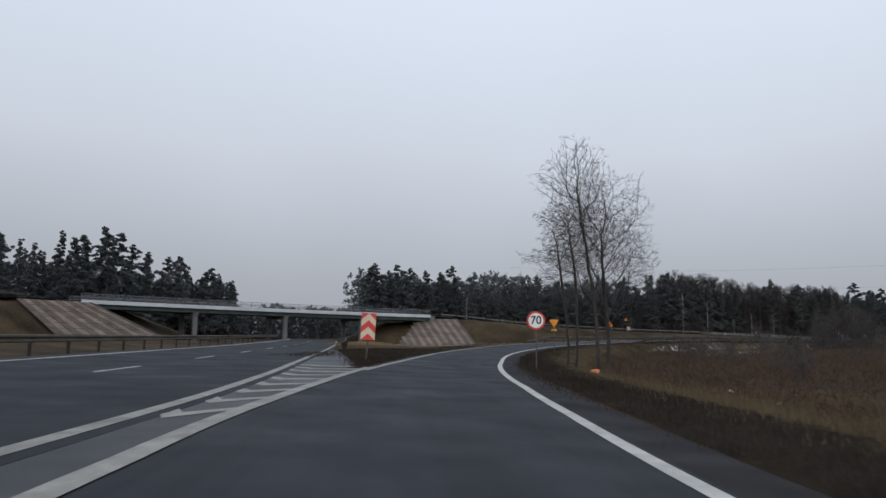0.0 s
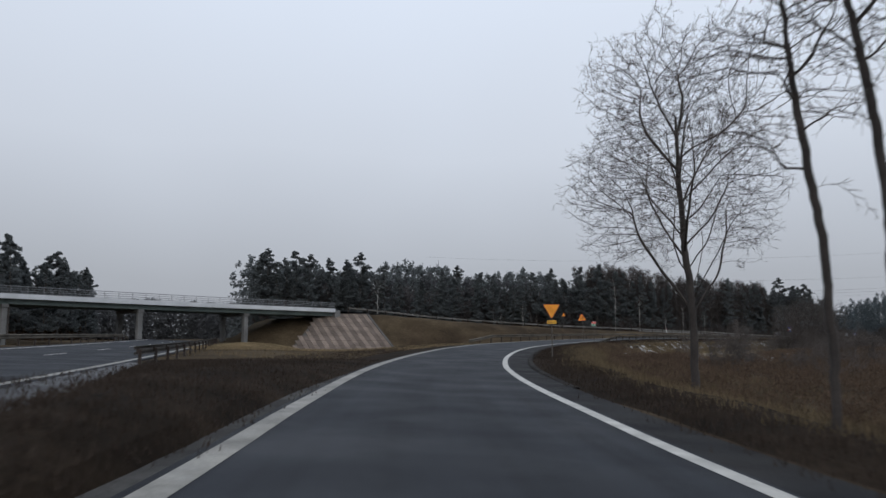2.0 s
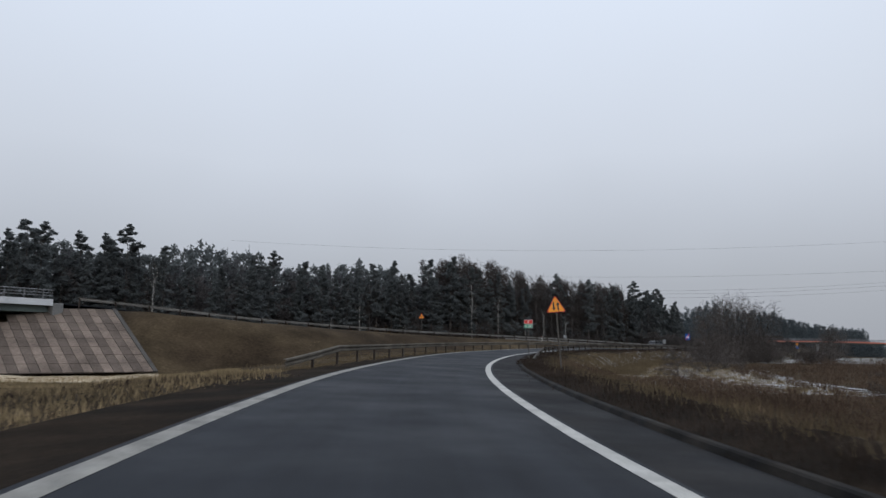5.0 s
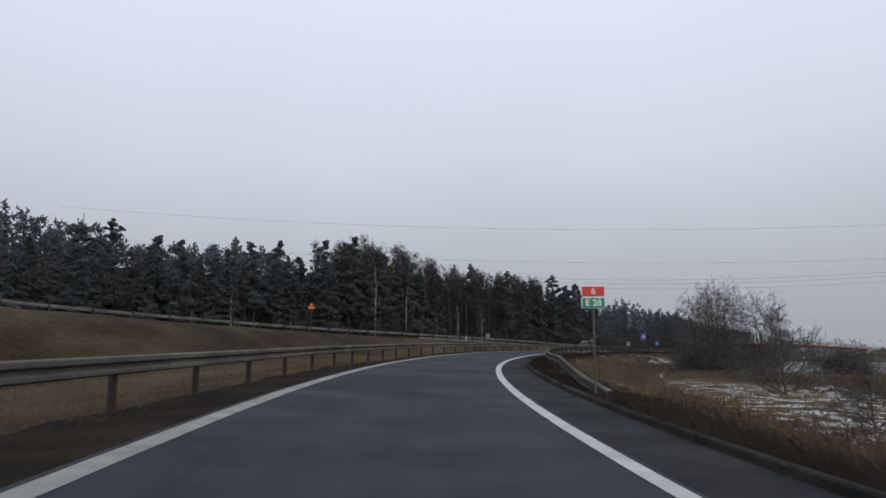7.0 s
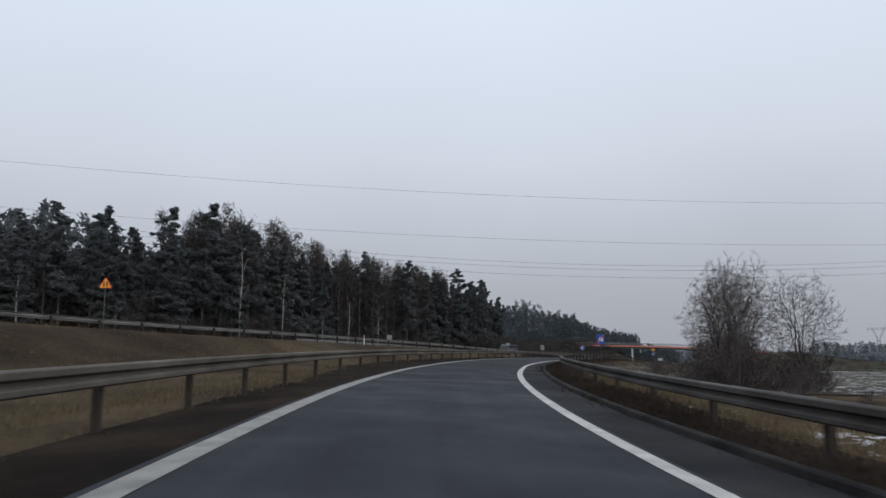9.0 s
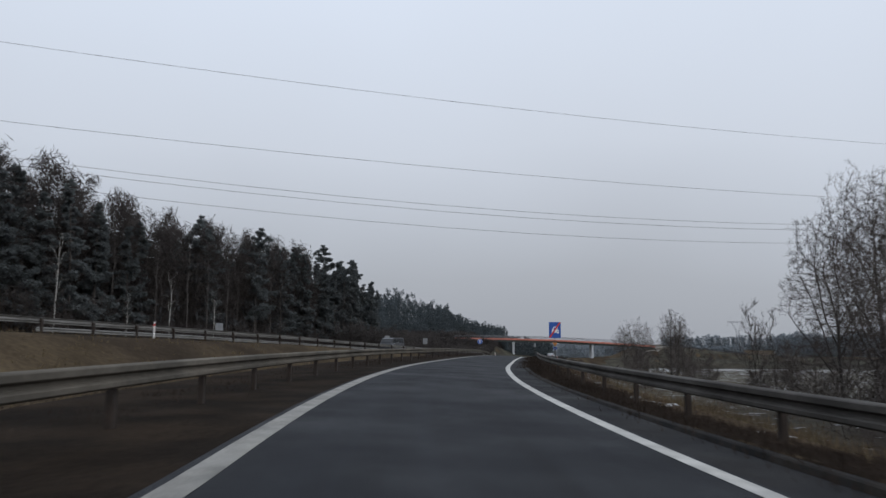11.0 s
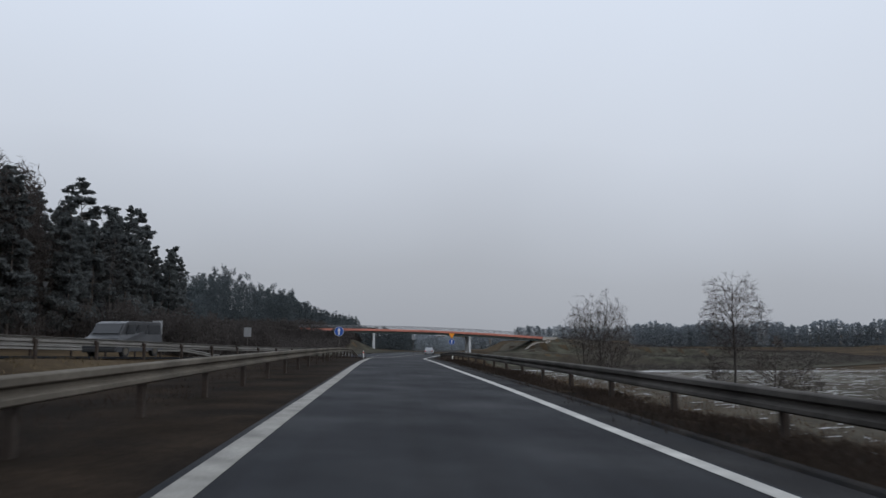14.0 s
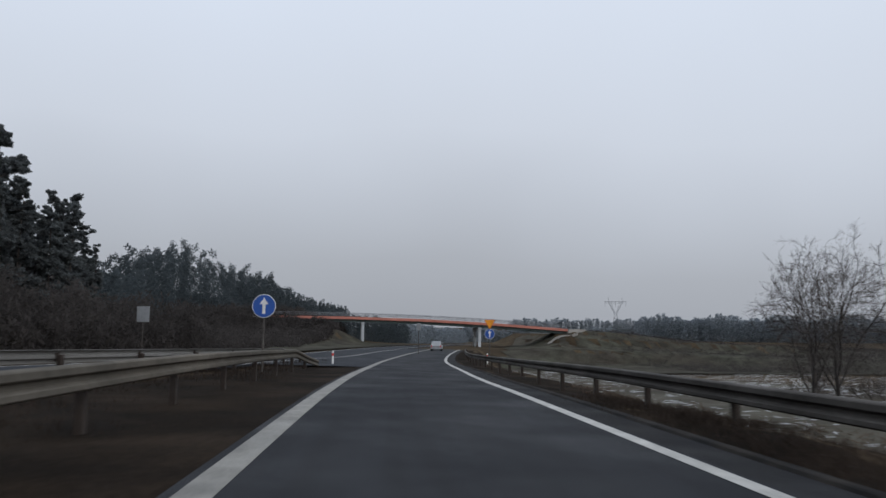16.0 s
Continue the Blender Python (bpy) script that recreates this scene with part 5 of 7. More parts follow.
def crown_points(r, blobs):
    """Points spread through rounded masses with uneven outlines; each mass: centre, three radii, count."""
    out = []
    for cx, cy, cz, rx, ry, rz, n in blobs:
        d = r.normal(0, 1, (n, 3))
        d /= np.linalg.norm(d, axis=1)[:, None]
        az, el = np.arctan2(d[:, 1], d[:, 0]), np.arcsin(d[:, 2])
        a, b, c = r.uniform(0, 6.28, 3)
        swell = 1 + 0.13 * np.sin(3 * az + a) + 0.13 * np.sin(5 * el + 2 * az + b) + 0.10 * np.sin(7 * az - 6 * el + c)
        out.append(d * (r.uniform(0.05, 1, n) ** 0.42 * swell)[:, None] * (rx, ry, rz) + (cx, cy, cz))
    return np.vstack(out)


def reach_out(seed, stem, blobs, step=0.28, near=0.55, far=3.2, lift=0.06, wander=0.10, rounds=110, thin=0.009, radius=0.2, spray=2, spray_long=0.4, scaffold=(0.3, 8, 2.5, 50)):
    """A bare tree whose limbs reach towards points of its crown. Returns runs of points with their radii, thickest first."""
    r = np.random.default_rng(seed)
    goal = crown_points(r, blobs)
    stem = np.array(stem, float)
    along = np.r_[0, np.cumsum(np.linalg.norm(np.diff(stem, axis=0), axis=1))]
    at = np.arange(0, along[-1], step)
    base = np.stack([np.interp(at, along, stem[:, k]) for k in range(3)], -1)
    base[:, :2] += np.cumsum(r.normal(0, 0.016, (len(base), 2)), 0)
    nodes = list(base)
    parent = [-1] + list(range(len(base) - 1))
    from_up, count, reach, slant = scaffold
    for k in range(count):
        i = int((from_up + (0.97 - from_up) * (k + r.uniform(0, 0.8)) / count) * (len(base) - 1))
        az = 2.4 * k + r.uniform(-0.4, 0.4)
        up = radians(slant + r.uniform(-12, 12))
        d = np.array((math.cos(az) * math.cos(up), math.sin(az) * math.cos(up), math.sin(up)))
        p, back = base[i], i
        for _ in range(int(reach * r.uniform(0.6, 1.1) * (1.15 - 0.5 * k / count) / step)):
            d = d + r.normal(0, wander, 3) + (0, 0, 0.05)
            d /= np.linalg.norm(d)
            p = p + d * step
            nodes.append(p)
            parent.append(back)
            back = len(nodes) - 1
    best = np.full(len(goal), 1e9)
    who = np.zeros(len(goal), int)

    def meet(first):
        pts = np.array(nodes[first:])
        for c in range(0, len(pts), 400):
            d = np.linalg.norm(goal[:, None] - pts[None, c:c + 400], axis=2)
            k = d.argmin(1)
            m = d[np.arange(len(goal)), k]
            closer = m < best
            best[closer] = m[closer]
            who[closer] = first + c + k[closer]

    made = [1] * len(base) + [0] * (len(nodes) - len(base))
    meet(int(len(base) * from_up))
    for _ in range(rounds):
        live = (best < far) & (best > near)
        if not live.any():
            break
        first = len(nodes)
        idx = who[live]
        have = np.array(nodes)
        pull = goal[live] - have[idx]
        pull /= np.linalg.norm(pull, axis=1)[:, None]
        total = np.zeros((first, 3))
        np.add.at(total, idx, pull)
        for k in np.unique(idx):
            if made[k] > 2:
                best[who == k] = 0.0
                continue
            v = total[k] / (np.linalg.norm(total[k]) + 1e-6) + r.normal(0, wander, 3)
            if parent[k] >= 0:
                keep = have[k] - have[parent[k]]
                v = v + 0.55 * keep / (np.linalg.norm(keep) + 1e-6)
            v[2] += lift
            nodes.append(have[k] + step * v / np.linalg.norm(v))
            parent.append(int(k))
            made[k] += 1
            made.append(0)
        if len(nodes) > 15000:
            break
        meet(first)
    pts = np.array(nodes)
    tips = np.zeros(len(pts))
    kids = [[] for _ in pts]
    for i in range(len(pts) - 1, 0, -1):
        kids[parent[i]].append(i)
    for i in range(len(pts) - 1, -1, -1):
        tips[i] = max(1.0, sum(tips[c] for c in kids[i]))
    power = math.log(radius / thin) / math.log(max(tips[0], 2))
    rad = thin * tips ** (power * 0.9)
    rad[:len(base)] = np.maximum(rad[:len(base)], radius * (1 - 0.75 * np.arange(len(base)) / len(base)) * 0.8)
    rad[0] *= 1.3
    runs = []
    todo = [(0, -1)]
    while todo:
        i, back = todo.pop()
        line, width = ([pts[back]], [min(rad[back], rad[i] * 1.15)]) if back >= 0 else ([], [])
        while True:
            line.append(pts[i])
            width.append(rad[i])
            if not kids[i]:
                break
            nxt = max(kids[i], key=lambda c: tips[c])
            todo += [(c, i) for c in kids[i] if c != nxt]
            i = nxt
        if len(line) > 1:
            runs.append((np.array(line), np.array(width)))
    for i in np.nonzero(tips < 7)[0]:
        if i < len(base):
            continue
        go = pts[i] - pts[parent[i]]
        for _ in range(int(r.poisson(spray * (1.5 if not kids[i] else 0.6)))):
            d1 = go / step + r.normal(0, 0.6, 3)
            d1[2] += 0.15
            long = spray_long * r.uniform(0.4, 1.2)
            mid = pts[i] + d1 / np.linalg.norm(d1) * long * 0.5
            d2 = d1 + r.normal(0, 0.4, 3)
            d2[2] += 0.2
            if r.uniform() < 0.5:
                d3 = d1 + r.normal(0, 0.7, 3)
                runs.append((np.array([mid, mid + d3 / np.linalg.norm(d3) * long * 0.55]), np.array([thin * 0.6, thin * 0.45])))
            runs.append((np.array([pts[i], mid, mid + d2 / np.linalg.norm(d2) * long * 0.5]), np.array([thin * 0.8, thin * 0.7, thin * 0.5])))
    runs[1:] = sorted(runs[1:], key=lambda q: -q[1][min(1, len(q[1]) - 1)])
    return runs


def tube_runs(runs, sides):
    """Unbroken tapered tubes along runs of points, joined into one mesh."""
    vs, fs, n0 = [], [], 0
    ang = np.arange(sides) * 2 * math.pi / sides
    k = np.arange(sides)
    quad = np.stack([k, (k + 1) % sides, sides + (k + 1) % sides, sides + k], -1)
    for pts, rad in runs:
        way = pts[-1] - pts[0]
        u = np.cross(way, (1.0, 0.0, 0.0) if abs(way[2]) > 0.7 * np.linalg.norm(way) else (0.0, 0.0, 1.0))
        u /= np.linalg.norm(u) + 1e-9
        v = np.cross(way / (np.linalg.norm(way) + 1e-9), u)
        vs.append((pts[:, None] + rad[:, None, None] * (u * np.cos(ang)[:, None] + v * np.sin(ang)[:, None])[None]).reshape(-1, 3))
        fs.append((quad[None] + (n0 + np.arange(len(pts) - 1) * sides)[:, None, None]).reshape(-1, 4))
        n0 += len(pts) * sides
    return np.vstack(vs), np.vstack(fs).tolist()


def limbed_tree(name, seed, label, stem, blobs, limbs=14, category="tree", group="", wood_mat=None, twig_mat=None, **how):
    runs = reach_out(seed, stem, blobs, **how)
    top = thing(name, Matrix.Identity(4), label, category, group)
    for k, run in enumerate(runs[:1 + limbs]):
        me = fast_mesh("limb" if k else "trunk", *tube_runs([run], 6 if k else 9), wood_mat or BARK)
        me.polygons.foreach_set("use_smooth", [True] * len(me.polygons))
        new("limb" if k else "trunk", me).parent = top
    o = new("crown", fast_mesh("crown", *tube_runs(runs[1 + limbs:], 3), twig_mat or TWIG))
    o.parent = top
    o["label"] = "bare thin twigs"
    return top


def stand(tree, x, y, turn=0.0, size=1.0, sink=0.0):
    tree.matrix_basis = pose(x, y, ground_at(x, y) - sink, 0, 0, turn) @ Matrix.Diagonal((size, size, size, 1))
    return tree


stand(limbed_tree("bare_alder", 11, "tall bare tree with a forked leaning top beside the road", [(0, 0, -0.4), (-0.1, 0, 2.6), (-0.22, 0, 4.6), (-0.5, 0, 6.6), (-0.8, 0, 8.6), (-1.0, 0, 10.4)],
                  [(-1.2, 0, 10.8, 1.9, 1.8, 2.3, 1500), (-0.7, 0, 8.2, 1.8, 1.6, 1.4, 850), (1.15, 0, 6.3, 0.8, 0.8, 0.6, 330), (0.5, 0.2, 7.6, 1.0, 0.9, 0.9, 240), (-1.3, 0, 6.2, 0.9, 0.8, 0.8, 190)],
                  limbs=16, radius=0.125, thin=0.0065, step=0.18, near=0.21, far=1.6, wander=0.16, spray=1.2, spray_long=0.3, scaffold=(0.42, 13, 2.3, 46)), 8.53, 39.8)
stand(limbed_tree("bare_alder", 4, "slim bare tree with dark twisted limbs", [(0, 0, -0.4), (0.05, 0, 2.4), (0.0, 0, 4.6), (-0.1, 0, 6.4), (-0.3, 0, 8.4)],
                  [(-0.35, 0, 8.5, 1.3, 1.2, 1.4, 700), (-1.5, 0, 8.8, 1.0, 0.9, 0.5, 280), (0.7, 0, 7.2, 0.8, 0.8, 0.8, 260), (-0.8, 0, 6.6, 0.9, 0.9, 0.6, 210)],
                  limbs=12, radius=0.105, thin=0.0065, step=0.17, near=0.2, far=1.6, wander=0.2, spray=1.2, spray_long=0.28, scaffold=(0.6, 8, 1.7, 35)), 7.66, 41.8)
stand(limbed_tree("bare_alder", 8, "slim dark bare tree standing close beside another", [(0, 0, -0.4), (-0.1, 0, 2.2), (-0.25, 0, 4.2), (-0.4, 0, 6.0), (-0.5, 0, 7.6)],
                  [(-0.6, 0, 7.5, 1.2, 1.1, 1.3, 600), (-1.8, 0, 6.4, 1.0, 0.9, 0.45, 280), (0.5, 0, 6.0, 0.8, 0.8, 0.7, 240), (-1.2, 0, 5.2, 0.9, 0.8, 0.5, 180)],
                  limbs=12, radius=0.10, thin=0.0065, step=0.17, near=0.2, far=1.6, wander=0.22, spray=1.2, spray_long=0.28, scaffold=(0.58, 8, 1.7, 30)), 7.3, 42.7)
stand(limbed_tree("bare_oak", 21, "broad bare tree with a wide rounded crown of fine twigs", [(0, 0, -0.5), (-0.02, 0, 2.2), (-0.08, 0, 4.4), (-0.25, 0, 6.6), (-0.4, 0, 9.0), (-0.45, 0, 12.0)],
                  [(-0.7, 0, 11.2, 4.0, 4.0, 5.0, 5200), (-3.2, 0, 8.8, 2.5, 2.4, 2.1, 1300), (-2.8, 0, 6.4, 1.9, 2.2, 0.9, 450), (2.1, 0, 8.4, 1.9, 2.2, 2.8, 1000)],
                  limbs=26, radius=0.235, thin=0.0065, step=0.24, near=0.27, far=2.0, lift=0.14, wander=0.08, spray=2.0, spray_long=0.45, scaffold=(0.30, 22, 5.0, 50)), 13.84, 60.4)


def willow(seed, label, x, y, h, lean=0.0, wide=0.30, count=2000):
    stem = [(0, 0, -0.4), (lean * h * 0.1, 0, h * 0.1), (lean * h * 0.3, 0.05, h * 0.3), (lean * h * 0.5, 0, h * 0.55)]
    stand(limbed_tree("bare_willow", seed, label, stem, [(lean * h * 0.6, 0, h * 0.62, h * wide, h * wide, h * 0.38, count), (lean * h * 0.4, 0, h * 0.36, h * wide * 0.9, h * wide * 0.9, h * 0.16, count // 5)],
                      limbs=14, radius=0.14, thin=0.0068, step=0.26, near=0.30, far=2.0, lift=0.17, wander=0.06, spray=3.4, spray_long=0.42, scaffold=(0.2, 12, h * 0.48, 68)), x, y)


willow(31, "bare willow with a dense rounded crown by the snow", 95.4, 172.2, 11.3, 0.02, 0.29, 2400)
willow(32, "bare willow with a rounded crown beside its neighbour", 98.0, 167.8, 9.6, -0.04, 0.33)
willow(33, "low bare willow behind the scrub", 89.2, 169.9, 8.9, -0.15, 0.3)
willow(34, "slim bare willow between its neighbours", 100.4, 175.1, 10.4, 0.05, 0.26)
willow(35, "slim bare willow in the middle of the clump", 92.4, 171.0, 9.6, -0.05, 0.26)
for n, (x, y, h, sd) in enumerate([(109.7, 182.1, 5.8, 41), (110.6, 181.2, 5.2, 42), (108.6, 181.5, 4.6, 43), (123.7, 194.0, 6.0, 51), (124.6, 193.2, 5.2, 52), (122.9, 193.1, 4.8, 53), (137.0, 199.5, 4.2, 56)]):
    stand(bare_tree("sapling", sd, "thin upright bare sapling in the grass", "sapling", "saplings", height=h, radius=0.04, first=0.12, limbs=12, spread=0.55, rise=1.1, twig=4, depth=3, crown=0.42, thin=0.006), x, y)
stand(limbed_tree("bare_cherry", 61, "bare tree with an open fan of branches beyond the rail", [(0, 0, -0.4), (0.05, 0, 0.9), (0.1, 0, 2.2), (0.1, 0, 4.2)],
                  [(0.2, 0, 5.0, 3.7, 3.5, 3.4, 2300), (-2.6, 0, 3.6, 1.6, 1.6, 1.6, 380), (2.6, 0, 3.6, 1.6, 1.6, 1.6, 380)], limbs=18, radius=0.13, thin=0.0075, step=0.24, near=0.29, far=2.0, lift=0.26, wander=0.07, spray=1.8, spray_long=0.6, scaffold=(0.25, 15, 4.6, 58)), 181.5, 224.8)
stand(limbed_tree("bare_cherry", 62, "smaller bare tree growing beside another", [(0, 0, -0.4), (-0.05, 0, 1.0), (-0.15, 0, 3.4)],
                  [(-0.6, 0, 4.5, 1.9, 1.8, 2.9, 1100)], limbs=10, radius=0.085, thin=0.0075, step=0.22, near=0.28, far=2.0, lift=0.26, wander=0.07, spray=2.0, spray_long=0.55, scaffold=(0.25, 10, 3.0, 66)), 179.0, 226.0)
stand(limbed_tree("birch", 63, "lone birch with fine drooping twigs in the field", [(0, 0, -0.4), (0.1, 0, 2.0), (0.15, 0, 4.5), (0.1, 0, 7.2)],
                  [(0.1, 0, 5.0, 2.3, 2.3, 2.9, 2200), (-1.5, 0, 3.4, 1.3, 1.3, 1.1, 330), (1.6, 0, 3.2, 1.3, 1.3, 1.1, 330)], limbs=16, radius=0.11, thin=0.007, step=0.2, near=0.25, far=1.8, lift=0.0, wander=0.1, spray=3.2, spray_long=0.42, scaffold=(0.25, 16, 2.4, 50)), 160.1, 208.8)
# scrub
scrub_a = bare_tree("bare_shrub", 71, "low bare brown shrub with dense twigs", "shrub", "shrubs", wood_mat=TWIG, height=2.2, radius=0.05, first=0.05, limbs=22, spread=1.3, rise=0.4, twig=5, depth=3, crown=0.8)
scrub_b = bare_tree("bare_shrub", 72, "bare brown shrub with arching twigs", "shrub", "shrubs", wood_mat=TWIG, height=3.0, radius=0.06, first=0.05, limbs=22, spread=1.0, rise=0.6, twig=5, depth=3, crown=0.7)
stand(scrub_a, 45.0, 124.5, 0, 1.0)
stand(scrub_b, 90.5, 168.0, 40, 1.2)
rs = np.random.default_rng(9)
SHRUBS = [(60.9, 139.0, 1.3), (96.0, 165.5, 1.4), (87.0, 167.5, 1.3), (99.0, 172.0, 1.2), (176.0, 222.0, 1.2), (184.5, 226.0, 1.3), (158.0, 206.0, 1.0), (163.0, 210.5, 1.1),
          (126.0, 195.0, 1.0), (121.0, 190.0, 0.9), (112.0, 180.5, 1.1), (117.0, 184.0, 0.9), (107.0, 178.0, 1.1), (151.0, 204.0, 0.8)]
for n in range(60):
    s, lat = rs.uniform(28, 118), rs.uniform(16, 60)
    p = on_ramp(s, lat)
    SHRUBS.append((p[0], p[1], rs.uniform(0.5, 1.0)))
for n in range(26):
    s, lat = rs.uniform(170, 270), rs.uniform(11, 24)
    p = on_ramp(s, lat)
    SHRUBS.append((p[0], p[1], rs.uniform(0.4, 0.8)))
for n, (x, y, k) in enumerate(SHRUBS):
    turn = float(rs.uniform(0, 360))
    copy_thing(scrub_a if n % 2 else scrub_b, pose(x, y, ground_at(x, y), 0, 0, turn) @ Matrix.Diagonal((k, k, k * float(rs.uniform(0.8, 1.1)), 1)))


def leaf_cards(rng_, centres, radii, count, size, flat=0.6, slim=1.0):
    """Small slanting triangles scattered in clumps."""
    c = np.repeat(centres, count, 0)
    rad = np.repeat(radii, count, 0)
    n = len(c)
    off = np.clip(rng_.normal(0, 0.45, (n, 3)), -0.85, 0.85) * rad
    p = c + off
    a = rng_.normal(0, 1, (n, 3))
    a[:, 2] *= flat
    a /= np.linalg.norm(a, axis=1)[:, None]
    b = np.cross(a, rng_.normal(0, 1, (n, 3)))
    b /= np.linalg.norm(b, axis=1)[:, None]
    sz = rng_.uniform(0.6, 1.4, (n, 1)) * size
    verts = np.stack([p - a * sz, p + a * sz * 0.8 + b * sz * 0.35 * slim, p + a * sz * 0.3 - b * sz * 0.55 * slim], 1).reshape(-1, 3)
    return verts, np.arange(3 * n).reshape(-1, 3).tolist()


def pine(seed, height, conic, label):
    r = np.random.default_rng(seed)
    top = thing("pine_tree", Matrix.Identity(4), label, "tree", "pine wood")
    bend = r.normal(0, 0.02, 2)
    wood = []

    def stem(z):
        return np.array([bend[0] * z * z / height, bend[1] * z * z / height, z])

    pts = [stem(z) for z in np.linspace(-0.4, height, 9)]
    for k in range(8):
        wood.append((*pts[k], *pts[k + 1], 0.19 * (1 - k / 8.6), 0.19 * (1 - (k + 1) / 8.6)))
    centres, radii = [], []
    base = height * (0.14 if conic else r.uniform(0.22, 0.32))
    n = 42 if conic else 36
    for k in range(n):
        z = base + (height - base) * (k + r.uniform()) / n
        u = (z - base) / (height - base)
        if conic:
            reach = (height * 0.13 * (1 - u) ** 0.7 + 0.2) * r.uniform(0.75, 1.15)
            rise = -0.1 * reach
        else:
            reach = height * 0.145 * math.sqrt(max(0.015, 1 - (u * 1.32 - 0.32) ** 2)) * r.uniform(0.5, 1.2)
            rise = r.uniform(-0.1, 0.45) * reach
        az = r.uniform(0, 2 * math.pi)
        tip = stem(z) + np.array([math.cos(az) * reach, math.sin(az) * reach, rise])
        wood.append((*stem(z - 0.2), *tip, 0.05, 0.012))
        for q in (0.45, 0.75, 1.0):
            centres.append(stem(z) * (1 - q) + tip * q + r.normal(0, 0.22, 3))
            k_ = (0.60 if conic else 0.74) * (1.15 - 0.45 * q) * (1 - (0.72 if conic else 0.55) * u)
            radii.append((k_, k_, k_ * 0.55))
    for k in range(9):
        z = base * r.uniform(0.35, 1.0)
        az = r.uniform(0, 6.28)
        wood.append((0, 0, z, math.cos(az) * 1.2, math.sin(az) * 1.2, z + r.uniform(-0.2, 0.4), 0.03, 0.008))
    o = new("trunk", fast_mesh("trunk", *tubes(wood, 5), PINEBARK))
    o.parent = top
    o = new("crown", fast_mesh("crown", *leaf_cards(r, np.array(centres), np.array(radii) * 1.6, 84, 0.25), NEEDLE))
    o.parent = top
    return top


PINES = [pine(100, 20, False, "tall dark pine with a ragged flat crown"), pine(101, 19, False, "dark pine with an open ragged crown"), pine(102, 18.5, True, "dark conical spruce in the wood"),
         pine(103, 20.5, False, "tall dark pine with a leaning top"), pine(104, 17.5, True, "slim dark spruce in the wood"), pine(105, 19.5, False, "dark pine with a broad ragged crown")]
def wood_tree(name, seed, label, h, bark, wide=0.17):
    return limbed_tree(name, seed, label, [(0, 0, -0.4), (0.1, 0, h * 0.3), (-0.1, 0.1, h * 0.55), (0.1, 0, h * 0.8)],
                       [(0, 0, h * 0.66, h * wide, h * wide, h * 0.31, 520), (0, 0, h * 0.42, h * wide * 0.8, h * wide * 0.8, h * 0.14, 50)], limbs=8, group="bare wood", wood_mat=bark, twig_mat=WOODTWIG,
                       radius=0.15, thin=0.009, step=0.45, near=0.6, far=3.2, lift=0.16, wander=0.07, spray=2.6, spray_long=0.7, scaffold=(0.35, 9, 3.2, 62))


BARES = [wood_tree("bare_birch", 111, "bare birch at the edge of the wood", 19.5, PALEBARK, 0.14), wood_tree("bare_beech", 112, "grey bare tree in the wood", 20.0, GREYBARK),
         wood_tree("bare_beech", 113, "dark bare tree with dense twigs in the wood", 18.5, GREYBARK, 0.19), wood_tree("bare_birch", 114, "slim pale birch trunk before dark pines", 15.0, PALEBARK, 0.11)]
CONIC = (2, 4)
used = set()


def plant(kind, x, y, size, turn):
    m = pose(x, y, ground_at(x, y) - 0.1, 0, 0, turn) @ Matrix.Diagonal((size, size, size, 1))
    if kind not in used:
        used.add(kind)
        kind.matrix_basis = m
    else:
        copy_thing(kind, m)


rf = np.random.default_rng(77)
# along the raised road: the front of the wood, then rows behind it; how bare it is
WOOD = spline([(-24.0, 216.0, 0.0), (-8.0, 209.0, 0.0), (12.0, 216.5, 0.05), (38.0, 233.0, 0.1), (58.0, 241.0, 0.1), (80.0, 247.5, 0.15), (103.0, 263.0, 0.6), (130.0, 273.0, 0.8), (155.0, 284.0, 0.45), (185.0, 301.0, 0.1), (212.0, 322.0, 0.05)], 1.0)
wt, wr = frame_of(WOOD)
for row, (gap, back) in enumerate([(3.1, 0.0), (3.5, 4.2), (4.6, 8.6)]):
    for d in np.arange(0, len(WOOD) - 1, gap):
        i = int(min(d + rf.uniform(-1.5, 1.5), len(WOOD) - 1)) if d else 0
        p = WOOD[i, :2] - wr[i] * (back + rf.uniform(-1.8, 1.8))
        bare = rf.uniform() < WOOD[i, 2] * (0.9 if row < 2 else 0.6)
        size = float(rf.uniform(0.86, 1.04) * np.interp(p[0], (-24, -6, 6, 16, 38, 52, 78, 100, 120, 156, 166, 194, 212), (0.98, 0.98, 0.90, 0.80, 0.84, 0.92, 1.0, 1.06, 1.12, 1.2, 1.2, 1.12, 0.85)))
        size *= 0.88 if bare else 1.0
        plant(BARES[int(rf.integers(1, 3))] if bare else PINES[CONIC[int(rf.integers(0, 2))] if rf.uniform() < (0.95 if p[0] > 150 else 0.5) else int(rf.integers(0, 6))], float(p[0]), float(p[1]), size, float(rf.uniform(0, 360)))
rq_ = np.random.default_rng(78)
for i in range(112, len(WOOD) - 6, 2):
    if 118 < WOOD[i, 0] < 198:
        p = WOOD[i, :2] - wr[i] * rq_.uniform(0.5, 7.5)
        size = float(rq_.uniform(0.92, 1.03) * np.interp(p[0], (118, 145, 160, 194, 198), (1.0, 1.17, 1.22, 1.14, 1.0)))
        plant(PINES[CONIC[int(rq_.integers(0, 2))] if rq_.uniform() < 0.8 else int(rq_.integers(0, 6))], float(p[0]), float(p[1]), size, float(rq_.uniform(0, 360)))
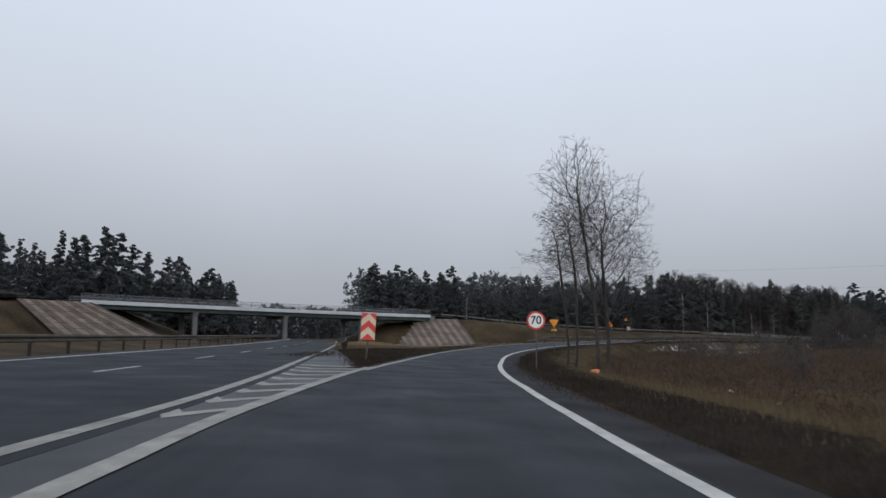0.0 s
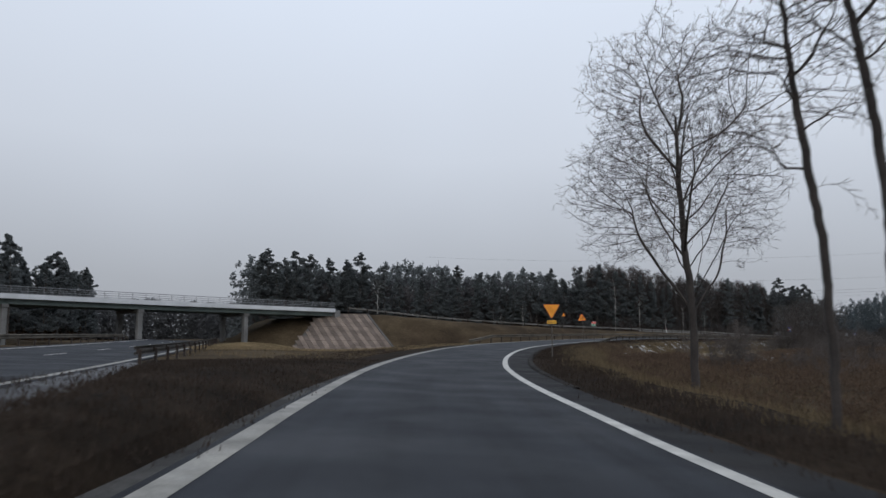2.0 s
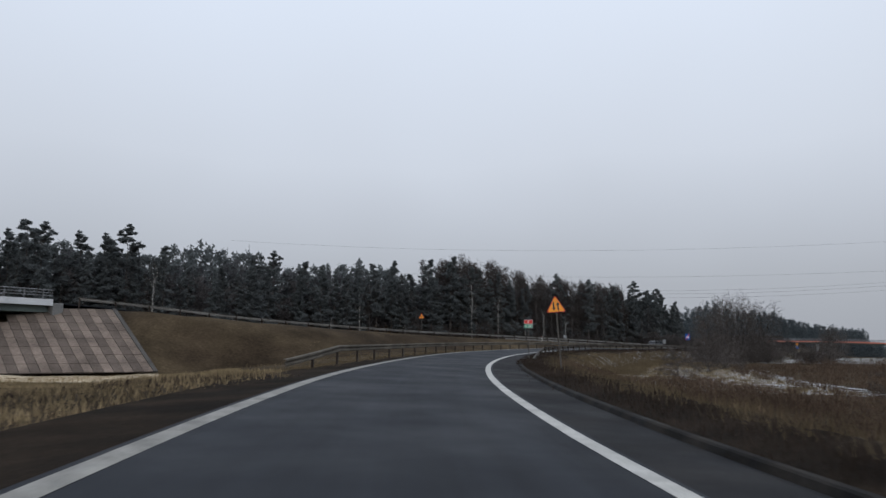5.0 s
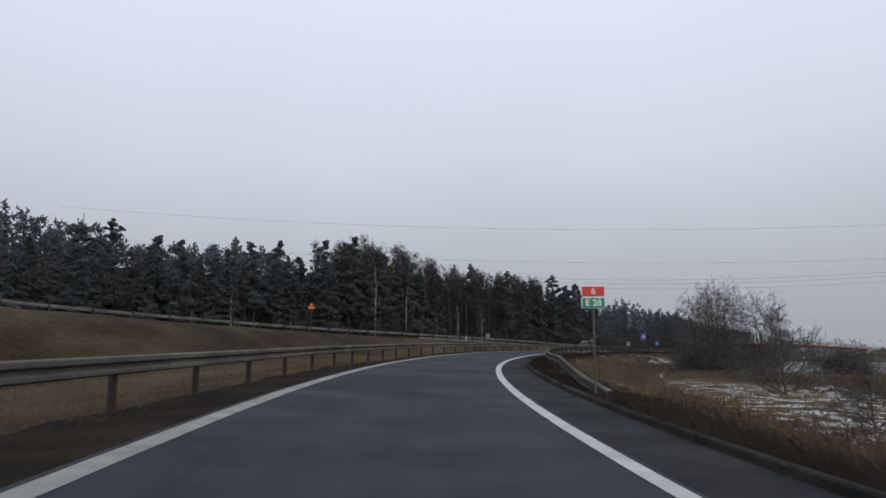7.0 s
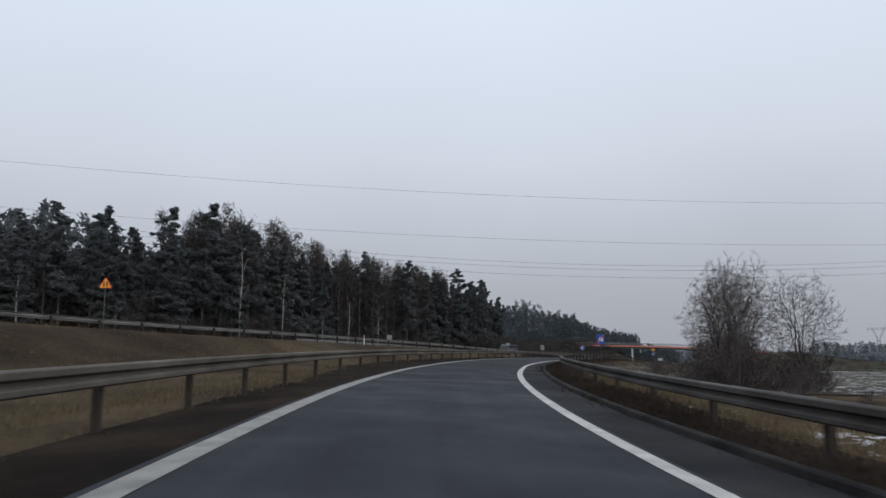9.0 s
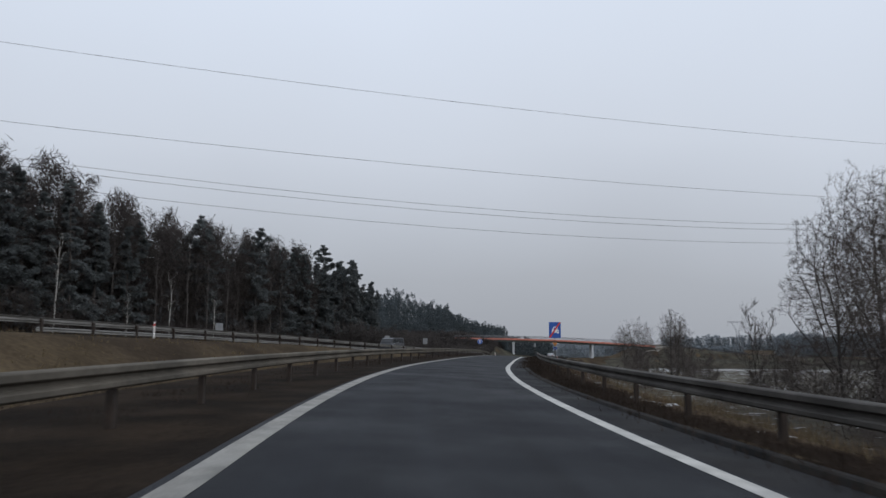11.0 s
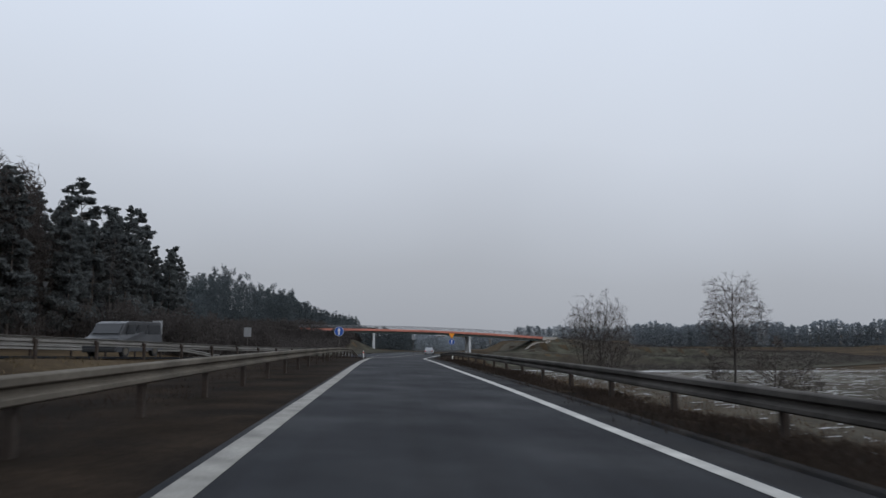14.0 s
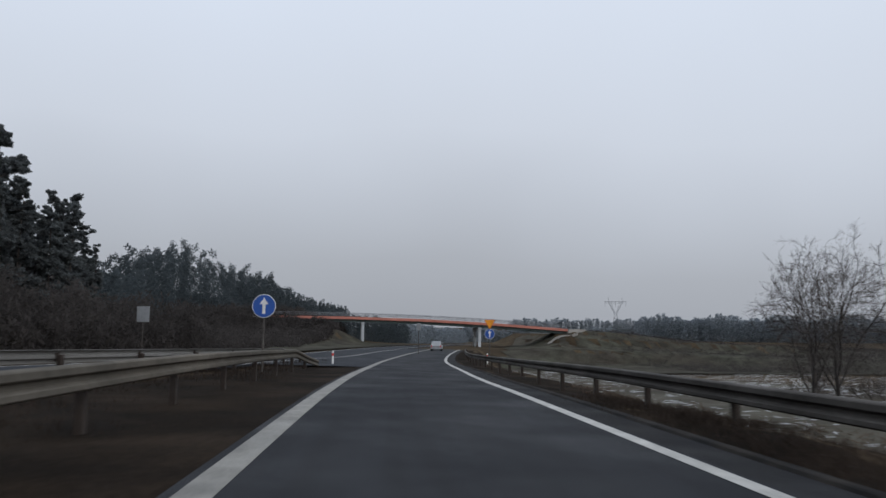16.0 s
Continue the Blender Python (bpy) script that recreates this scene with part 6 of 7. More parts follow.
for x, y, kind, size in ((81.1, 244.5, 0, 0.9), (50.0, 236.0, 3, 0.6), (43.0, 233.5, 3, 0.62), (62.0, 240.0, 3, 0.55), (92.0, 252.0, 0, 0.75), (104.0, 259.5, 3, 0.8), (112.0, 263.0, 0, 0.7), (122.0, 267.5, 0, 0.65), (21.0, 219.0, 3, 0.6), (7.0, 212.0, 0, 0.8)):
    plant(BARES[kind], x, y, size, float(rf.uniform(0, 360)))
LEFT_WOOD = spline([(-118.0, 102.0, 0.0), (-98.0, 118.0, 0.0), (-82.0, 141.0, 0.0), (-70.0, 168.0, 0.0), (-60.0, 196.0, 0.0), (-66.0, 222.0, 0.0), (-84.0, 250.0, 0.0), (-100.0, 300.0, 0.0)], 1.0)
lt_, lr_ = frame_of(LEFT_WOOD)
for gap, back in ((4.0, 0.0), (4.4, 4.5), (5.4, 9.0)):
    for d in np.arange(0, len(LEFT_WOOD) - 1, gap):
        p = LEFT_WOOD[int(d), :2] - lr_[int(d)] * (back + rf.uniform(-2, 2))
        plant(PINES[CONIC[int(rf.integers(0, 2))] if rf.uniform() < 0.5 else int(rf.integers(0, 6))], float(p[0]), float(p[1]), float(rf.uniform(0.85, 1.0)), float(rf.uniform(0, 360)))


# ---- woods too far or too dense to count ----
def thicket(name, line, depth, low, high, count, size, mat, label, seed, slim=1.0, each=14):
    r = np.random.default_rng(seed)
    t, nr = frame_of(line)
    i = r.integers(0, len(line), count)
    back = r.uniform(0, depth, count)
    xy = line[i, :2] - nr[i] * back[:, None]
    g = ground_many(xy[:, 0], xy[:, 1])
    z = g + low + (high - low) * r.uniform(0, 1, count) * (0.75 + 0.25 * np.sin(xy[:, 0] * 0.9 + 1.7 * np.sin(xy[:, 1] * 0.6)))
    v, f = leaf_cards(r, np.c_[xy, z], np.tile((0.9, 0.9, 1.2), (count, 1)), each, size, 1.6, slim)
    o = new(name, fast_mesh(name, v, f, mat))
    return tagged(o, label, "wood", kind="stuff")


def ground_many(x, y):
    i = np.clip(np.searchsorted(gx, x) - 1, 0, len(gx) - 2)
    j = np.clip(np.searchsorted(gy, y) - 1, 0, len(gy) - 2)
    u, v = (x - gx[i]) / (gx[i + 1] - gx[i]), (y - gy[j]) / (gy[j + 1] - gy[j])
    return (GZ[i, j] * (1 - u) + GZ[i + 1, j] * u) * (1 - v) + (GZ[i, j + 1] * (1 - u) + GZ[i + 1, j + 1] * u) * v


# Backing for the wood's dark inside; haze grey is put into the colour.
UNDER = translucent(material("haze_grey_underwood", (0.106, 0.108, 0.112), 0.95, 0.2, 0.3, 4, 0, tint=0.15, spec=0.1))
SHADEWOOD = translucent(material("grey_brown_understorey", (0.115, 0.107, 0.106), 0.95, 0.2, 0.3, 4, 0, tint=0.12, spec=0.1))
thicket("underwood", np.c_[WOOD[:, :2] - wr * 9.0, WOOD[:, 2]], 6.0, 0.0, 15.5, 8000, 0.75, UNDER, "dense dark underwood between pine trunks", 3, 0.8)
# Edge brush, added deeper in to lighten the black gaps as haze would.
thicket("understorey", np.c_[WOOD[:, :2] - wr * 1.5, WOOD[:, 2]], 8.0, 0.0, 12.0, 12000, 0.5, SHADEWOOD, "grey-brown brush filling the dark gaps between the trunks", 14, 0.5, 16)
thicket("underwood", WOOD, 16.0, 0.0, 3.2, 2600, 0.45, BRUSH, "brown undergrowth at the edge of the wood", 4)
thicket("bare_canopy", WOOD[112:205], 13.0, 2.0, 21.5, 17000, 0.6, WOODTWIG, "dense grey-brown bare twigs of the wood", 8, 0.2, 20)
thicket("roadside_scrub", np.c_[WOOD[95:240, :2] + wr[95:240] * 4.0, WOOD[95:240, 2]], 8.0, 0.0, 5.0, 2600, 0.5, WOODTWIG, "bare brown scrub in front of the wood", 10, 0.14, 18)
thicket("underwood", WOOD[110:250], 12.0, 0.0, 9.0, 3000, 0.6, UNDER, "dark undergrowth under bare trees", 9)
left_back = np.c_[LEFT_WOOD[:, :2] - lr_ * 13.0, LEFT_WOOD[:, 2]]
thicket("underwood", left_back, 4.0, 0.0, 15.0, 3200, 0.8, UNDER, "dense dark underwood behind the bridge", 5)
thicket("underwood", LEFT_WOOD, 10.0, 0.0, 3.5, 1200, 0.5, BRUSH, "brown undergrowth behind the bridge", 6)


def far_wood(name, points, rows, high, seed, label, mat=None, gap=1.9, size=1.0, leaf=0.6, count=26):
    """A far stretch of wood: overlapping crowns of slanting cards under an uneven skyline."""
    r = np.random.default_rng(seed)
    line = spline([(*p, 0.0) for p in points], 1.0)
    t, nr = frame_of(line)
    cs, rd = [], []
    for row in range(rows):
        for d in np.arange(0, len(line) - 1, gap):
            i = int(d)
            p = line[i, :2] - nr[i] * (row * 5 + r.uniform(-2, 2)) + t[i] * r.uniform(-2, 2)
            h = (high if not isinstance(high, tuple) else high[0] + (high[1] - high[0]) * min(1.0, d / len(line) * 1.6)) * (0.86 + 0.08 * math.sin(d * 0.13 + seed) + 0.05 * math.sin(d * 0.41)) * r.uniform(0.9, 1.06)
            g = ground_many(p[:1], p[1:])[0]
            for q in range(7):
                u = q / 6
                k = 2.6 * size * (1 - 0.62 * u)
                cs.append((*(p + r.normal(0, 0.5, 2)), g + h * (0.06 + 0.88 * u)))
                rd.append((k, k, h * 0.12 * (1 - 0.45 * u)))
    v, f = leaf_cards(r, np.array(cs), np.array(rd), count, leaf * size, 1.0)
    return tagged(new(name, fast_mesh(name, v, f, mat or NEEDLE)), label, "wood", kind="stuff")


# Conifer tone blued for distance, so a little haze is in the colour.
FARWOOD = translucent(material("hazed_far_conifers", (0.086, 0.101, 0.108), 0.95, 0.2, 0.05, 0.6, 0, tint=0.15, spec=0.1))
# Most distant woods: air haze is put into this pale blue-grey base colour.
DISTANT = translucent(material("haze_painted_conifers", (0.27, 0.30, 0.325), 0.95, 0.15, 0.03, 0.4, 0, tint=0.12, spec=0.1))
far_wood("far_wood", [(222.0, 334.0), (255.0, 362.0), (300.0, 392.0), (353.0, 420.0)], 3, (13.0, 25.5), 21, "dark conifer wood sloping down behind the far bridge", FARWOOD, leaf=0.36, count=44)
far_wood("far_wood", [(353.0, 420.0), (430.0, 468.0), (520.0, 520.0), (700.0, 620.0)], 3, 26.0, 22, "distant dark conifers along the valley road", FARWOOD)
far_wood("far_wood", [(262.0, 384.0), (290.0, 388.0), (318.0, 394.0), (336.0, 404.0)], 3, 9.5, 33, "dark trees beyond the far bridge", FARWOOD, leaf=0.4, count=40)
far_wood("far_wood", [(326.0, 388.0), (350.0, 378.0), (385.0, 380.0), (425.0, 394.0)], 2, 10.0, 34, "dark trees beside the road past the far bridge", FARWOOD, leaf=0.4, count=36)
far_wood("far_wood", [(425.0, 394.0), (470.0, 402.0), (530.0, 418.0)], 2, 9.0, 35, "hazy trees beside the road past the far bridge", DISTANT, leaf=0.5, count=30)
far_wood("far_wood", [(-230.0, 330.0), (-170.0, 300.0), (-110.0, 285.0), (-62.0, 292.0), (-20.0, 268.0), (20.0, 262.0)], 4, 14.0, 23, "distant dark wood beyond the bridge", UNDER, leaf=0.6, count=36)
far_wood("far_wood", [(-74.0, 205.0), (-92.0, 235.0), (-112.0, 262.0), (-132.0, 290.0)], 3, 20.0, 29, "dark wood along the main road beyond the bridge")
far_wood("back_wood", [(-30.0, 232.0), (0.0, 228.0), (30.0, 246.0), (60.0, 262.0), (90.0, 276.0)], 3, 21.0, 26, "dark back rows of the pine wood", gap=1.5)
far_wood("back_wood", [(85.0, 272.0), (115.0, 288.0), (150.0, 303.0), (190.0, 324.0), (215.0, 344.0)], 3, 22.5, 27, "dark back rows behind the bare trees", leaf=0.4, count=36)
far_wood("back_wood", [(-135.0, 112.0), (-112.0, 135.0), (-95.0, 165.0), (-90.0, 195.0), (-105.0, 250.0)], 2, 20.0, 28, "dark back rows of the wood behind the bridge")
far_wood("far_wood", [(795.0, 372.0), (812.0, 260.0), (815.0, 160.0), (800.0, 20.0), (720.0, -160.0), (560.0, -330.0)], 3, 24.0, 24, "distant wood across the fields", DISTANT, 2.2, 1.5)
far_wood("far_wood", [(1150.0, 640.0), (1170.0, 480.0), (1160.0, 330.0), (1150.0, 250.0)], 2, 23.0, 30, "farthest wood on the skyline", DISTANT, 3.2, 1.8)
far_wood("far_wood", [(600.0, 500.0), (640.0, 440.0), (680.0, 380.0), (690.0, 366.0)], 2, 12.0, 32, "haze-coloured trees far along the valley road", DISTANT, 2.6, 1.3)


# ---- grass, brush and snow ----
def blades(name, x, y, height, width, per, mat, label, seed, spread=0.25, lift=0.0):
    r = np.random.default_rng(seed)
    z = ground_many(x, y) + lift
    n = len(x) * per
    x, y, z, h = (np.repeat(a, per) for a in (x, y, z, height))
    x, y = x + r.normal(0, spread, n), y + r.normal(0, spread, n)
    az = r.uniform(0, 2 * math.pi, n)
    lean = r.uniform(0.1, 0.7, n) * h
    h = h * r.uniform(0.5, 1.1, n)
    side = np.stack([-np.sin(az), np.cos(az), 0 * az], -1) * width
    base = np.stack([x, y, z - 0.03], -1)
    tip = base + np.stack([np.cos(az) * lean, np.sin(az) * lean, h], -1)
    v = np.stack([base - side, base + side, tip], 1).reshape(-1, 3)
    return tagged(new(name, fast_mesh(name, v, np.arange(3 * n).reshape(-1, 3).tolist(), mat)), label, "grass", kind="stuff")


rg = np.random.default_rng(12)


def scatter(n, s0, s1, l0, l1):
    p = on_ramp(rg.uniform(s0, s1, n), rg.uniform(l0, l1, n))
    return p[:, 0], p[:, 1]


x, y = scatter(9000, 0, 300, 3.8, 6.0)
keep = np.hypot(x - 0, y - 0) > 3
blades("verge_grass", x[keep], y[keep], np.full(keep.sum(), 0.15), 0.010, 8, DARKGRASS, "short brown grass along the shoulder", 31, lift=0.12)
x, y = scatter(3600, 60, 165, 5.0, 16.0)
more = scatter(1500, 3, 30, 6.5, 14.0)
x, y = np.r_[x, more[0]], np.r_[y, more[1]]
blades("dry_grass", x, y, np.full(len(x), 0.42), 0.012, 6, STRAW, "tufts of straw-coloured dry grass", 32)


def brush_clumps(name, x, y, height, mat, label, seed, count=20, size=0.22, wide=0.5, lift=0.0):
    """Low tangled clumps of thin dead stems."""
    r = np.random.default_rng(seed)
    g = ground_many(x, y)
    c = np.stack([x, y, g + height * 0.42 + lift], -1)
    rad = np.stack([np.full(len(x), wide), np.full(len(x), wide), height * 0.5], -1)
    v, f = leaf_cards(r, c, rad, count, size, 1.8, 0.16)
    return tagged(new(name, fast_mesh(name, v, f, mat)), label, "scrub", kind="stuff")


s_, l_ = rg.uniform(14, 118, 8500), rg.uniform(8.5, 66.0, 8500)
tall = np.interp(l_, (7.5, 12, 30, 66), (0.35, 0.8, 1.3, 1.9)) * rg.uniform(0.6, 1.15, len(l_)) * np.interp(s_, (14, 24), (0.5, 1))
p = on_ramp(s_, l_)
brush_clumps("dead_weeds", p[:, 0], p[:, 1], tall, BRUSH, "dense brown dead weeds in the hollow", 33)
s_, l_ = rg.uniform(118, 185, 3000), rg.uniform(22.0, 66.0, 3000)
p = on_ramp(s_, l_)
brush_clumps("dead_weeds", p[:, 0], p[:, 1], np.interp(l_, (22, 32, 66), (0.6, 1.6, 2.4)) * rg.uniform(0.6, 1.1, len(l_)), BRUSH, "tall brown scrub beyond the snow", 39)
s_, l_ = rg.uniform(120, 300, 9000), rg.uniform(0.0, 1.0, 9000)
p = on_ramp(s_, line_right(s_) + 1.5 + l_ * 1.4)
brush_clumps("verge_weeds", p[:, 0], p[:, 1], np.full(9000, 0.09), DARKGRASS, "dark red-brown weeds under the guardrail", 40, 6, 0.09, 0.16, 0.13)
s_, l_ = rg.uniform(108, 136, 1100), rg.uniform(6.0, 17.0, 1100)
p = on_ramp(s_, l_)
brush_clumps("dead_weeds", p[:, 0], p[:, 1], rg.uniform(0.4, 0.85, 1100) * np.interp(l_, (6, 9), (0.5, 1)), BRUSH, "brown dead weeds before the snowy hollow", 58, 16, 0.2, 0.5)
c_ = np.repeat(np.array([(90.5, 169.5), (92.5, 170.0), (95.0, 170.5), (97.5, 168.6), (100.0, 169.0), (88.0, 170.5), (95.7, 157.5), (97.5, 156.0)]), 130, 0)
p = c_ + rg.normal(0, 1.0, c_.shape)
brush_clumps("thicket", p[:, 0], p[:, 1], rg.uniform(1.5, 4.4, len(p)), TWIG, "dense grey-brown thicket round the willow stems", 46, 26, 0.3, 0.6)
x, y = scatter(6500, 112, 290, 5.7, 24.0)
blades("dry_grass", x, y, np.full(len(x), 0.26), 0.014, 6, STRAW, "patchy dry grass among old snow", 34)
x, y = scatter(4200, 150, 225, 7.2, 13.0)
blades("tall_grass", x, y, rg.uniform(0.35, 0.65, len(x)), 0.012, 10, STRAW, "tall straw-coloured grass beside the guardrail", 54, 0.3)
x, y = scatter(4200, 124, 180, 6.6, 24.0)
blades("dry_grass", x, y, rg.uniform(0.14, 0.3, len(x)), 0.016, 7, OCHRE, "pale straw-coloured grass among the snow", 62, 0.3)
x, y = scatter(5200, 6, 130, 5.4, 12.0)
blades("dry_grass", x, y, rg.uniform(0.15, 0.38, len(x)), 0.013, 7, STRAW, "straw-coloured grass on the inner verge", 63, 0.3)
x, y = scatter(700, 150, 290, 6.4, 20.0)
blades("dead_weeds", x, y, rg.uniform(0.2, 0.6, len(x)), 0.014, 6, BRUSH, "brown dead weeds below the guardrail", 35)
x, y = scatter(2600, 105, 192, -9.5, -4.9)
blades("dry_grass", x, y, np.full(len(x), 0.2), 0.014, 6, STRAW, "short straw-coloured grass behind the guardrail", 57)
more = scatter(2200, 40, 104, -10.5, -4.0), scatter(5600, 192, 330, -10.5, -3.4)
x, y = np.r_[more[0][0], more[1][0]], np.r_[more[0][1], more[1][1]]
blades("verge_grass", x, y, np.full(len(x), 0.2), 0.012, 5, DARKGRASS, "short dark grass on the outer verge", 36, lift=0.1)
x, y = scatter(5000, 70, 300, -26.0, -7.5)
blades("dry_grass", x, y, np.full(len(x), 0.25), 0.02, 5, STRAW, "thin dry grass on the road bank", 37)
k = rg.integers(0, MOUND.shape[0] - 1, 2600)
u = rg.uniform(0.04, 0.96, 2600)
at = np.array([0, 0.12, 0.3, 0.5, 0.7, 0.88, 1.0])
mp = np.stack([[np.interp(b_, at, MOUND[a_, :, c]) for c in range(3)] for a_, b_ in zip(k, u)])
mp[:, 1] += rg.uniform(-0.7, 0.7, len(mp))
blades("verge_grass", mp[:, 0], mp[:, 1], np.full(len(mp), 0.13), 0.010, 8, DARKGRASS, "dark grass on the traffic island", 38, lift=mp[:, 2] - ground_many(mp[:, 0], mp[:, 1]))


def snow_patches(name, x, y, radius, stretch, turn, label, seed, lift=0.012):
    r = np.random.default_rng(seed)
    n, k = len(x), 9
    ang = np.arange(k) * 2 * math.pi / k
    rad = radius[:, None] * r.uniform(0.25, 1.25, (n, k))
    lx, ly = np.cos(ang)[None] * rad * stretch[:, None], np.sin(ang)[None] * rad
    c, s_ = np.cos(turn), np.sin(turn)
    px_, py_ = x[:, None] + lx * c - ly * s_, y[:, None] + lx * s_ + ly * c
    pz = ground_many(px_.ravel(), py_.ravel()).reshape(n, k) + lift
    cz = ground_many(x, y) + lift + 0.012 + 0.06 * radius
    v = np.concatenate([np.stack([px_, py_, pz], -1), np.stack([x, y, cz], -1)[:, None]], 1).reshape(-1, 3)
    f = [(i * (k + 1) + a, i * (k + 1) + (a + 1) % k, i * (k + 1) + k) for i in range(n) for a in range(k)]
    o = tagged(new(name, fast_mesh(name, v, f, SNOW)), label, "snow", kind="stuff")
    return o


def ramp_inner(x, y):
    """Whether a place lies far enough in from the slip road for snow to be left there."""
    k = int(np.argmin(((RAMP[:, :2] - (x, y)) ** 2).sum(1)))
    lat = float((np.array((x, y)) - RAMP[k, :2]) @ NOR[k])
    return lat > np.interp(k - S0, (120, 134, 150, 160, 172), (9.0, 7.2, 7.2, 7.2, 6.5))


def clumped(n, s0, s1, l0, l1, freq, cut):
    s, l = rg.uniform(s0, s1, n), rg.uniform(l0, l1, n)
    p = on_ramp(s, l)
    keep = np.array([noise.noise(Vector((a * freq, b * freq, 0.3))) > cut for a, b in p[:, :2]])
    return p[keep, 0], p[keep, 1]


x, y = clumped(18000, 124, 176, 6.4, 26.0, 0.9, 0.02)
far_in = np.array([ramp_inner(a, b) for a, b in zip(x, y)])
x, y = x[far_in], y[far_in]
snow_patches("snow_patches", x, y, rg.uniform(0.05, 0.24, len(x)), rg.uniform(0.9, 1.8, len(x)), 0.6, "patches of old snow among dead grass", 41)
x, y = clumped(20000, 184, 330, 6.0, 14.0, 1.2, 0.04)
snow_patches("snow_patches", x, y, rg.uniform(0.025, 0.075, len(x)), rg.uniform(1.2, 3.5, len(x)), 0.5, "thin snow below the guardrail", 42)
x, y = clumped(9000, 176, 250, 6.1, 11.0, 0.6, 0.05)
snow_patches("snow_patches", x, y, rg.uniform(0.03, 0.10, len(x)), rg.uniform(1.0, 2.5, len(x)), 0.3, "old snow lying just beyond the guardrail", 45, 0.04)
fs, fl = np.meshgrid(np.arange(206, 520, 2.5), np.arange(11, 204, 2.5), indexing="ij")
fp = on_ramp(fs.ravel(), fl.ravel())
fz = ground_many(fp[:, 0], fp[:, 1]) + 0.08
tilled = (fl < np.interp(fs, (206, 280, 330, 400), (204, 150, 45, 24))).ravel()
field = tagged(mesh_object("field", np.c_[fp[:, :2], fz], [f[::-1] for f in grid_faces(*fs.shape) if all(tilled[i] for i in f)], material("winter_field", (0.084, 0.078, 0.062), 1.0, 0.3, 0.2, 2.5, 0.4, second=(0.060, 0.052, 0.041), mix_scale=0.06, spec=0.03)),
               "grey-green winter field dusted with snow", "field", kind="structure")
x, y = clumped(3200, 200, 420, 18.0, 130.0, 0.06, 0.05)
snow_patches("field_snow", x, y, rg.uniform(0.05, 0.16, len(x)), rg.uniform(4, 12, len(x)), -0.75, "streaks of thin snow along the furrows", 43, 0.1)

x, y = clumped(22000, 206, 400, 9.0, 60.0, 0.8, 0.06)
snow_patches("field_snow", x, y, rg.uniform(0.02, 0.075, len(x)), rg.uniform(2, 8, len(x)), -0.75, "mottled thin snow on the near field", 44, 0.1)
s_, l_ = rg.uniform(190, 310, 5200), rg.uniform(5.7, 15.0, 5200)
p = on_ramp(s_, l_)
brush_clumps("dead_weeds", p[:, 0], p[:, 1], rg.uniform(0.12, 0.4, len(l_)), BRUSH, "low red-brown weeds among thin snow", 61, 9, 0.11, 0.3)
# rough grass on the banks of the far bridge
def tilled_at(q):
    """Which places lie within the field."""
    k = np.array([((RAMP[:, :2] - a) ** 2).sum(1).argmin() for a in q])
    lat = ((q - RAMP[k, :2]) * NOR[k]).sum(1)
    return (k - S0 < 400) & (lat > 11) & (lat < np.interp(k - S0, (206, 280, 330, 400), (204, 150, 45, 24)))


ROUGH = material("rough_winter_grass", (0.062, 0.061, 0.046), 1.0, 0.35, 0.3, 3.0, 0.5, second=(0.047, 0.041, 0.033), mix_scale=0.1, sharp=(0.35, 0.65), spec=0.03)
rb, rw = np.meshgrid(np.arange(-34.0, 190.0, 2.5), np.arange(-72.0, 13.0, 2.5), indexing="ij")
rp = np.stack([331.0 + 0.65 * rb + 0.76 * rw, 283.0 - 0.76 * rb + 0.65 * rw], -1).reshape(-1, 2)
clear = np.array([((RAMP[:, :2] - q) ** 2).sum(1).min() > 81.0 for q in rp])
tagged(mesh_object("rough_grass", np.c_[rp, ground_many(rp[:, 0], rp[:, 1]) + np.where(tilled_at(rp), 0.03, 0.2)], [f[::-1] for f in grid_faces(*rb.shape) if all(clear[i] for i in f)], ROUGH), "dull grey-green rough grass on the far embankment", "grass", kind="structure")
ui = np.flatnonzero((UPPER[:, 0] > 205) & (UPPER[:, 0] < 345))[::3]
rp = (UPPER[ui, None, :2] - nl[ui, None] * np.arange(12.0, 78.0, 2.5)[None, :, None])
rq = rp.reshape(-1, 2)
tagged(mesh_object("rough_grass", np.c_[rq, ground_many(rq[:, 0], rq[:, 1]) + 0.2], grid_faces(*rp.shape[:2]), ROUGH), "dull rough grass on the bank below the far bridge", "grass", kind="structure")
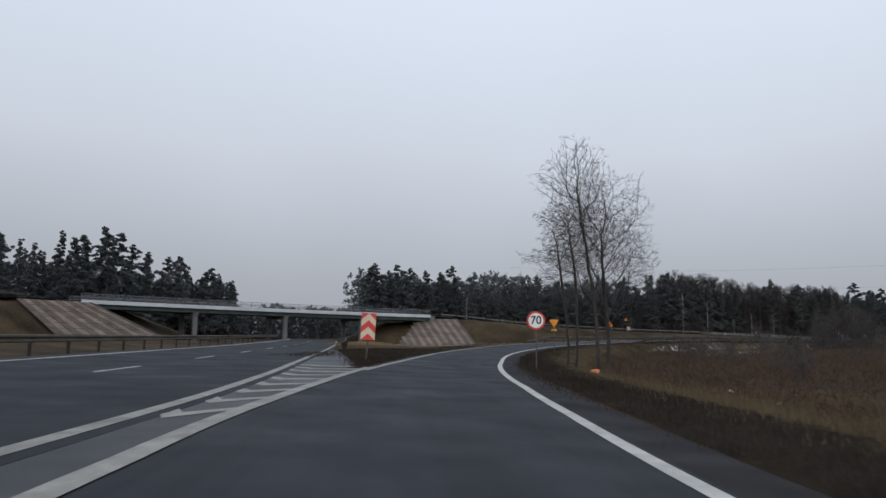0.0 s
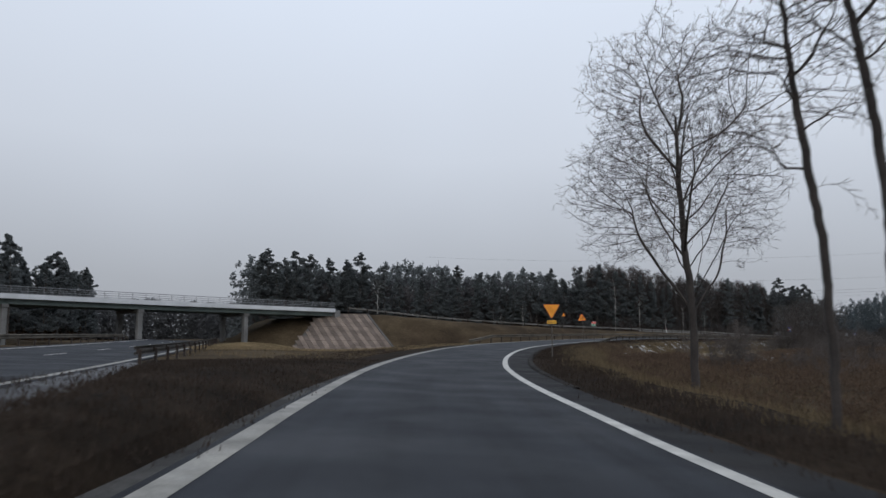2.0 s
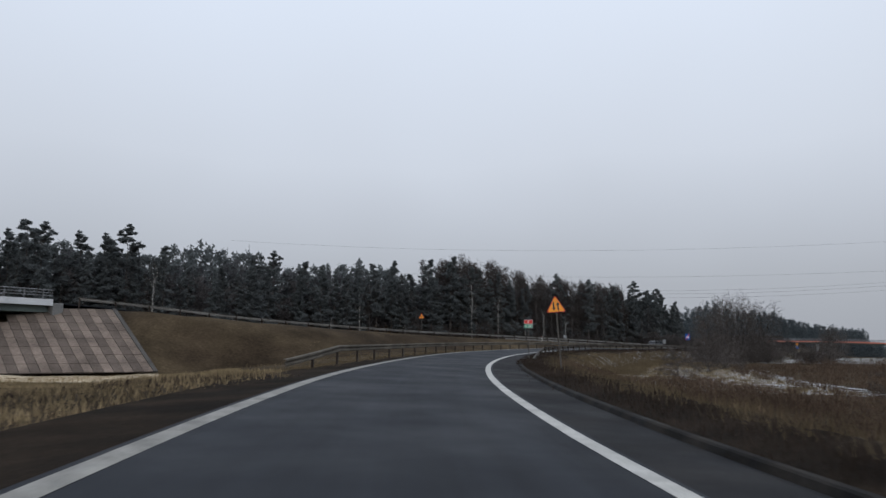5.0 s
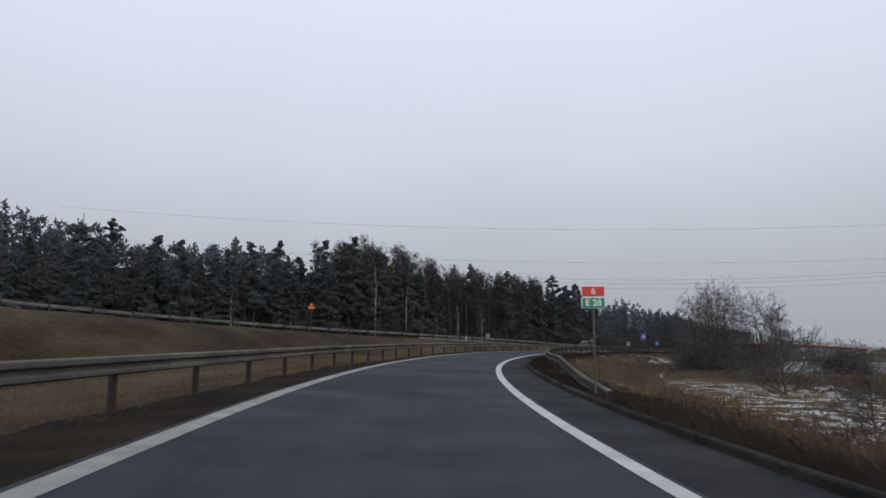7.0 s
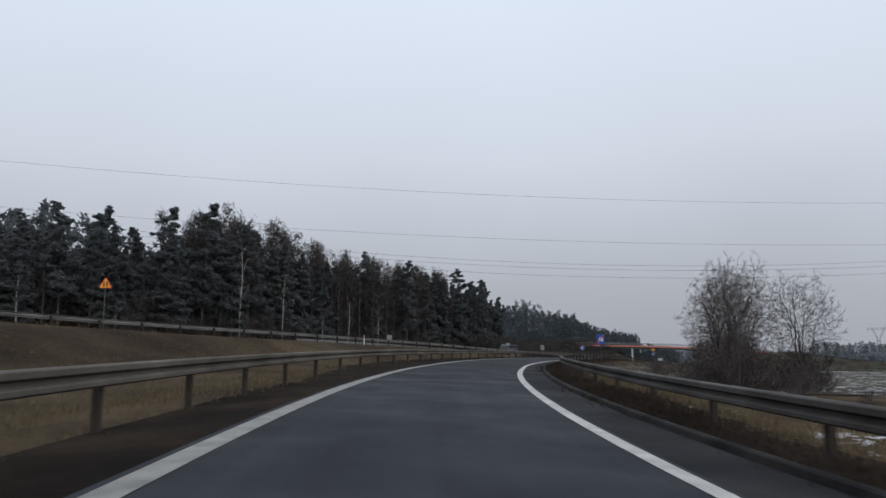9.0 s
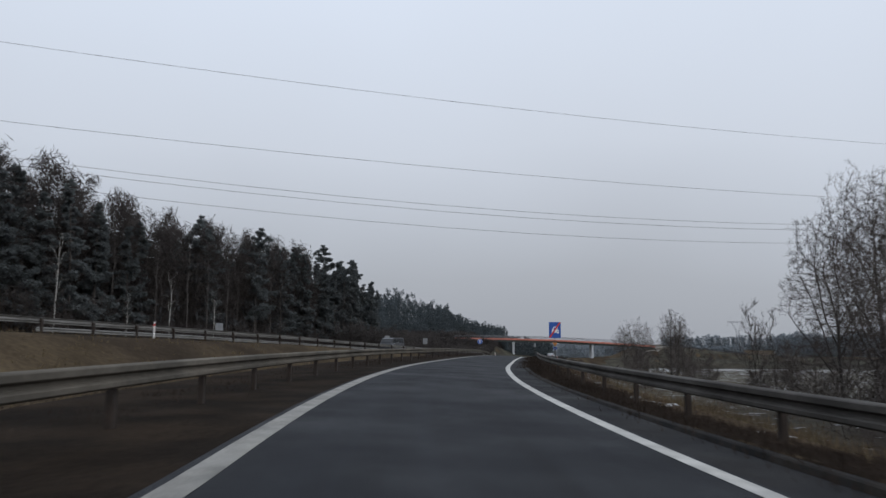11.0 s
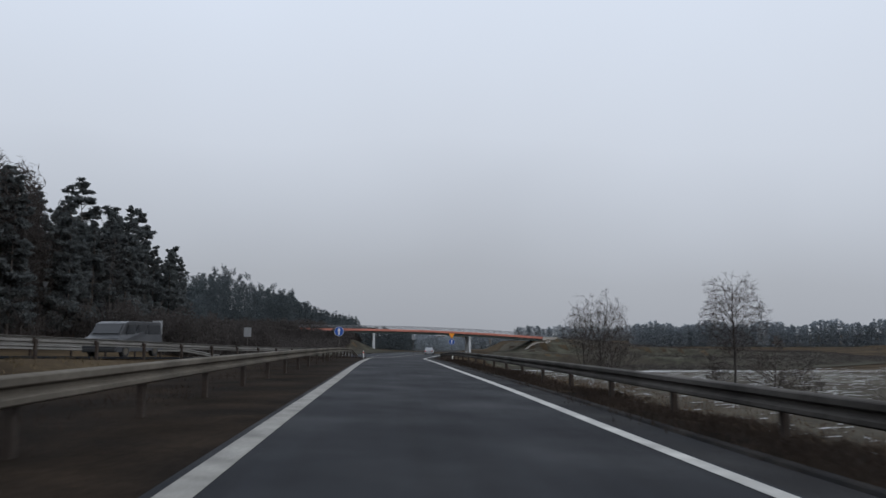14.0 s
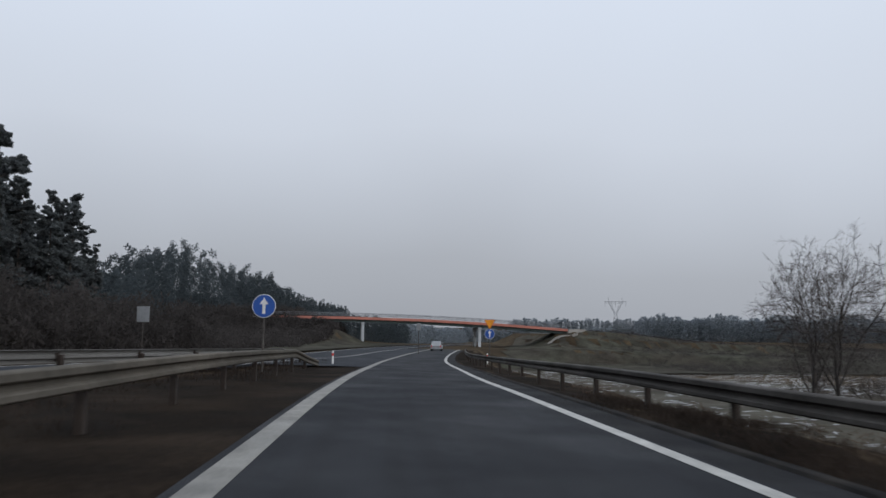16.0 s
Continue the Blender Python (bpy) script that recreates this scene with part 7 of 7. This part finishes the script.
# scrub on the banks of the far bridge
SCRUB = translucent(material("grey_brown_scrub", (0.074, 0.066, 0.062), 0.95, 0.25, 0.3, 4, 0, tint=0.2, spec=0.1))
bank = spline([(164.0, 268.0, 0.0), (193.0, 284.0, 0.0), (227.0, 304.0, 0.0), (262.0, 330.0, 0.0)], 1.0)
thicket("bank_scrub", spline([(246.0, 312.0, 0.0), (266.0, 326.0, 0.0), (284.0, 341.0, 0.0)], 1.0), 14.0, 0.0, 1.6, 1500, 0.3, SCRUB, "low dark scrub on the bank below the far bridge", 55, 0.5, 16)
thicket("bank_scrub", spline([(262.0, 322.0, 0.0), (280.0, 330.0, 0.0), (300.0, 339.0, 0.0)], 1.0), 26.0, 0.0, 1.8, 4500, 0.4, SCRUB, "dark brush on the slope under the far bridge", 56, 0.5, 16)
thicket("bank_scrub", spline([(266.0, 336.0, 0.0), (298.0, 350.0, 0.0), (332.0, 366.0, 0.0)], 1.0), 44.0, 0.0, 3.2, 6500, 0.45, SCRUB, "dark scrub in the hollow behind the far bridge", 59, 0.5, 14)
thicket("bank_scrub", bank[:48], 14.0, 0.0, 5.5, 2400, 0.3, SCRUB, "dark scrub on the bank before the far bridge", 51, 0.6, 22)
thicket("bank_scrub", bank[48:], 16.0, 0.0, 2.0, 2200, 0.3, SCRUB, "low scrub on the bank running up to the far bridge", 60, 0.6, 18)
bd = rg.uniform(2, 150, 7500)
bw = rg.uniform(-60, 12, 7500)
bx, by = 331.0 + 0.65 * bd + 0.76 * bw, 283.0 - 0.76 * bd + 0.65 * bw
brush_clumps("bank_scrub", bx, by, rg.uniform(0.4, 1.3, len(bx)), SCRUB, "brown brush on the far embankment", 52, 14, 0.35, 0.9)

n = 9000
gx_, gy_ = rg.uniform(-15, 12, n), rg.uniform(92, 150, n)
ok = gx_ < np.interp(gy_, RAMP[:260, 1], RAMP[:260, 0]) - 5.0
blades("dry_grass", gx_[ok], gy_[ok], np.full(ok.sum(), 0.26), 0.03, 6, OCHRE, "ochre dry grass before the slab-faced bank", 53)
